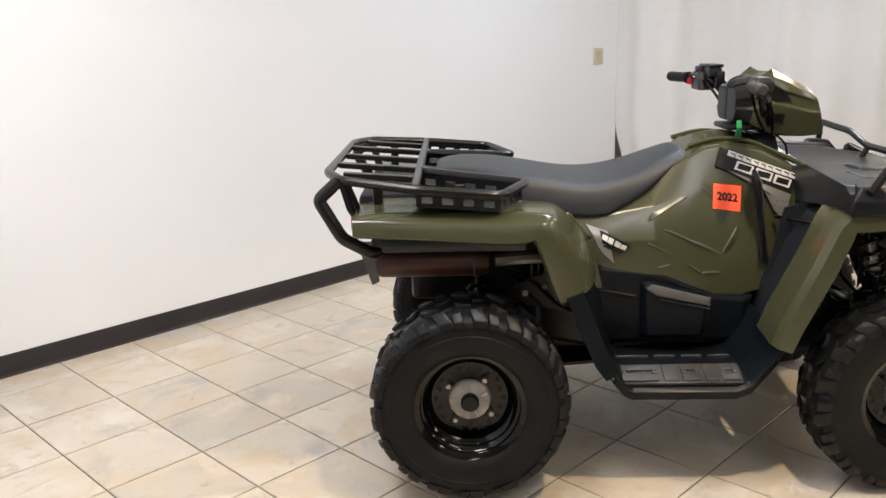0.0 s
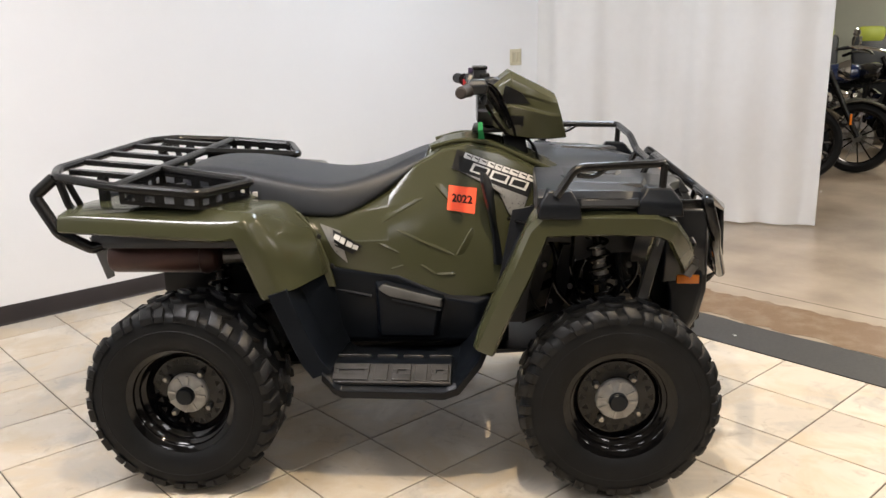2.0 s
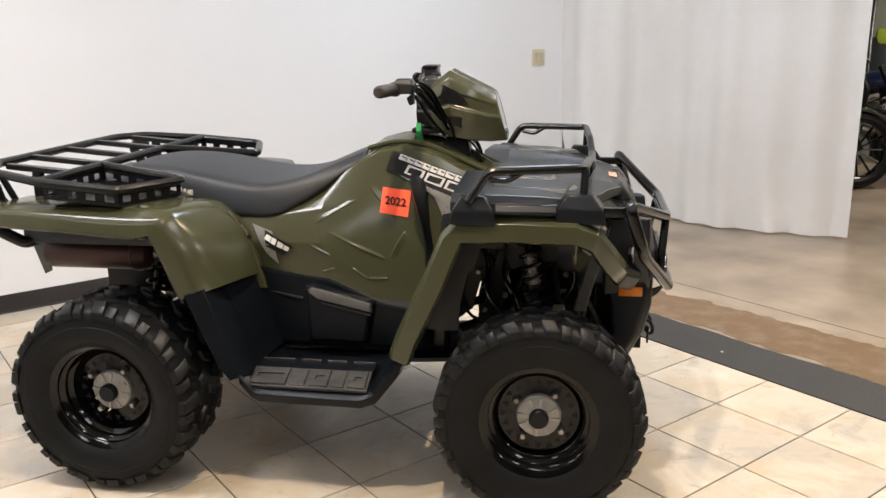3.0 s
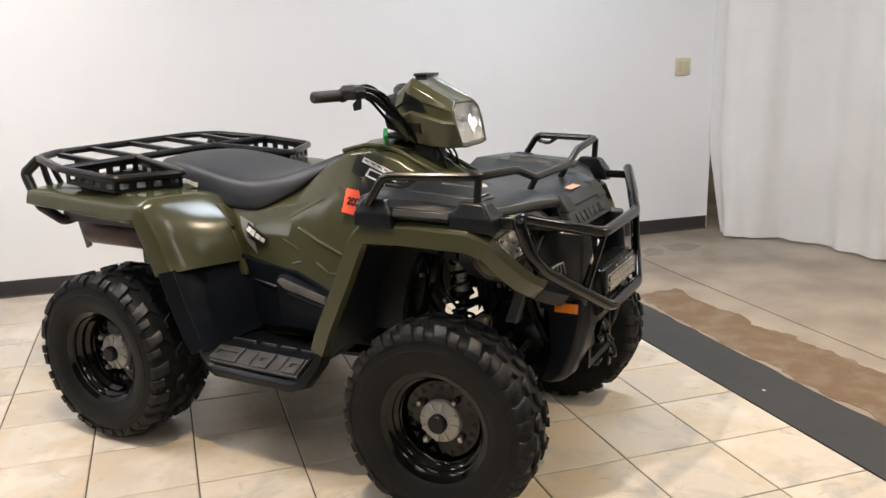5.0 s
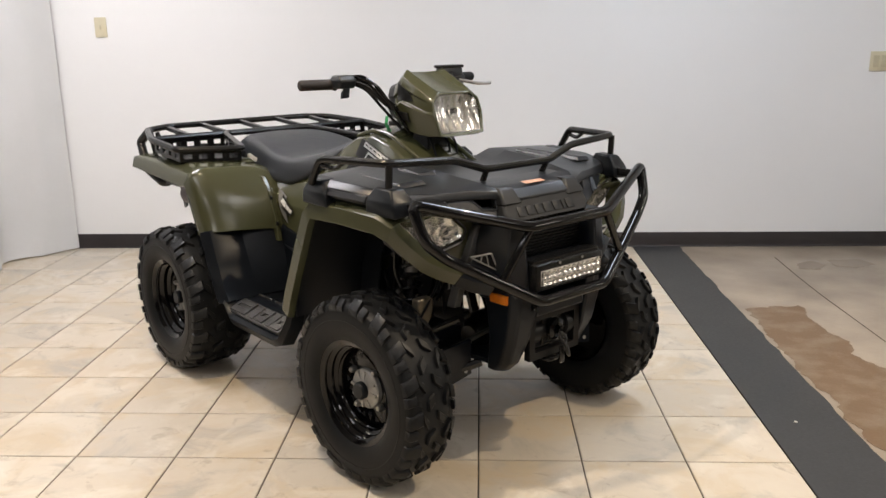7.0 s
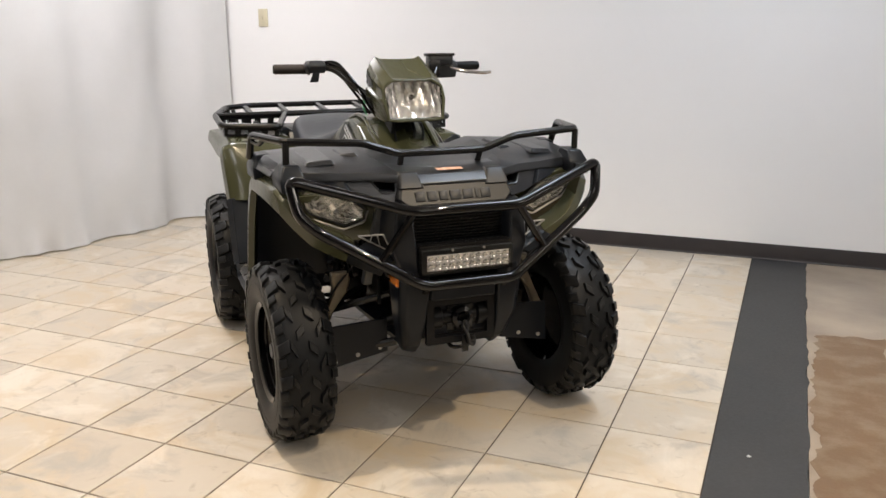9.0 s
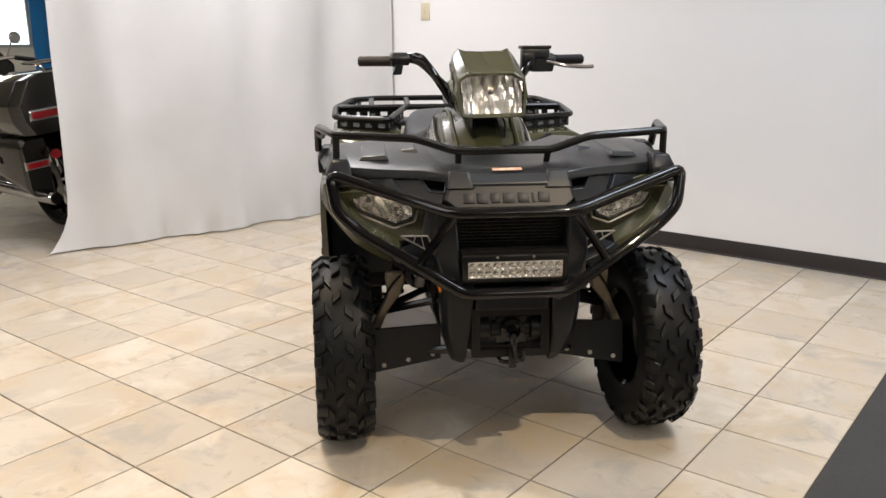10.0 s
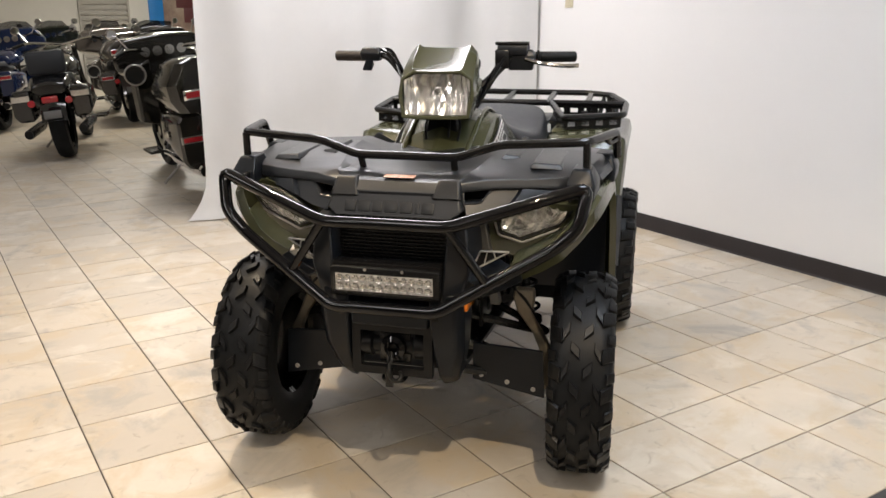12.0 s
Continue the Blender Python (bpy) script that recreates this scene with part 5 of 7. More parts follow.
    # rear
    part("rear_lower_arm", tube([(-0.40, s * 0.12, 0.30), (-0.64, s * 0.40, 0.25), (-0.78, s * 0.14, 0.30)], 0.018, 8, 0.03), POWDER, atv)
    part("rear_upper_arm", tube([(-0.46, s * 0.14, 0.46), (-0.64, s * 0.37, 0.41), (-0.76, s * 0.14, 0.46)], 0.014, 8, 0.03), POWDER, atv)
    part("rear_axle_shaft", rod((-0.64, s * 0.10, 0.33), (-0.64, s * 0.42, 0.30), 0.015), STEEL, atv)
    lo, hi = Vector((-0.62, s * 0.30, 0.36)), Vector((-0.60, s * 0.20, 0.72))
    sh = part("rear_shock_absorber", rod(lo, hi, 0.014), POWDER, atv)
    d = (hi - lo).normalized()
    a1 = d.orthogonal().normalized()
    a2 = d.cross(a1)
    part("coil_spring", tube([lo.lerp(hi, 0.1 + 0.7 * k / 84) + 0.033 * (math.cos(k * math.tau / 12) * a1 + math.sin(k * math.tau / 12) * a2) for k in range(85)], 0.006, 6, 0), POWDER, sh)
    part("rear_knuckle", box((-0.70, min(s * 0.37, s * 0.40), 0.22), (-0.59, max(s * 0.37, s * 0.40), 0.44), bevel=0.012), GREY_METAL, atv)

part("frame_spine", loft([[(x, y * 0.11, z) for y, z in ((-1, 0.28), (1, 0.28), (1, 0.62), (-1, 0.62))] for x in (-0.62, 0.32)]), MATTE, atv, bevel=0.02)
part("front_gearcase", lathe([(0.0, -0.10), (0.045, -0.10), (0.075, -0.05), (0.080, 0.0), (0.075, 0.05), (0.045, 0.10), (0, 0.10)], 20, pose(0.64, 0, 0.355)), DARK_METAL, atv, bevel=0.008)
part("steering_post", rod((0.56, 0, 0.40), (0.42, 0, 0.82), 0.017), POWDER, atv)
part("radiator", box((0.700, -0.15, 0.56), (0.745, 0.15, 0.80), bevel=0.006), DECAL_BLACK, atv)
eng = part("engine", loft([[(-0.42, -0.20, 0.36), (-0.42, 0.2, 0.36), (-0.42, 0.2, 0.56), (-0.42, -0.2, 0.56)], [(-0.20, -0.235, 0.33), (-0.20, 0.235, 0.33), (-0.20, 0.235, 0.60), (-0.20, -0.235, 0.60)], [(0.2, -0.2, 0.36), (0.2, 0.2, 0.36), (0.2, 0.2, 0.50), (0.2, -0.2, 0.50)]]),
           DARK_METAL, atv, "dark engine and gearbox casing", bevel=0.02)
for k in range(5):
    part("engine_fin", box((-0.44 + k * 0.022, -0.235, 0.50), (-0.434 + k * 0.022, -0.12, 0.63), bevel=0.002), STEEL, eng)
part("rear_gearcase", lathe([(0.0, -0.11), (0.06, -0.11), (0.10, -0.05), (0.10, 0.05), (0.06, 0.11), (0, 0.11)], 20, pose(-0.64, 0, 0.33)), DARK_METAL, atv, bevel=0.01)
part("swing_bracket", plate([(-0.50, 0.56), (-0.36, 0.62), (-0.30, 0.56), (-0.34, 0.48), (-0.46, 0.50)], -0.265, -0.255), DARK_METAL, atv, bevel=0.002)
for k in range(3):
    part("bracket_bolt", lathe([(0.010, 0), (0.010, 0.01), (0, 0.011)], 8, pose(-0.46 + 0.06 * k, -0.262, 0.54 + 0.018 * k, 0, 0, 180)), ALLOY, atv)
for pts in ([(-0.55, -0.24, 0.62), (-0.45, -0.30, 0.60), (-0.36, -0.28, 0.50), (-0.30, -0.22, 0.46)], [(-0.52, -0.22, 0.60), (-0.44, -0.27, 0.53), (-0.38, -0.26, 0.47), (-0.28, -0.20, 0.52)],
            [(0.30, -0.20, 0.62), (0.38, -0.25, 0.56), (0.40, -0.22, 0.46), (0.50, -0.14, 0.44)], [(0.44, -0.18, 0.70), (0.50, -0.22, 0.60), (0.46, -0.21, 0.50), (0.56, -0.15, 0.45)]):
    part("cable", tube(pts, 0.005, 6, 0.06), RUBBER, atv)

# ---- steering: pod, bars, grips ----
STEER = pose(0.33, 0, 0, 0, 0, 4) @ pose(-0.33, 0, 0)
steer = empty("handlebar_assembly", STEER)
steer.parent = atv


def lens_x(z):
    return 0.462 + (1.12 - z) * 0.27


def full(half, x_of):
    return [(x_of(z), -y, z) for y, z in half] + [(x_of(z), y, z) for y, z in half[::-1] if y > 1e-6]


POD = [
    (0.262, [(0.05, 1.030), (0.080, 1.035), (0.096, 1.066), (0.101, 1.080), (0.091, 1.086), (0.090, 1.108), (0.096, 1.116), (0.086, 1.150), (0.072, 1.163), (0.056, 1.158), (0, 1.155)]),
    (0.320, [(0.06, 1.000), (0.092, 1.006), (0.112, 1.060), (0.119, 1.100), (0.106, 1.107), (0.104, 1.138), (0.111, 1.147), (0.104, 1.183), (0.083, 1.207), (0.064, 1.198), (0, 1.196)]),
    (0.385, [(0.066, 0.990), (0.098, 0.996), (0.115, 1.055), (0.123, 1.083), (0.112, 1.090), (0.110, 1.120), (0.116, 1.129), (0.108, 1.152), (0.081, 1.173), (0.064, 1.165), (0, 1.162)]),
    (0.442, [(0.068, 0.988), (0.104, 0.994), (0.116, 1.054), (0.122, 1.068), (0.115, 1.075), (0.113, 1.102), (0.117, 1.110), (0.109, 1.124), (0.078, 1.144), (0.064, 1.138), (0, 1.136)])]
FACE = [(0.068, 0.992), (0.103, 0.997), (0.114, 1.053), (0.1165, 1.066), (0.115, 1.074), (0.112, 1.098), (0.111, 1.106), (0.106, 1.115), (0.073, 1.136), (0.062, 1.133), (0, 1.132)]
MOUTH = [(0.064, 1.003), (0.094, 1.006), (0.102, 1.053), (0.104, 1.066), (0.104, 1.075), (0.103, 1.095), (0.102, 1.100), (0.100, 1.106), (0.069, 1.126), (0.060, 1.125), (0, 1.125)]
rings = [full(half, lambda z, x=x: x) for x, half in POD] + [full(FACE, lambda z: lens_x(z) - 0.004), full([(y * 0.985, 1.065 + (z - 1.065) * 0.985) for y, z in FACE], lens_x),
                                                            full(MOUTH, lens_x), full(MOUTH, lambda z: lens_x(z) - 0.034)]
pod = part("headlamp_pod", loft(rings), OLIVE, steer, "olive faceted headlamp pod", bevel=0.0035, segments=2)
hl = part("pod_reflector", facets([(-0.101, 1.105), (-0.068, 1.123), (0.0, 1.124), (0.068, 1.123), (0.101, 1.105)], [(-0.093, 1.007), (-0.06, 1.004), (0.0, 1.004), (0.06, 1.004), (0.093, 1.007)], 0.026, 15, 3, 8,
                                   lambda y, z, d: (lens_x(z) - 0.006 - d, y, z)), REFLECT, steer, "clear centre headlamp", sharp=1)
part("bulb_cap", lathe([(0.0, 0.016), (0.006, 0.015), (0.008, 0.004), (0.010, 0.0), (0, 0)], 16, pose(lens_x(1.07) - 0.026, 0.0, 1.072, 0, 0, -90)), BULB, hl)
part("pod_lens", loft([full(MOUTH, lambda z: lens_x(z) - 0.0035), full(MOUTH, lambda z: lens_x(z) - 0.001)]), CLEAR, hl).visible_shadow = False
both("pod_screw", lambda s: lathe([(0.006, 0.0), (0.006, 0.004), (0.0, 0.005)], 10, pose(0.352, s * 0.106, 1.040, 0, 0, 0 if s > 0 else 180)), DECAL_BLACK, steer)


def pod_cover(s):
    rings = []
    for x, half, k in ((0.214, POD[0][1], 0.82), (0.262, POD[0][1], 0.99), (0.330, POD[1][1], 0.97)):
        rings.append([(x, 0.0, 1.09 + (half[0][1] - 1.09) * k)] + [(x, s * y * k, 1.09 + (z - 1.09) * k) for y, z in half])
    return loft(rings)


both("pod_rear_cover", pod_cover, DECAL_BLACK, steer, "black inner pod cover", bevel=0.003)


def pod_y(x, z):
    """Half width of the pod's side at (x, z)."""
    for (xa, a), (xb, b) in zip(POD, POD[1:]):
        if xa <= x <= xb:
            g = (x - xa) / (xb - xa)
            row = [(p[0] + (q[0] - p[0]) * g, p[1] + (q[1] - p[1]) * g) for p, q in zip(a, b)]
            for (y0, z0), (y1, z1) in zip(row[1:], row[2:]):
                if z0 <= z <= z1:
                    return y0 + (y1 - y0) * (z - z0) / (z1 - z0)
    return 0.1


def pod_panel(quad, s, lift):
    a, b, c, d = [Vector(q) for q in quad]
    grid = []
    for i in range(6):
        row = []
        for j in range(5):
            w = a.lerp(b, i / 5).lerp(d.lerp(c, i / 5), j / 4)
            row.append((w.x, s * (pod_y(w.x, w.y) + lift), w.y))
        grid.append(row)
    return sheet(grid, 0.003 if s > 0 else -0.003)


both("pod_window", lambda s: pod_panel([(0.300, 1.166), (0.350, 1.140), (0.378, 1.106), (0.290, 1.108)], s, 0.0040), DECAL_BLACK, steer, "black pod side window", sharp=70)
# black panel laid on the pod draws the shade of a hole
both("pod_vent", lambda s: pod_panel([(0.290, 1.072), (0.358, 1.066), (0.354, 1.040), (0.300, 1.042)], s, 0.0045), DECAL_BLACK, steer, sharp=70)
part("instrument", lathe([(0, -0.02), (0.045, -0.02), (0.05, 0), (0.045, 0.012), (0, 0.012)], 20, pose(0.262, 0, 1.155, 60)), COWL, steer, bevel=0.002)
part("steering_stem", loft([[(0.30, -0.05, 0.96), (0.38, -0.05, 0.94), (0.38, 0.05, 0.94), (0.30, 0.05, 0.96)], [(0.30, -0.04, 1.0), (0.37, -0.04, 0.99), (0.37, 0.04, 0.99), (0.30, 0.04, 1.0)]]), DECAL_BLACK, steer, bevel=0.004)
for y, z0 in ((-0.035, 0.93), (0.02, 0.925), (0.045, 0.93)):
    part("stem_cable", tube([(0.36, y, 1.0), (0.40, y * 1.4, 0.965), (0.415, y * 1.2, z0 - 0.02)], 0.004, 6, 0.02), RUBBER, steer)
hb = [(0.315, 0.06, 1.04), (0.285, 0.125, 1.085), (0.228, 0.205, 1.170), (0.182, 0.275, 1.167), (0.158, 0.392, 1.159)]
part("handlebar", tube([(x, -y, z) for x, y, z in hb[::-1]] + hb, 0.0125, 10, 0.04), POWDER, steer, "black handlebar")
# right grip's rubber colour holds the brown of the light on it
for s, mat, lab in ((-1, material("brown_lit_grip_rubber", (0.020, 0.015, 0.0135), 0.6, 0, 0.2, 20, 0.4, 300), "black rubber grip tinted brown for warm light"), (1, RUBBER, "black rubber grip")):
    c = pose(0.169, s * 0.338, 1.1625, 0, 0, 12 if s > 0 else 168)
    prof = [(0.0, -0.062), (0.021, -0.062), (0.021, -0.056)]
    for k in range(9):
        prof += [(0.0165, -0.052 + k * 0.0125), (0.0178, -0.047 + k * 0.0125)]
    prof += [(0.0165, 0.062), (0.012, 0.066), (0, 0.066)]
    part("grip", lathe(prof, 16, c), mat, steer, lab)
# right side: throttle
CONTROL = pose(0.028, 0, -0.011)
part("throttle_block", loft([[(0.155, -0.235, 1.160), (0.205, -0.235, 1.160), (0.205, -0.295, 1.160), (0.155, -0.295, 1.160)], [(0.150, -0.230, 1.186), (0.210, -0.230, 1.186), (0.210, -0.300, 1.186), (0.150, -0.300, 1.186)],
                              [(0.158, -0.240, 1.203), (0.200, -0.240, 1.203), (0.200, -0.292, 1.203), (0.158, -0.292, 1.203)]]), COWL, steer, "black throttle housing", bevel=0.005, m=CONTROL)
part("thumb_lever", loft([[(0.185, -0.255, 1.148), (0.205, -0.255, 1.165), (0.205, -0.280, 1.165), (0.185, -0.280, 1.148)], [(0.195, -0.262, 1.128), (0.208, -0.262, 1.132), (0.208, -0.292, 1.132), (0.195, -0.292, 1.128)]]), BLACK_PLASTIC, steer, bevel=0.003, m=CONTROL)
# left side: switches, brake
part("switch_block", loft([[(0.162, 0.190, 1.134), (0.214, 0.190, 1.134), (0.214, 0.268, 1.134), (0.162, 0.268, 1.134)], [(0.158, 0.200, 1.180), (0.216, 0.200, 1.180), (0.216, 0.277, 1.180), (0.158, 0.277, 1.180)],
                            [(0.166, 0.212, 1.198), (0.208, 0.212, 1.198), (0.208, 0.266, 1.198), (0.166, 0.266, 1.198)]]), COWL, steer, "black switch housing", bevel=0.005, m=CONTROL)
part("brake_reservoir", box((0.182, 0.156, 1.180), (0.228, 0.252, 1.214), bevel=0.007), COWL, steer, m=CONTROL)
part("reservoir_lid", box((0.180, 0.150, 1.212), (0.230, 0.256, 1.223), bevel=0.003), POWDER, steer, m=CONTROL)
part("brake_clamp", box((0.205, 0.150, 1.140), (0.238, 0.196, 1.200), bevel=0.006), POWDER, steer, m=CONTROL)
part("kill_switch", box((0.148, 0.258, 1.150), (0.160, 0.280, 1.176), bevel=0.004), RED, steer, "red kill switch", m=CONTROL)
part("mode_switch", box((0.166, 0.225, 1.196), (0.190, 0.255, 1.216), bevel=0.004), material("violet_black_plastic", (0.03, 0.02, 0.06), 0.4), steer, m=CONTROL)
part("brake_lever", tube([(0.240, 0.245, 1.158), (0.262, 0.300, 1.144), (0.252, 0.380, 1.138), (0.244, 0.412, 1.140)], 0.0066, 8, 0.03), CHROME, steer, "polished brake lever")
for s in (-1, 1):
    for pts, r in (([(0.195, 0.240, 1.182), (0.232, 0.195, 1.190), (0.282, 0.138, 1.110), (0.315, 0.10, 1.030)], 0.0056), ([(0.205, 0.245, 1.172), (0.250, 0.190, 1.172), (0.300, 0.135, 1.085), (0.330, 0.10, 1.020)], 0.0050),
                   ([(0.185, 0.235, 1.165), (0.215, 0.182, 1.150), (0.262, 0.128, 1.065), (0.305, 0.10, 1.010)], 0.0050), ([(0.215, 0.225, 1.186), (0.268, 0.175, 1.165), (0.312, 0.130, 1.070), (0.335, 0.09, 1.000)], 0.0042)):
        part("control_cable", tube(sided(pts, s), r, 8, 0.05), GLOSS_TUBE, steer)
tag = part("key_tag", loft([[(0.222, -0.092, 0.995), (0.242, -0.092, 0.995), (0.242, -0.089, 0.995), (0.222, -0.089, 0.995)], [(0.222, -0.105, 1.024), (0.238, -0.105, 1.024), (0.238, -0.102, 1.024), (0.222, -0.102, 1.024)],
                            [(0.222, -0.100, 1.048), (0.236, -0.100, 1.048), (0.236, -0.097, 1.048), (0.222, -0.097, 1.048)]]), GREEN_TAG, atv, "green plastic key tag")

# ---- panel detail and decals on the tank and side cover ----

def side_point(x, z, s, lift=0.0):
    """The point of the side cover at (x, z), lifted off it."""
    def y_at(x, z):
        for (xa, a), (xb, b) in zip(SECT, SECT[1:]):
            if xa <= x <= xb:
                f = (x - xa) / (xb - xa)
                row = [(ya + (yb - ya) * f, za + (zb - za) * f) for (ya, za), (yb, zb) in zip(a, b)]
                for (y0, z0), (y1, z1) in zip(row, row[1:]):
                    if z0 <= z <= z1:
                        return y0 + (y1 - y0) * (z - z0) / (z1 - z0)
                return row[0][0] if z < row[0][1] else 0.0
        return 0.2
    y = y_at(x, z)
    dz = (y_at(x, z - 0.006) - y_at(x, z + 0.006)) / 0.012
    dx = (y_at(x - 0.006, z) - y_at(x + 0.006, z)) / 0.012
    n = Vector((dx, 1, dz)).normalized()
    p = Vector((x, y, z)) + n * lift
    return Vector((p.x, s * p.y, p.z))


def on_side(quad, s, lift, thick=0.002, nu=6, nv=3):
    """A thin panel laid on the side cover; the quad is given by four (x, z) corners."""
    a, b, c, d = [Vector(q) for q in quad]
    grid = []
    for i in range(nu + 1):
        row = []
        for j in range(nv + 1):
            w = a.lerp(b, i / nu).lerp(d.lerp(c, i / nu), j / nv)
            row.append(side_point(w.x, w.y, s, lift))
        grid.append(row)
    return sheet(grid, thick if s > 0 else -thick)


def ridge(a, b, s, wide, up, n=12):
    """A pressed fold in the side cover from a to b: a slow upper slope, a crest and a steep lower flank."""
    a, b = Vector(a), Vector(b)
    d = (b - a).normalized()
    across = Vector((-d.y, d.x))
    grid = []
    for i in range(n + 1):
        p = a.lerp(b, i / n)
        k = min(1.0, i / n * 4, (1 - i / n) * 4)
        k = k * k * (3 - 2 * k)
        rows = ((wide, -0.0030), (0.0012, up * k - 0.003 * (1 - k)), (-0.0012, up * k * 0.97 - 0.003 * (1 - k)), (-wide * 0.25, -0.0040))
        grid.append([side_point(*(p + across * w), s, h) for w, h in rows])
    return sheet(grid, 0.004 if s > 0 else -0.004)


for s in (-1, 1):
    part("tank_decal", on_side([(0.158, 0.968), (0.402, 0.880), (0.376, 0.818), (0.140, 0.912)], s, 0.0100, 0.006, nu=12, nv=6), DECAL_BLACK, atv, "black tank decal", sharp=70)
    part("tank_decal", on_side([(0.175, 0.900), (0.376, 0.820), (0.362, 0.780), (0.283, 0.842)], s, 0.0102, 0.006, nu=8, nv=6), DECAL_GREY, atv, "silver-grey tank decal", sharp=70)
    part("tank_decal", on_side([(0.288, 0.838), (0.364, 0.780), (0.360, 0.738), (0.318, 0.775)], s, 0.0108, 0.006), DECAL_GREY, atv, "silver-grey tank decal", sharp=70)
    x = 0.184
    for wide in (0.021, 0.020, 0.023, 0.021, 0.019, 0.020, 0.026, 0.022, 0.022):
        z = 0.957 - (x - 0.186) * 0.375
        part("decal_bar", on_side([(x, z), (x + wide, z - wide * 0.375), (x + wide - 0.007, z - wide * 0.375 - 0.0145), (x - 0.007, z - 0.0145)], s, 0.0120, 0.003, 2, 1), DECAL_WHITE, atv)
        part("decal_bar", on_side([(x + 0.005, z - 0.006), (x + wide - 0.004, z - wide * 0.375 - 0.0045), (x + wide - 0.0055, z - wide * 0.375 - 0.0080), (x + 0.0035, z - 0.0095)], s, 0.0132, 0.001, 2, 1), DECAL_BLACK, atv)
        x += wide + 0.0026
    for k in range(3):
        x = 0.208 + k * 0.060
        z = 0.926 - (x - 0.208) * 0.375
        o = [(x, z), (x + 0.053, z - 0.020), (x + 0.041, z - 0.044), (x - 0.012, z - 0.024)]
        part("decal_bar", on_side(o, s, 0.0122, 0.001, 3, 2), DECAL_WHITE, atv)
        c = [(sum(p[0] for p in o) / 4 + (p[0] - sum(q[0] for q in o) / 4) * 0.74, sum(p[1] for p in o) / 4 + (p[1] - sum(q[1] for q in o) / 4) * 0.62) for p in o]
        part("decal_bar", on_side(c, s, 0.0136, 0.001, 3, 2), DECAL_BLACK, atv)
    # rear corner badge: a silver arrow with a small lettered block
    part("side_decal", on_side([(-0.272, 0.752), (-0.206, 0.730), (-0.186, 0.634), (-0.222, 0.668)], s, 0.0060, 0.003, 5, 4), DECAL_GREY, atv, "silver and black side badge", sharp=70)
    part("side_decal", on_side([(-0.230, 0.734), (-0.136, 0.688), (-0.168, 0.662), (-0.222, 0.690)], s, 0.0075, 0.002, 4, 2), DECAL_BLACK, atv, sharp=70)
    for k, wide in enumerate((0.017, 0.014, 0.017, 0.015)):
        x = -0.221 + k * 0.0195
        z = 0.7215 - k * 0.0092
        part("decal_bar", on_side([(x, z), (x + wide, z - wide * 0.47), (x + wide - 0.006, z - wide * 0.47 - 0.0125), (x - 0.006, z - 0.0125)], s, 0.0092, 0.002, 1, 1), DECAL_WHITE, atv)
    # pressed ridges of the cover
    for p, q, wid, up in (((-0.095, 0.698), (-0.010, 0.655), 0.012, 0.0030), ((-0.062, 0.745), (0.174, 0.639), 0.013, 0.0044), ((-0.100, 0.742), (0.072, 0.838), 0.034, 0.0026), ((0.072, 0.882), (0.195, 0.750), 0.032, 0.0034),
                          ((0.036, 0.628), (0.096, 0.585), 0.012, 0.0032), ((0.082, 0.590), (0.162, 0.590), 0.012, 0.0034), ((-0.056, 0.608), (0.000, 0.624), 0.010, 0.0030)):
        part("cover_ridge", ridge(p, q, s, wid, up), OLIVE, atv, sharp=10)
    strap = [(0.238, 0.014, 0.884, 0.088), (0.243, 0.017, 0.852, 0.112), (0.254, 0.014, 0.800, 0.090), (0.266, 0.010, 0.745, 0.055), (0.276, 0.010, 0.700, 0.025), (0.280, 0.011, 0.655, 0.022), (0.284, 0.015, 0.620, 0.020)]
    part("knee_panel", sheet([[side_point(x - h, z + h * 0.3, s, up * 0.8), side_point(x - h * 0.5, z, s, up), side_point(x + h * 0.5, z, s, up * 0.75), side_point(x + h * 1.6, z - h * 0.3, s, 0.006)] for x, h, z, up in strap], -0.012 * s), BLACK_PLASTIC, atv, "black trim between tank and fender", bevel=0.003)
    part("cover_ridge", ridge((0.212, 0.748), (0.150, 0.640), s, 0.030, 0.0040), OLIVE, atv, sharp=10)
    part("fender_bracket", rod((0.318, s * 0.225, 0.762), (0.395, s * 0.36, 0.770), 0.006, 8), POWDER, atv)

part("seat_front_trim", loft([[(0.050, -0.10, 0.940), (0.050, 0.10, 0.940), (0.07, 0.09, 0.966), (0.07, -0.09, 0.966)], [(0.075, -0.09, 0.950), (0.075, 0.09, 0.950), (0.095, 0.08, 0.984), (0.095, -0.08, 0.984)]]), OLIVE, atv, bevel=0.006)
both("tank_ridge", lambda s: tube([(0.07, s * 0.108, 0.971), (0.16, s * 0.106, 0.996), (0.26, s * 0.104, 0.986), (0.36, s * 0.104, 0.939), (0.46, s * 0.10, 0.893)], 0.008, 10, 0.04), OLIVE, bevel=0)
part("fuel_cap_trim", box((0.20, -0.075, 1.012), (0.34, 0.075, 1.03), bevel=0.008), DECAL_BLACK, atv)

# price sticker with the year
sq = [(0.132, 0.862), (0.219, 0.852), (0.212, 0.775), (0.126, 0.788)]
sticker = part("year_sticker", on_side(sq, -1, 0.0060, 0.0012, 8, 5), ORANGE, atv, "orange sticker that reads 2022", sharp=70)
cu = bpy.data.curves.new("year", "FONT")
cu.body, cu.size, cu.align_x, cu.align_y, cu.extrude = "2022", 0.033, "CENTER", "CENTER", 0.0004
cu.offset = 0.0010
tmp = bpy.data.objects.new("year", cu)
scene.collection.objects.link(tmp)
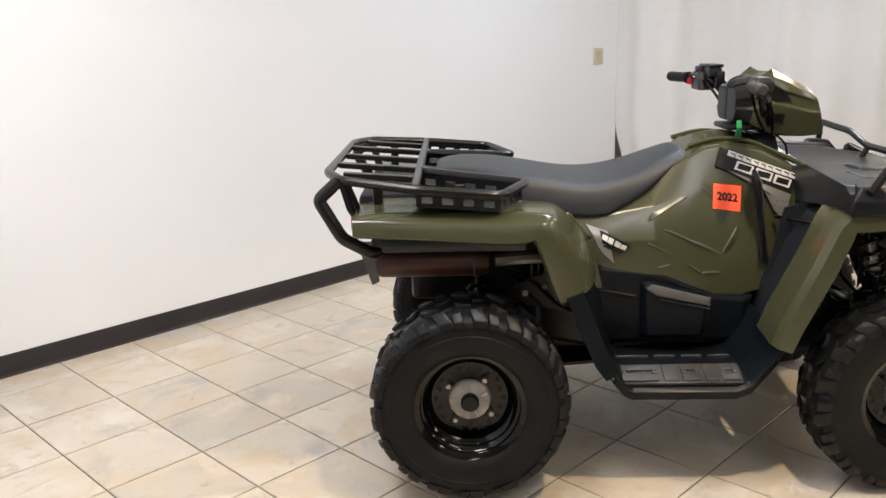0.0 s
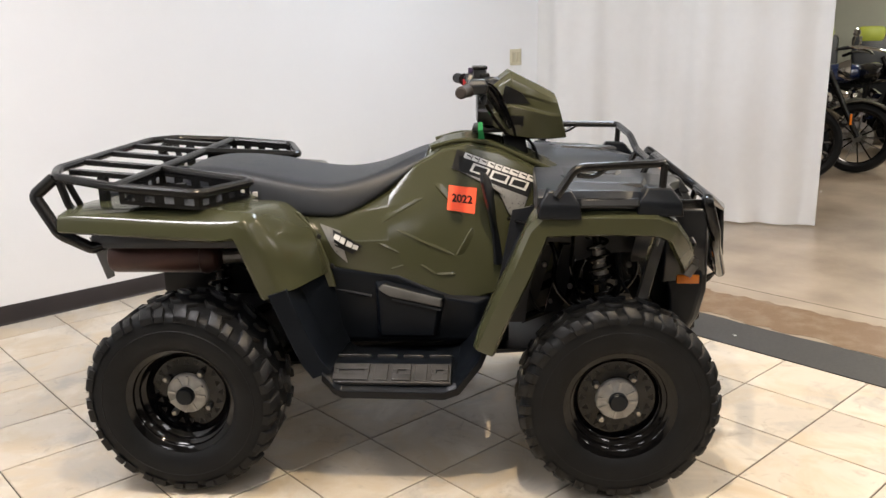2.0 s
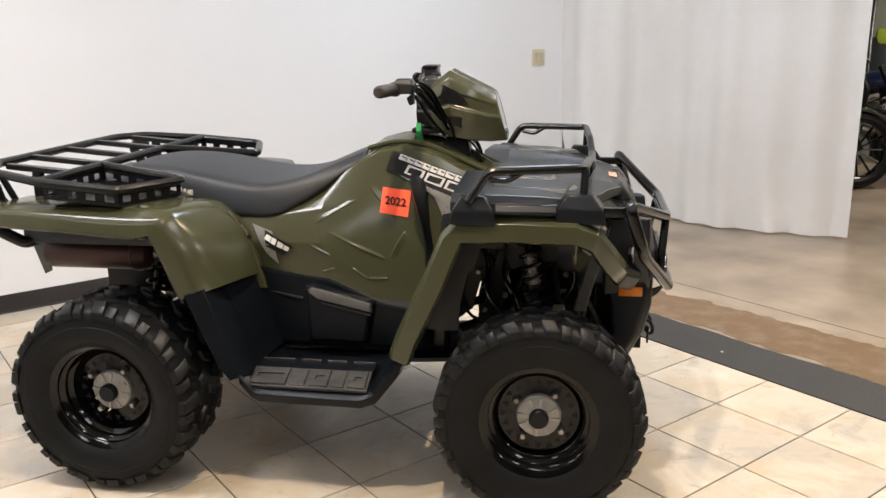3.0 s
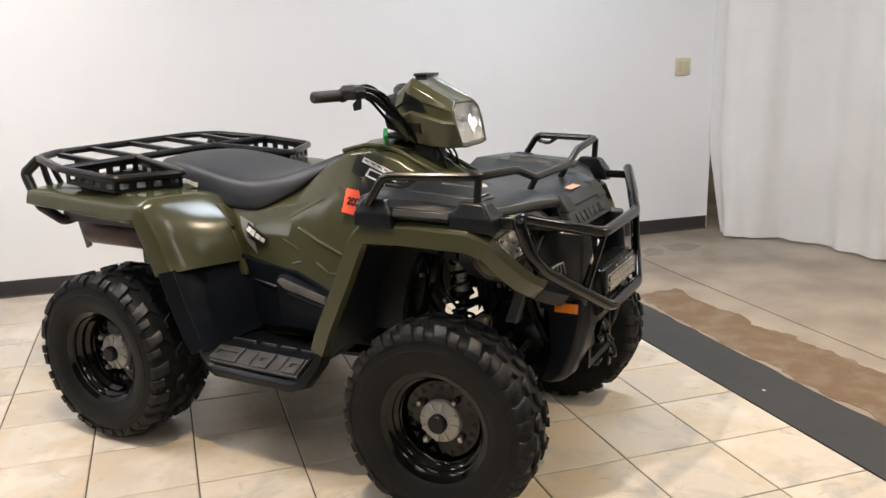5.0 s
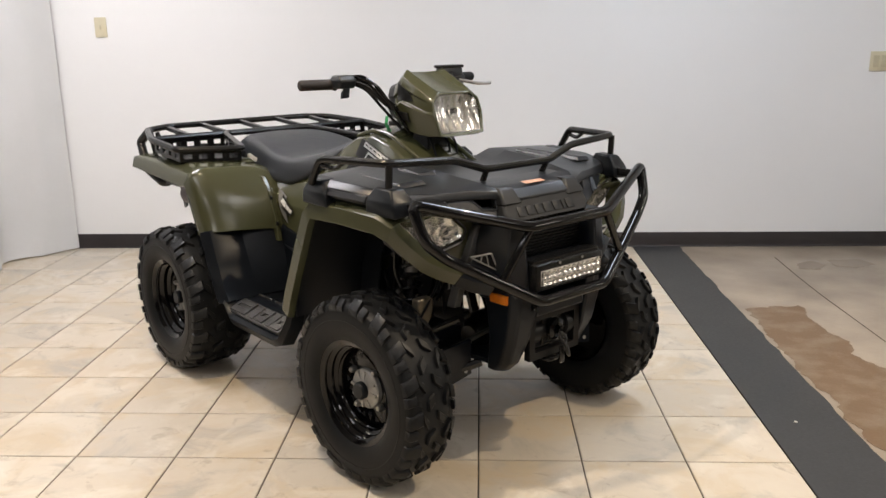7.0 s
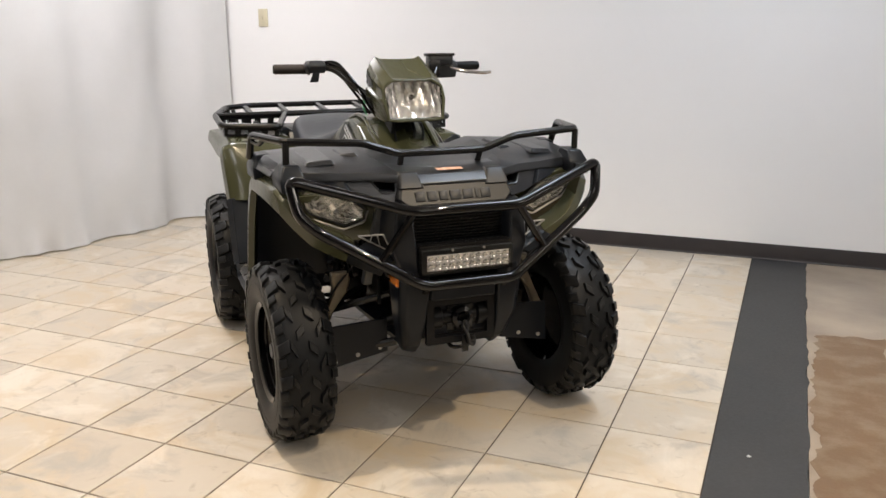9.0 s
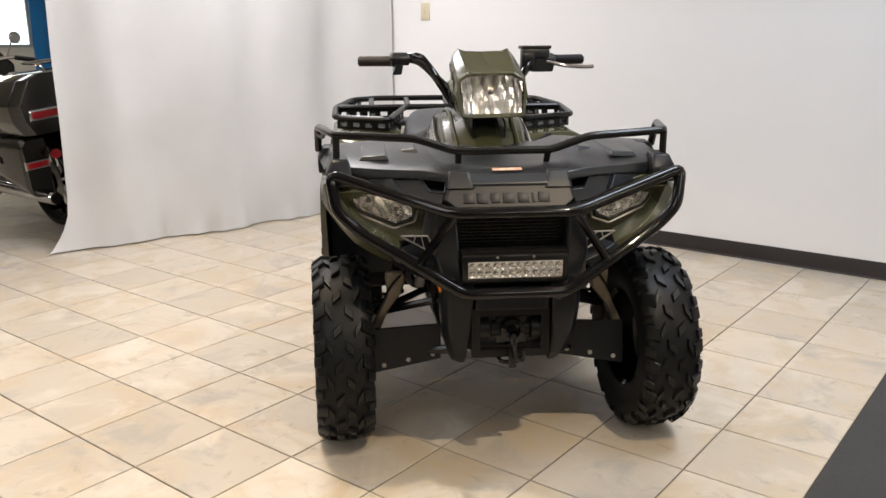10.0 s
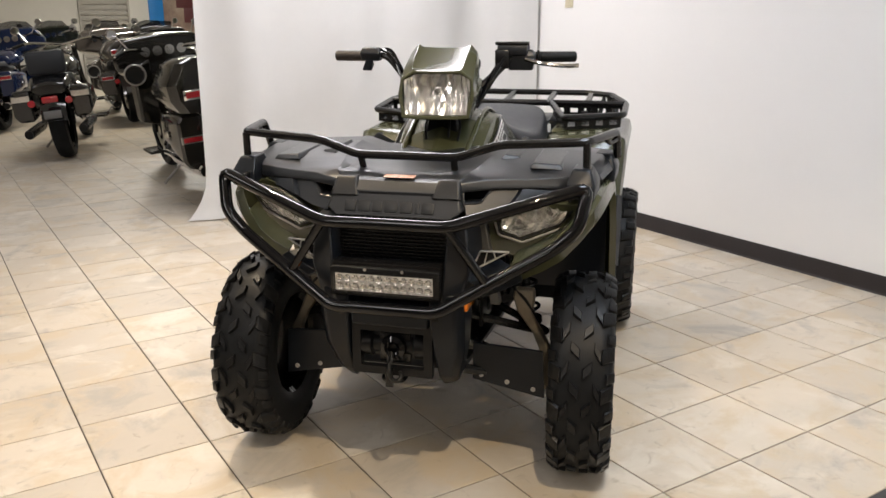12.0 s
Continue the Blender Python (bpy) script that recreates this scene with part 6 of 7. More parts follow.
bpy.context.view_layer.update()
txt = bpy.data.meshes.new_from_object(tmp.evaluated_get(bpy.context.evaluated_depsgraph_get()))
bpy.data.objects.remove(tmp)
txt.materials.clear()
txt.materials.append(DECAL_BLACK)
for v in txt.vertices:
    p = side_point(0.173 + v.co.x * 0.98, 0.819 + v.co.y - v.co.x * 0.13, -1, 0.0072 + v.co.z)
    v.co = p
year = new("year_text", txt)
year.parent = sticker

# ---- the rest of the showroom ----
def wall_panel(name, u, v0, v1, z0, z1, mat, label, category, d=0.03):
    ob = part(name, box((u, v0, z0), (u + d, v1, z1), bevel=0.004), mat)
    return tagged(in_room(ob), label, category)


FAR = -16.0
BLUE = material("bright_blue_panel", (0.02, 0.22, 0.62), 0.4, 0, 0.06, 4)
wall_panel("wall_banner", FAR, 2.83, 3.12, 0.3, 2.6, BLUE, "bright blue vertical display panel", "display panel", 0.06)
wall_panel("wall_banner", FAR, 4.12, 4.50, 0.3, 2.6, BLUE, "bright blue vertical display panel", "display panel", 0.06)
wall_panel("wall_banner", FAR, 6.36, 6.80, 0.3, 2.6, BLUE, "bright blue vertical display panel", "display panel", 0.06)
poster = wall_panel("wall_poster", FAR, 3.13, 4.11, 0.9, 2.5, material("poster_print", (0.33, 0.27, 0.21), 0.5, 0, 0.5, 2.6, second=(0.10, 0.035, 0.04)), "large brown and dark red display poster", "poster", 0.03)
DARK_PRINT = material("dark_red_print", (0.12, 0.03, 0.035), 0.5)
for y0, y1, z0, z1 in ((3.4, 3.8, 1.5, 1.9), (3.55, 3.95, 1.2, 1.5)):
    part("print_shape", box((FAR + 0.031, y0, z0), (FAR + 0.034, y1, z1), bevel=0.001), DARK_PRINT, poster)
win = empty("window_1", ROOM @ pose(FAR + 0.02, 5.4, 1.75), "bright daylight showroom window with a central mullion", "window", kind="structure")
for v0, v1 in ((-0.86, -0.06), (0.06, 0.86)):
    part("pane", box((0, v0, -0.65), (0.01, v1, 0.65)), glow("daylight_pane", (0.80, 0.92, 1.0), 2.6), win)
fb = bmesh.new()
for lo, hi in (((0, -0.92, -0.71), (0.05, 0.92, -0.65)), ((0, -0.92, 0.65), (0.05, 0.92, 0.71)), ((0, -0.92, -0.65), (0.05, -0.86, 0.65)), ((0, 0.86, -0.65), (0.05, 0.92, 0.65)), ((0, -0.06, -0.65), (0.05, 0.06, 0.65))):
    add_box(fb, lo, hi)
part("window_frame", fb, material("grey_window_frame", (0.4, 0.42, 0.44), 0.5), win)
shut = empty("roller_shutter", ROOM @ pose(FAR, 1.95, 0), "grey slatted roller shutter, closed", "roller shutter")
for k in range(22):
    part("slat", box((0.005, -0.45, 0.2 + k * 0.105), (0.03, 0.45, 0.29 + k * 0.105), bevel=0.006), material("shutter_grey", (0.42, 0.40, 0.36), 0.5) if k == 0 else bpy.data.materials["shutter_grey"], shut)
part("guide_rail", box((0, -0.49, 0), (0.05, -0.45, 2.6)), bpy.data.materials["shutter_grey"], shut)
part("guide_rail", box((0, 0.45, 0), (0.05, 0.49, 2.6)), bpy.data.materials["shutter_grey"], shut)

GLOSS = {k: material("bike_paint_" + k, c, 0.14, 0.1, 0.1, 5, coat=0.9) for k, c in (("black", (0.010, 0.010, 0.011)), ("bronze", (0.013, 0.012, 0.0095)), ("grey", (0.085, 0.075, 0.068)), ("blue", (0.008, 0.020, 0.075)), ("green", (0.020, 0.026, 0.018)))}
LENS_RED = material("red_lamp_lens", (0.40, 0.012, 0.02), 0.15, 0, 0.1, 20, coat=0.8)


def motorcycle(u, v, heading, paint, label, bags=True, trunk=False, fairing=True, lean=6, low=0.0):
    """A parked touring motorcycle; (u, v) is where its rear tyre stands, heading in degrees in the room's plan."""
    mc = empty("motorcycle", ROOM @ pose(u, v, 0.0, 0, 0, heading) @ pose(0, 0, 0, -lean), label, "motorcycle", "showroom motorcycles")
    P = GLOSS[paint]
    for name, x, R, w in (("rear_wheel", 0.0, 0.325, 0.080), ("front_wheel", 1.62, 0.325, 0.062)):
        wh = empty(name, pose(x, 0, R + 0.004))
        wh.parent = mc
        prof = [(R - 0.085, w * 0.75), (R - 0.06, w), (R - 0.02, w * 0.85), (R - 0.003, w * 0.45), (R, 0)]
        prof += [(r, -y) for r, y in prof[-2::-1]]
        part("tyre", lathe(prof, 40, caps=False), RUBBER, wh)
        part("rim", lathe([(R - 0.080, w * 0.7), (R - 0.095, w * 0.55), (R - 0.095, -w * 0.55), (R - 0.080, -w * 0.7)], 36, caps=False), RIM, wh)
        part("hub", lathe([(0, 0.06), (0.045, 0.06), (0.05, 0), (0.045, -0.06), (0, -0.06)], 18), CHROME, wh)
        many = 9 if fairing or bags else 13
        for k in range(many):
            a = k * math.tau / many
            part("spoke", loft([[(r * math.cos(a) - t * math.sin(a), y, r * math.sin(a) + t * math.cos(a)) for t, y in ((-0.075 / many, -0.010), (0.075 / many, -0.010), (0.075 / many, 0.010), (-0.075 / many, 0.010))] for r in (0.04, R - 0.09)]), CHROME if k % 3 == 0 else RIM, wh)
        part("brake_disc", lathe([(0.145, 0.052), (0.145, 0.057), (0.085, 0.057), (0.085, 0.052)], 28, caps=False), STEEL, wh)
        arc = [math.radians(d) for d in (range(20, 171, 15) if x < 1 else range(35, 176, 14))]
        part(name[:-5] + "fender", sheet([[((R + 0.03) * math.cos(a) + x, yy, (R + 0.03 - abs(yy) * 0.35) * math.sin(a) + R + 0.004) for yy in (-w - 0.03, -w * 0.6, 0, w * 0.6, w + 0.03)] for a in arc], 0.006), P, mc, sharp=60)
    part("fuel_tank", mirror_loft([(0.52, [(0.05, 0.72), (0.10, 0.76), (0.10, 0.82), (0.06, 0.86), (0, 0.865)]), (0.70, [(0.08, 0.70), (0.16, 0.74), (0.16, 0.83), (0.10, 0.90), (0, 0.92)]),
                                   (0.92, [(0.08, 0.72), (0.165, 0.77), (0.16, 0.86), (0.10, 0.93), (0, 0.95)]), (1.10, [(0.06, 0.78), (0.11, 0.82), (0.10, 0.89), (0.06, 0.92), (0, 0.93)])]), P, mc, bevel=0.03, segments=3, sharp=70)
    part("saddle", mirror_loft([(-0.12, [(0.10, 0.72), (0.16, 0.75), (0.15, 0.80), (0, 0.82)]), (0.14, [(0.12, 0.70), (0.18, 0.73), (0.17, 0.79), (0, 0.80)]), (0.24, [(0.12, 0.66), (0.18, 0.69), (0.17, 0.73), (0, 0.74)]),
                                (0.50, [(0.10, 0.66), (0.16, 0.69), (0.14, 0.72), (0, 0.74)]), (0.60, [(0.06, 0.72), (0.09, 0.74), (0.08, 0.76), (0, 0.77)])]), VINYL, mc, "black stitched saddle", bevel=0.025, segments=3, sharp=70)
    part("engine_case", box((0.55, -0.13, 0.22), (1.02, 0.13, 0.42), bevel=0.04), CHROME if paint == "black" else GREY_METAL, mc)
    for tilt, x in ((-22, 0.72), (22, 0.88)):
        for k in range(6):
            part("cylinder_fin", lathe([(0, -0.004), (0.075, -0.004), (0.075, 0.004), (0, 0.004)], 16, pose(x, 0, 0.44, 0, tilt, 0) @ pose(0, 0, 0.02 + k * 0.024, 90)), STEEL, mc)
        part("rocker_cover", box((-0.07, -0.06, 0.16), (0.07, 0.06, 0.23), pose(x, 0, 0.44, 0, tilt, 0), bevel=0.02), CHROME, mc)
    part("air_cleaner", lathe([(0, 0.11), (0.075, 0.115), (0.085, 0.14), (0.07, 0.165), (0, 0.17)], 20, pose(0.80, 0, 0.56, 0, 0, 180)), CHROME, mc)
    part("frame_tube", tube([(0.05, 0.0, 0.60), (0.50, 0.0, 0.70), (1.15, 0.0, 0.90), (1.22, 0.0, 0.80), (1.08, 0, 0.24), (0.50, 0, 0.20), (0.30, 0, 0.45)], 0.022, 8, 0.06), POWDER, mc)
    for s in (-1, 1):
        part("muffler", lathe([(0, -0.42), (0.028, -0.42), (0.044, -0.40), (0.046, 0.30), (0.026, 0.42), (0.026, 0.60), (0, 0.60)], 18, pose(0.02, s * 0.235, 0.30, 0, 0, -90)), CHROME if fairing else POWDER, mc, "slim muffler")
        part("muffler_end", lathe([(0, 0), (0.036, 0), (0.036, -0.012), (0, -0.012)], 16, pose(-0.402, s * 0.235, 0.30, 0, 0, -90)), DECAL_BLACK, mc)
        part("exhaust_header", tube([(0.60, s * 0.235, 0.30), (0.90, s * 0.20, 0.26), (1.02, s * 0.13, 0.38), (0.90, s * 0.08, 0.52)], 0.022, 8, 0.08), CHROME, mc)
        part("fork_leg", rod((1.62, s * 0.095, 0.33), (1.30, s * 0.095, 1.00), 0.026, 12), CHROME if paint == "grey" else POWDER, mc)
        part("fork_reflector", box((1.545, min(s * 0.118, s * 0.126), 0.44), (1.565, max(s * 0.118, s * 0.126), 0.54), bevel=0.003), AMBER, mc, "amber fork reflector")
        part("grip", rod((0.98, s * 0.34, 1.08), (0.88, s * 0.44, 1.05), 0.017), RUBBER, mc)
        part("mirror_stem", rod((1.02, s * 0.30, 1.09), (1.05, s * 0.38, 1.22), 0.006, 6), CHROME, mc)
        part("mirror", lathe([(0, -0.010), (0.036, -0.009), (0.046, 0.0), (0.036, 0.009), (0, 0.010)], 18, pose(1.05, s * 0.40, 1.22, 0, 0, -90)), CHROME, mc, "round chrome mirror")
        part("foot_board", box((0.85, min(s * 0.20, s * 0.33), 0.26), (1.12, max(s * 0.20, s * 0.33), 0.285), bevel=0.01), POWDER, mc)
        if bags:
            bz = -low
            bag = part("saddlebag", loft([[(x, s * y, z) for y, z in ((0.17, 0.40 + bz), (0.30, 0.40 + bz), (0.345, 0.46 + bz), (0.345, 0.64), (0.31, 0.69), (0.17, 0.69))] for x in (-0.30,)] +
                                         [[(0.30, s * y, z) for y, z in ((0.17, 0.43 + bz * 0.2), (0.28, 0.43 + bz * 0.2), (0.32, 0.48 + bz * 0.2), (0.32, 0.62), (0.29, 0.66), (0.17, 0.66))]] +
                                         [[(0.38, s * y, z) for y, z in ((0.18, 0.48), (0.25, 0.48), (0.28, 0.51), (0.28, 0.58), (0.26, 0.62), (0.18, 0.62))]]), P, mc, "glossy hard saddlebag", bevel=0.025, segments=3, sharp=60)
            part("lamp_trim", loft([[(-0.301, s * y, z) for y, z in ((0.175, 0.585 + bz), (0.335, 0.585 + bz), (0.335, 0.645 + bz), (0.175, 0.645 + bz))], [(-0.309, s * y, z) for y, z in ((0.18, 0.59 + bz), (0.33, 0.59 + bz), (0.33, 0.64 + bz), (0.18, 0.64 + bz))]]), CHROME, bag)
            if fairing:
                part("bag_lamp", box((-0.318, min(s * 0.188, s * 0.322), 0.597 + bz), (-0.305, max(s * 0.188, s * 0.322), 0.633 + bz), bevel=0.004), LENS_RED, bag, "red tail lamp strip")
            part("bag_latch", box((0.02, min(s * 0.335, s * 0.35), 0.50), (0.12, max(s * 0.335, s * 0.35), 0.55), bevel=0.006), CHROME, bag)
        if fairing:
            fz = low * 2.2
            part("lower_fairing", loft([[(1.10, s * 0.12, 0.32 + low * 1.2), (1.22, s * 0.14, 0.34 + low * 1.2), (1.20, s * 0.16, 0.78 + fz), (1.06, s * 0.14, 0.78 + fz)], [(1.04, s * 0.30, 0.40 + low), (1.14, s * 0.32, 0.42 + low), (1.12, s * 0.33, 0.72 + fz), (1.00, s * 0.30, 0.72 + fz)]]), P, mc, bevel=0.02)
            part("speaker", lathe([(0, 0.0), (0.062, 0.004), (0.066, 0.016), (0.080, 0.018), (0.082, 0.0)], 24, pose(0.985, s * (0.265 + low * 0.3), 0.63 + fz * 1.2, 0, 0, 80)), DECAL_BLACK, mc)
            part("speaker_ring", lathe([(0.068, 0.012), (0.078, 0.024), (0.088, 0.012), (0.078, 0.004)], 24, pose(0.985, s * (0.265 + low * 0.3), 0.63 + fz * 1.2, 0, 0, 80), caps=False), ALLOY, mc)
    part("handlebar", tube([(0.88, -0.44, 1.05), (1.00, -0.32, 1.09), (1.18, -0.14, 1.06), (1.20, 0, 1.03), (1.18, 0.14, 1.06), (1.00, 0.32, 1.09), (0.88, 0.44, 1.05)], 0.014, 8, 0.06), CHROME, mc)
    part("tail_lamp", box((-0.385, -0.07, 0.56), (-0.355, 0.07, 0.62), bevel=0.012), LENS_RED, mc, "red tail lamp")
    for s in (-1, 1):
        part("turn_signal", lathe([(0, -0.02), (0.028, -0.016), (0.032, 0.01), (0, 0.02)], 14, pose(-0.37, s * 0.16, 0.57, 0, 0, 90)), LENS_RED, mc)
    part("number_plate", box((-0.405, -0.075, 0.42), (-0.398, 0.075, 0.49), bevel=0.004), material("white_plate", (0.16, 0.16, 0.16), 0.4) if "white_plate" not in bpy.data.materials else bpy.data.materials["white_plate"], mc)
    if bags and not fairing:
        part("backrest", box((-0.16, -0.17, 0.80), (-0.06, 0.17, 1.02), bevel=0.04), VINYL, mc, "black padded passenger backrest")
        part("rear_cowl", mirror_loft([(-0.30, [(0.10, 0.62), (0.16, 0.66), (0.14, 0.72), (0, 0.74)]), (-0.10, [(0.12, 0.66), (0.20, 0.72), (0.17, 0.79), (0, 0.81)])]), P, mc, bevel=0.02)
    part("side_stand", tube([(0.62, 0.10, 0.24), (0.68, 0.30, 0.045)], 0.012, 8, 0), STEEL, mc)
    if fairing:
        part("front_fairing", mirror_loft([(1.16, [(0.10, 0.86), (0.40, 0.92), (0.42, 1.02), (0.30, 1.16), (0, 1.18)]), (1.32, [(0.10, 0.80), (0.36, 0.88), (0.38, 1.02), (0.26, 1.17), (0, 1.20)]),
                                           (1.46, [(0.08, 0.82), (0.22, 0.88), (0.24, 1.00), (0.16, 1.10), (0, 1.12)])]), P, mc, "batwing front fairing", bevel=0.03, segments=3, sharp=60)
        part("windscreen", sheet([[(1.38, -0.26, 1.14), (1.42, 0, 1.17), (1.38, 0.26, 1.14)], [(1.26 + low, -0.20, 1.24 - low * 0.6), (1.30 + low, 0, 1.27 - low * 0.6), (1.26 + low, 0.20, 1.24 - low * 0.6)]], 0.005), clear("smoked_screen" , (0.25, 0.25, 0.26)), mc).visible_shadow = False
        for k in range(4):
            part("gauge", lathe([(0, 0), (0.035, 0), (0.04, 0.012), (0, 0.012)], 16, pose(1.155, -0.15 + k * 0.10, 1.05, 0, 0, 90)), CHROME, mc)
    part("headlight", lathe([(0, -0.06), (0.06, -0.05), (0.09, 0.02), (0.092, 0.05), (0, 0.06)], 20, pose(1.46, 0, 0.94, 0, 0, -90)), CHROME, mc)
    if trunk:
        tz = -1.3 * low
        tb = part("top_trunk", loft([[(x, y, z) for y, z in ((-w + 0.03, 0.84 + tz), (w - 0.03, 0.84 + tz), (w + 0.02, 0.90 + tz * 0.8), (w + 0.03, 0.94 + tz * 0.3 - fall), (w - 0.05, 1.04 - fall), (w - 0.12, 1.07 - fall), (-w + 0.12, 1.07 - fall), (-w + 0.05, 1.04 - fall), (-w - 0.03, 0.94 + tz * 0.3 - fall), (-w - 0.02, 0.90 + tz * 0.8))] for x, w, fall in ((-0.52 + low, 0.20 + low, 0.0), (-0.46 + low, 0.25 + low, 0.0), (-0.24 + low * 3, 0.25 + low, low * 0.2), (-0.10 + low * 5, 0.24 + low * 0.5, low * 1.0), (-0.04 + low * 5.5, 0.18, low * 1.6))]), P, mc, "glossy top trunk", bevel=0.03, segments=3, sharp=60)
        part("lamp_frame", box((-0.530 + low, -0.195 - low, 0.888 + tz * 0.7), (-0.505 + low, 0.195 + low, 0.957 + tz * 0.7), bevel=0.006), CHROME, tb)
        part("trunk_lamp", box((-0.535 + low, -0.18 - low, 0.90 + tz * 0.7), (-0.515 + low, 0.18 + low, 0.945 + tz * 0.7), bevel=0.008), LENS_RED, tb)
        part("trunk_rack", tube([(-0.46, -0.16, 1.07), (-0.44, -0.16, 1.12), (-0.14, -0.14, 1.12), (-0.14, 0.14, 1.12), (-0.44, 0.16, 1.12), (-0.46, 0.16, 1.07)], 0.008, 8, 0.03), CHROME, tb)
        part("trunk_rack_bar", rod((-0.30, -0.15, 1.12), (-0.30, 0.15, 1.12), 0.008), CHROME, tb)
        part("backrest", box((-0.08, -0.2, 0.86), (0.0, 0.2, 1.06), bevel=0.03), VINYL, mc)
    return mc


motorcycle(-3.62, 0.27, 179, "bronze", "dark bronze touring motorcycle with hard saddlebags beside the curtain", trunk=True, low=0.1)
motorcycle(-6.25, -0.42, 164, "black", "black touring motorcycle parked with its tail outwards", fairing=False)
motorcycle(-8.80, 0.78, 176, "grey", "grey touring motorcycle with top trunk and rack", trunk=True)
motorcycle(-8.85, -0.75, 158, "blue", "blue motorcycle with chrome mirrors on tiles")
motorcycle(-7.30, 1.55, 196, "black", "glossy black touring motorcycle among others")
motorcycle(-10.6, 1.9, 180, "black", "black motorcycle near the far window")
motorcycle(-11.2, 0.2, 165, "green", "dark green motorcycle near the far wall")
motorcycle(5.56, 2.48, -68, "black", "black motorcycle with chrome engine behind the curtain", bags=False, fairing=False)
motorcycle(4.30, 2.19, -40, "green", "dark motorcycle on concrete behind the curtain", bags=False, fairing=False)
motorcycle(8.15, 2.30, -122, "black", "black motorcycle with chrome engine facing the aisle", bags=False, fairing=False)
motorcycle(7.2, 2.6, -72, "blue", "blue and black motorcycle further back", bags=False, fairing=False)


def utility_vehicle(u, v, heading):
    """An open two-seat off-road vehicle, seen in part behind the curtain."""
    th = empty("utility_vehicle", ROOM @ pose(u, v, 0, 0, 0, heading), "black and blue open off-road vehicle with yellow-green headrests", "utility vehicle")
    lime = material("yellow_green_vinyl", (0.36, 0.42, 0.035), 0.5, 0, 0.1, 9)
    part("body", mirror_loft([(-1.2, [(0.5, 0.45), (0.62, 0.55), (0.60, 0.78), (0, 0.80)]), (-0.2, [(0.6, 0.32), (0.66, 0.42), (0.64, 0.62), (0, 0.60)]), (0.6, [(0.6, 0.32), (0.66, 0.45), (0.62, 0.82), (0, 0.86)]), (1.25, [(0.40, 0.45), (0.50, 0.55), (0.44, 0.74), (0, 0.78)])]),
         COWL, th, bevel=0.03, segments=2)
    for s in (-1, 1):
        part("door_panel", loft([[(x, s * y, z) for x, z in ((-0.25, 0.42), (0.55, 0.42), (0.60, 0.80), (-0.20, 0.74))] for y in (0.665, 0.69)]), GLOSS["blue"], th, "blue door panel", bevel=0.01)
        st = part("seat", box((-0.28, s * 0.30 - 0.22, 0.58), (0.22, s * 0.30 + 0.22, 0.74), bevel=0.05), VINYL, th, "black bucket seat")
        part("backrest", box((-0.06, -0.22, 0.0), (0.08, 0.22, 0.52), pose(-0.28, s * 0.30, 0.70, 0, -12, 0), bevel=0.05), VINYL, st)
        part("head_pad", box((-0.05, -0.16, 0.40), (0.09, 0.16, 0.62), pose(-0.28, s * 0.30, 0.70, 0, -12, 0), bevel=0.05), lime, st, "yellow-green head pad")
        part("cage_tube", tube([(0.75, s * 0.58, 0.82), (0.30, s * 0.55, 1.75), (-0.55, s * 0.55, 1.78), (-1.0, s * 0.55, 0.80)], 0.026, 10, 0.08), POWDER, th, "black roll cage tube")
        for x in (-0.85, 0.95):
            wh = empty("wheel", pose(x, s * 0.66, 0.335))
            wh.parent = th
            part("tyre", lathe([(0.19, 0.11), (0.25, 0.13), (0.31, 0.115), (0.335, 0.06), (0.335, -0.06), (0.31, -0.115), (0.25, -0.13), (0.19, -0.11)], 36, caps=False), RUBBER, wh)
            part("rim", lathe([(0.20, 0.10), (0.18, 0.06), (0.06, 0.05), (0, 0.06)], 28, caps=False), RIM, wh)
    for x, z in ((0.30, 1.75), (-0.55, 1.78)):
        part("cage_crossbar", rod((x, -0.55, z), (x, 0.55, z), 0.024), POWDER, th)
    return th


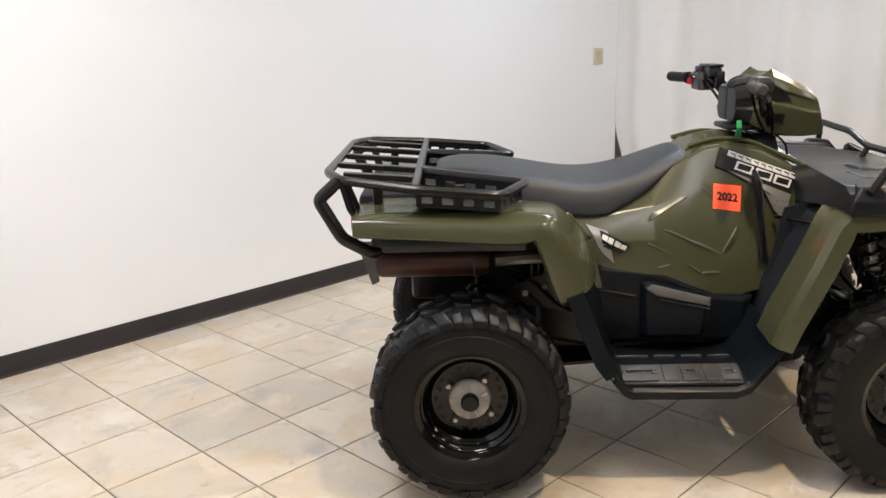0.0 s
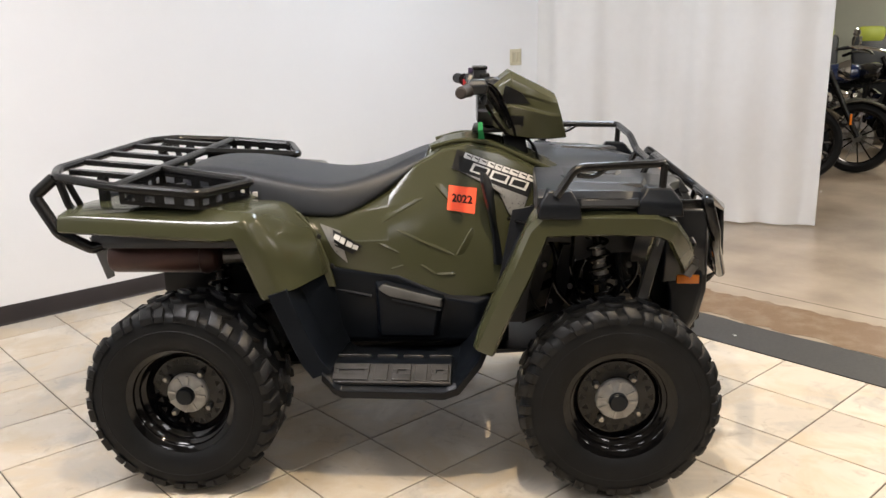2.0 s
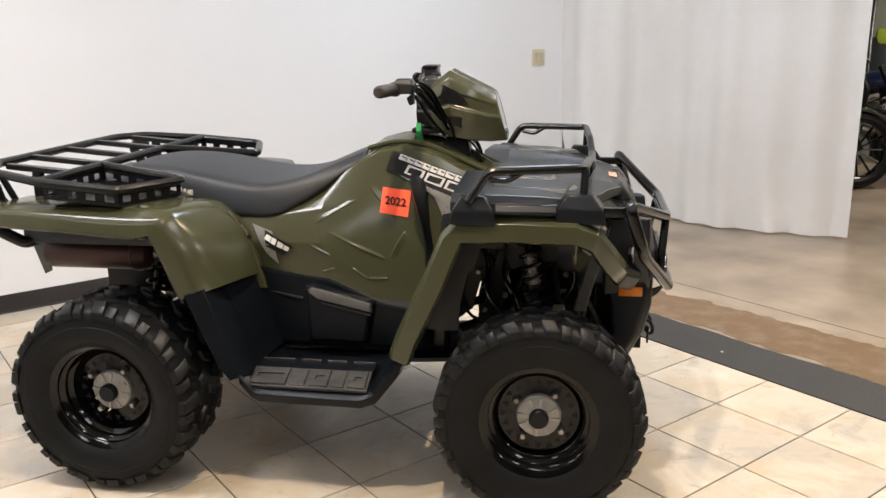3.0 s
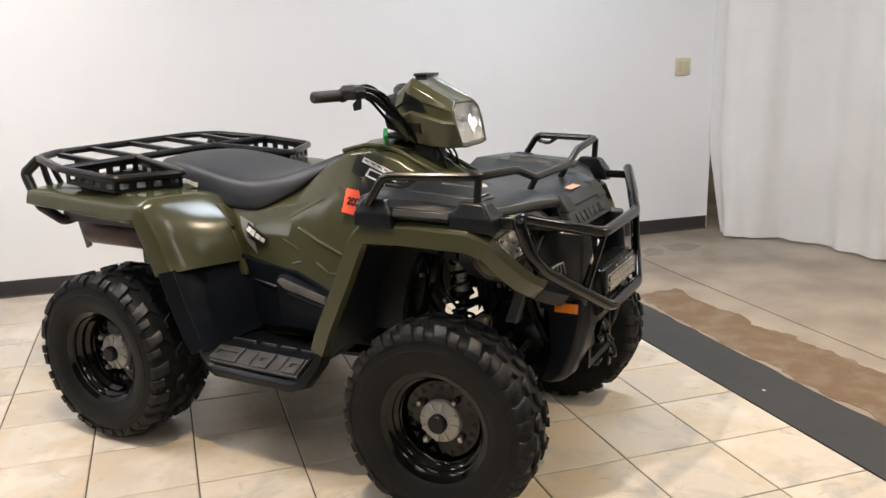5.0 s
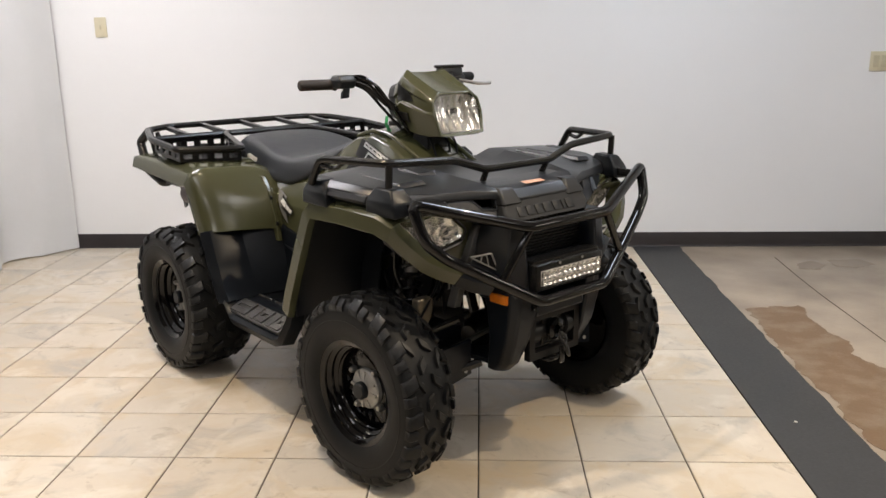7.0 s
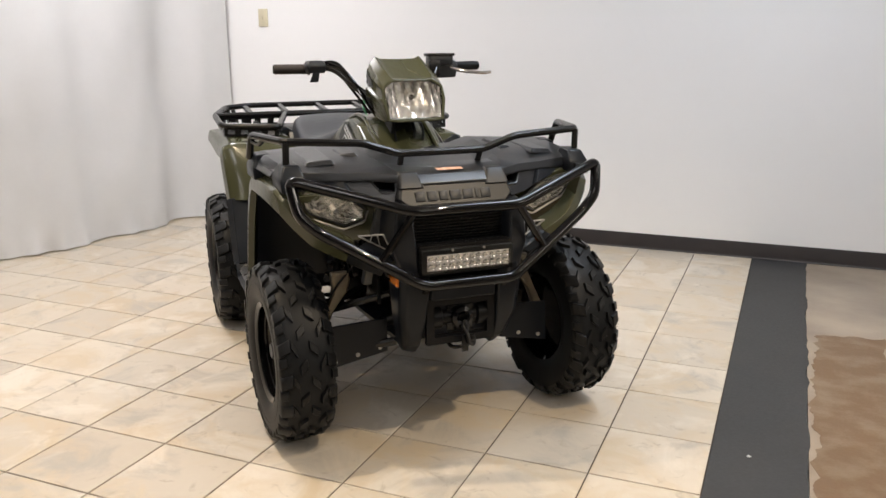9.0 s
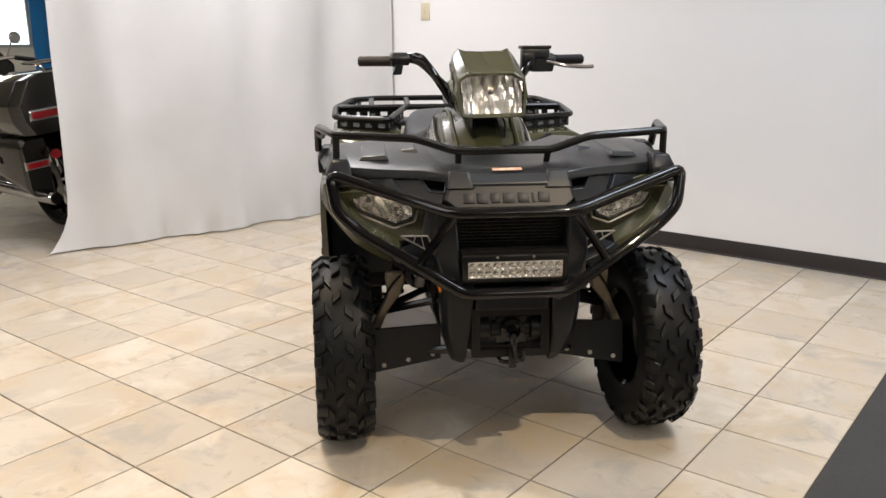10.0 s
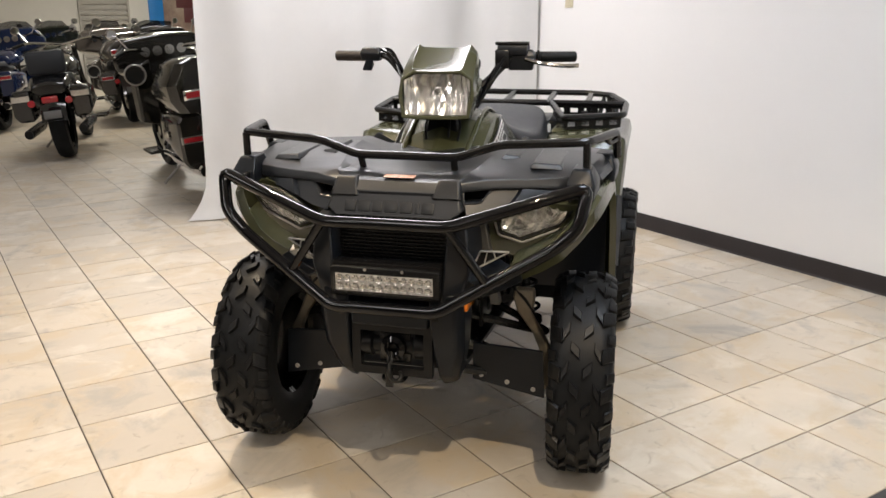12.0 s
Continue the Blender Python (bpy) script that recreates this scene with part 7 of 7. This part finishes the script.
utility_vehicle(9.15, 2.35, -150)

# ---- tiles, one by one near the bike, joined further away ----


def tile_mesh(w, h, name):
    bm = bmesh.new()
    b = 0.003
    lo = [(0, 0), (w, 0), (w, h), (0, h)]
    hi = [(b, b), (w - b, b), (w - b, h - b), (b, h - b)]
    add_loft(bm, [[(*p, -0.006) for p in lo], [(*p, -0.0015) for p in lo], [(*p, 0) for p in hi]])
    bmesh.ops.recalc_face_normals(bm, faces=bm.faces[:])
    me = bpy.data.meshes.new(name)
    bm.to_mesh(me)
    bm.free()
    me.materials.append(TILE)
    return me


GAP = 0.0050
whole = tile_mesh(PITCH - GAP, PITCH - GAP, "tile")
jj = int((WALL_V - TILE_V) // PITCH)
cut = tile_mesh(PITCH - GAP, WALL_V - 0.004 - (TILE_V + jj * PITCH) - GAP, "tile_cut")
for i in range(-12, 4):
    for j in range(-10, jj + 1):
        u, v = TILE_U + i * PITCH, TILE_V + j * PITCH
        ob = new("tile", cut if j == jj else whole)
        ob.parent = ground
        ob.matrix_basis = pose(u + GAP / 2, v + GAP / 2, 0)
verts, faces = [], []
W = PITCH - 0.003
for i in range(-49, 4):
    for j in range(-24, 24):
        if (-12 <= i < 4) and (-10 <= j <= jj):
            continue
        u, v = TILE_U + i * PITCH + GAP / 2, TILE_V + j * PITCH + GAP / 2
        if u < -15.9 or v < -8 or v > 8.9:
            continue
        k = len(verts)
        verts += [(u, v, -0.006), (u + W, v, -0.006), (u + W, v + W, -0.006), (u, v + W, -0.006), (u, v, 0), (u + W, v, 0), (u + W, v + W, 0), (u, v + W, 0)]
        faces += [(k + 4, k + 5, k + 6, k + 7), (k, k + 1, k + 5, k + 4), (k + 1, k + 2, k + 6, k + 5), (k + 2, k + 3, k + 7, k + 6), (k + 3, k, k + 4, k + 7)]
me = bpy.data.meshes.new("far_tiles")
me.from_pydata(verts, [], faces)
me.materials.append(TILE_FAR)
far = new("far_tiles", me)
far.parent = ground
tagged(far, "beige stone tiles further off", kind="stuff")
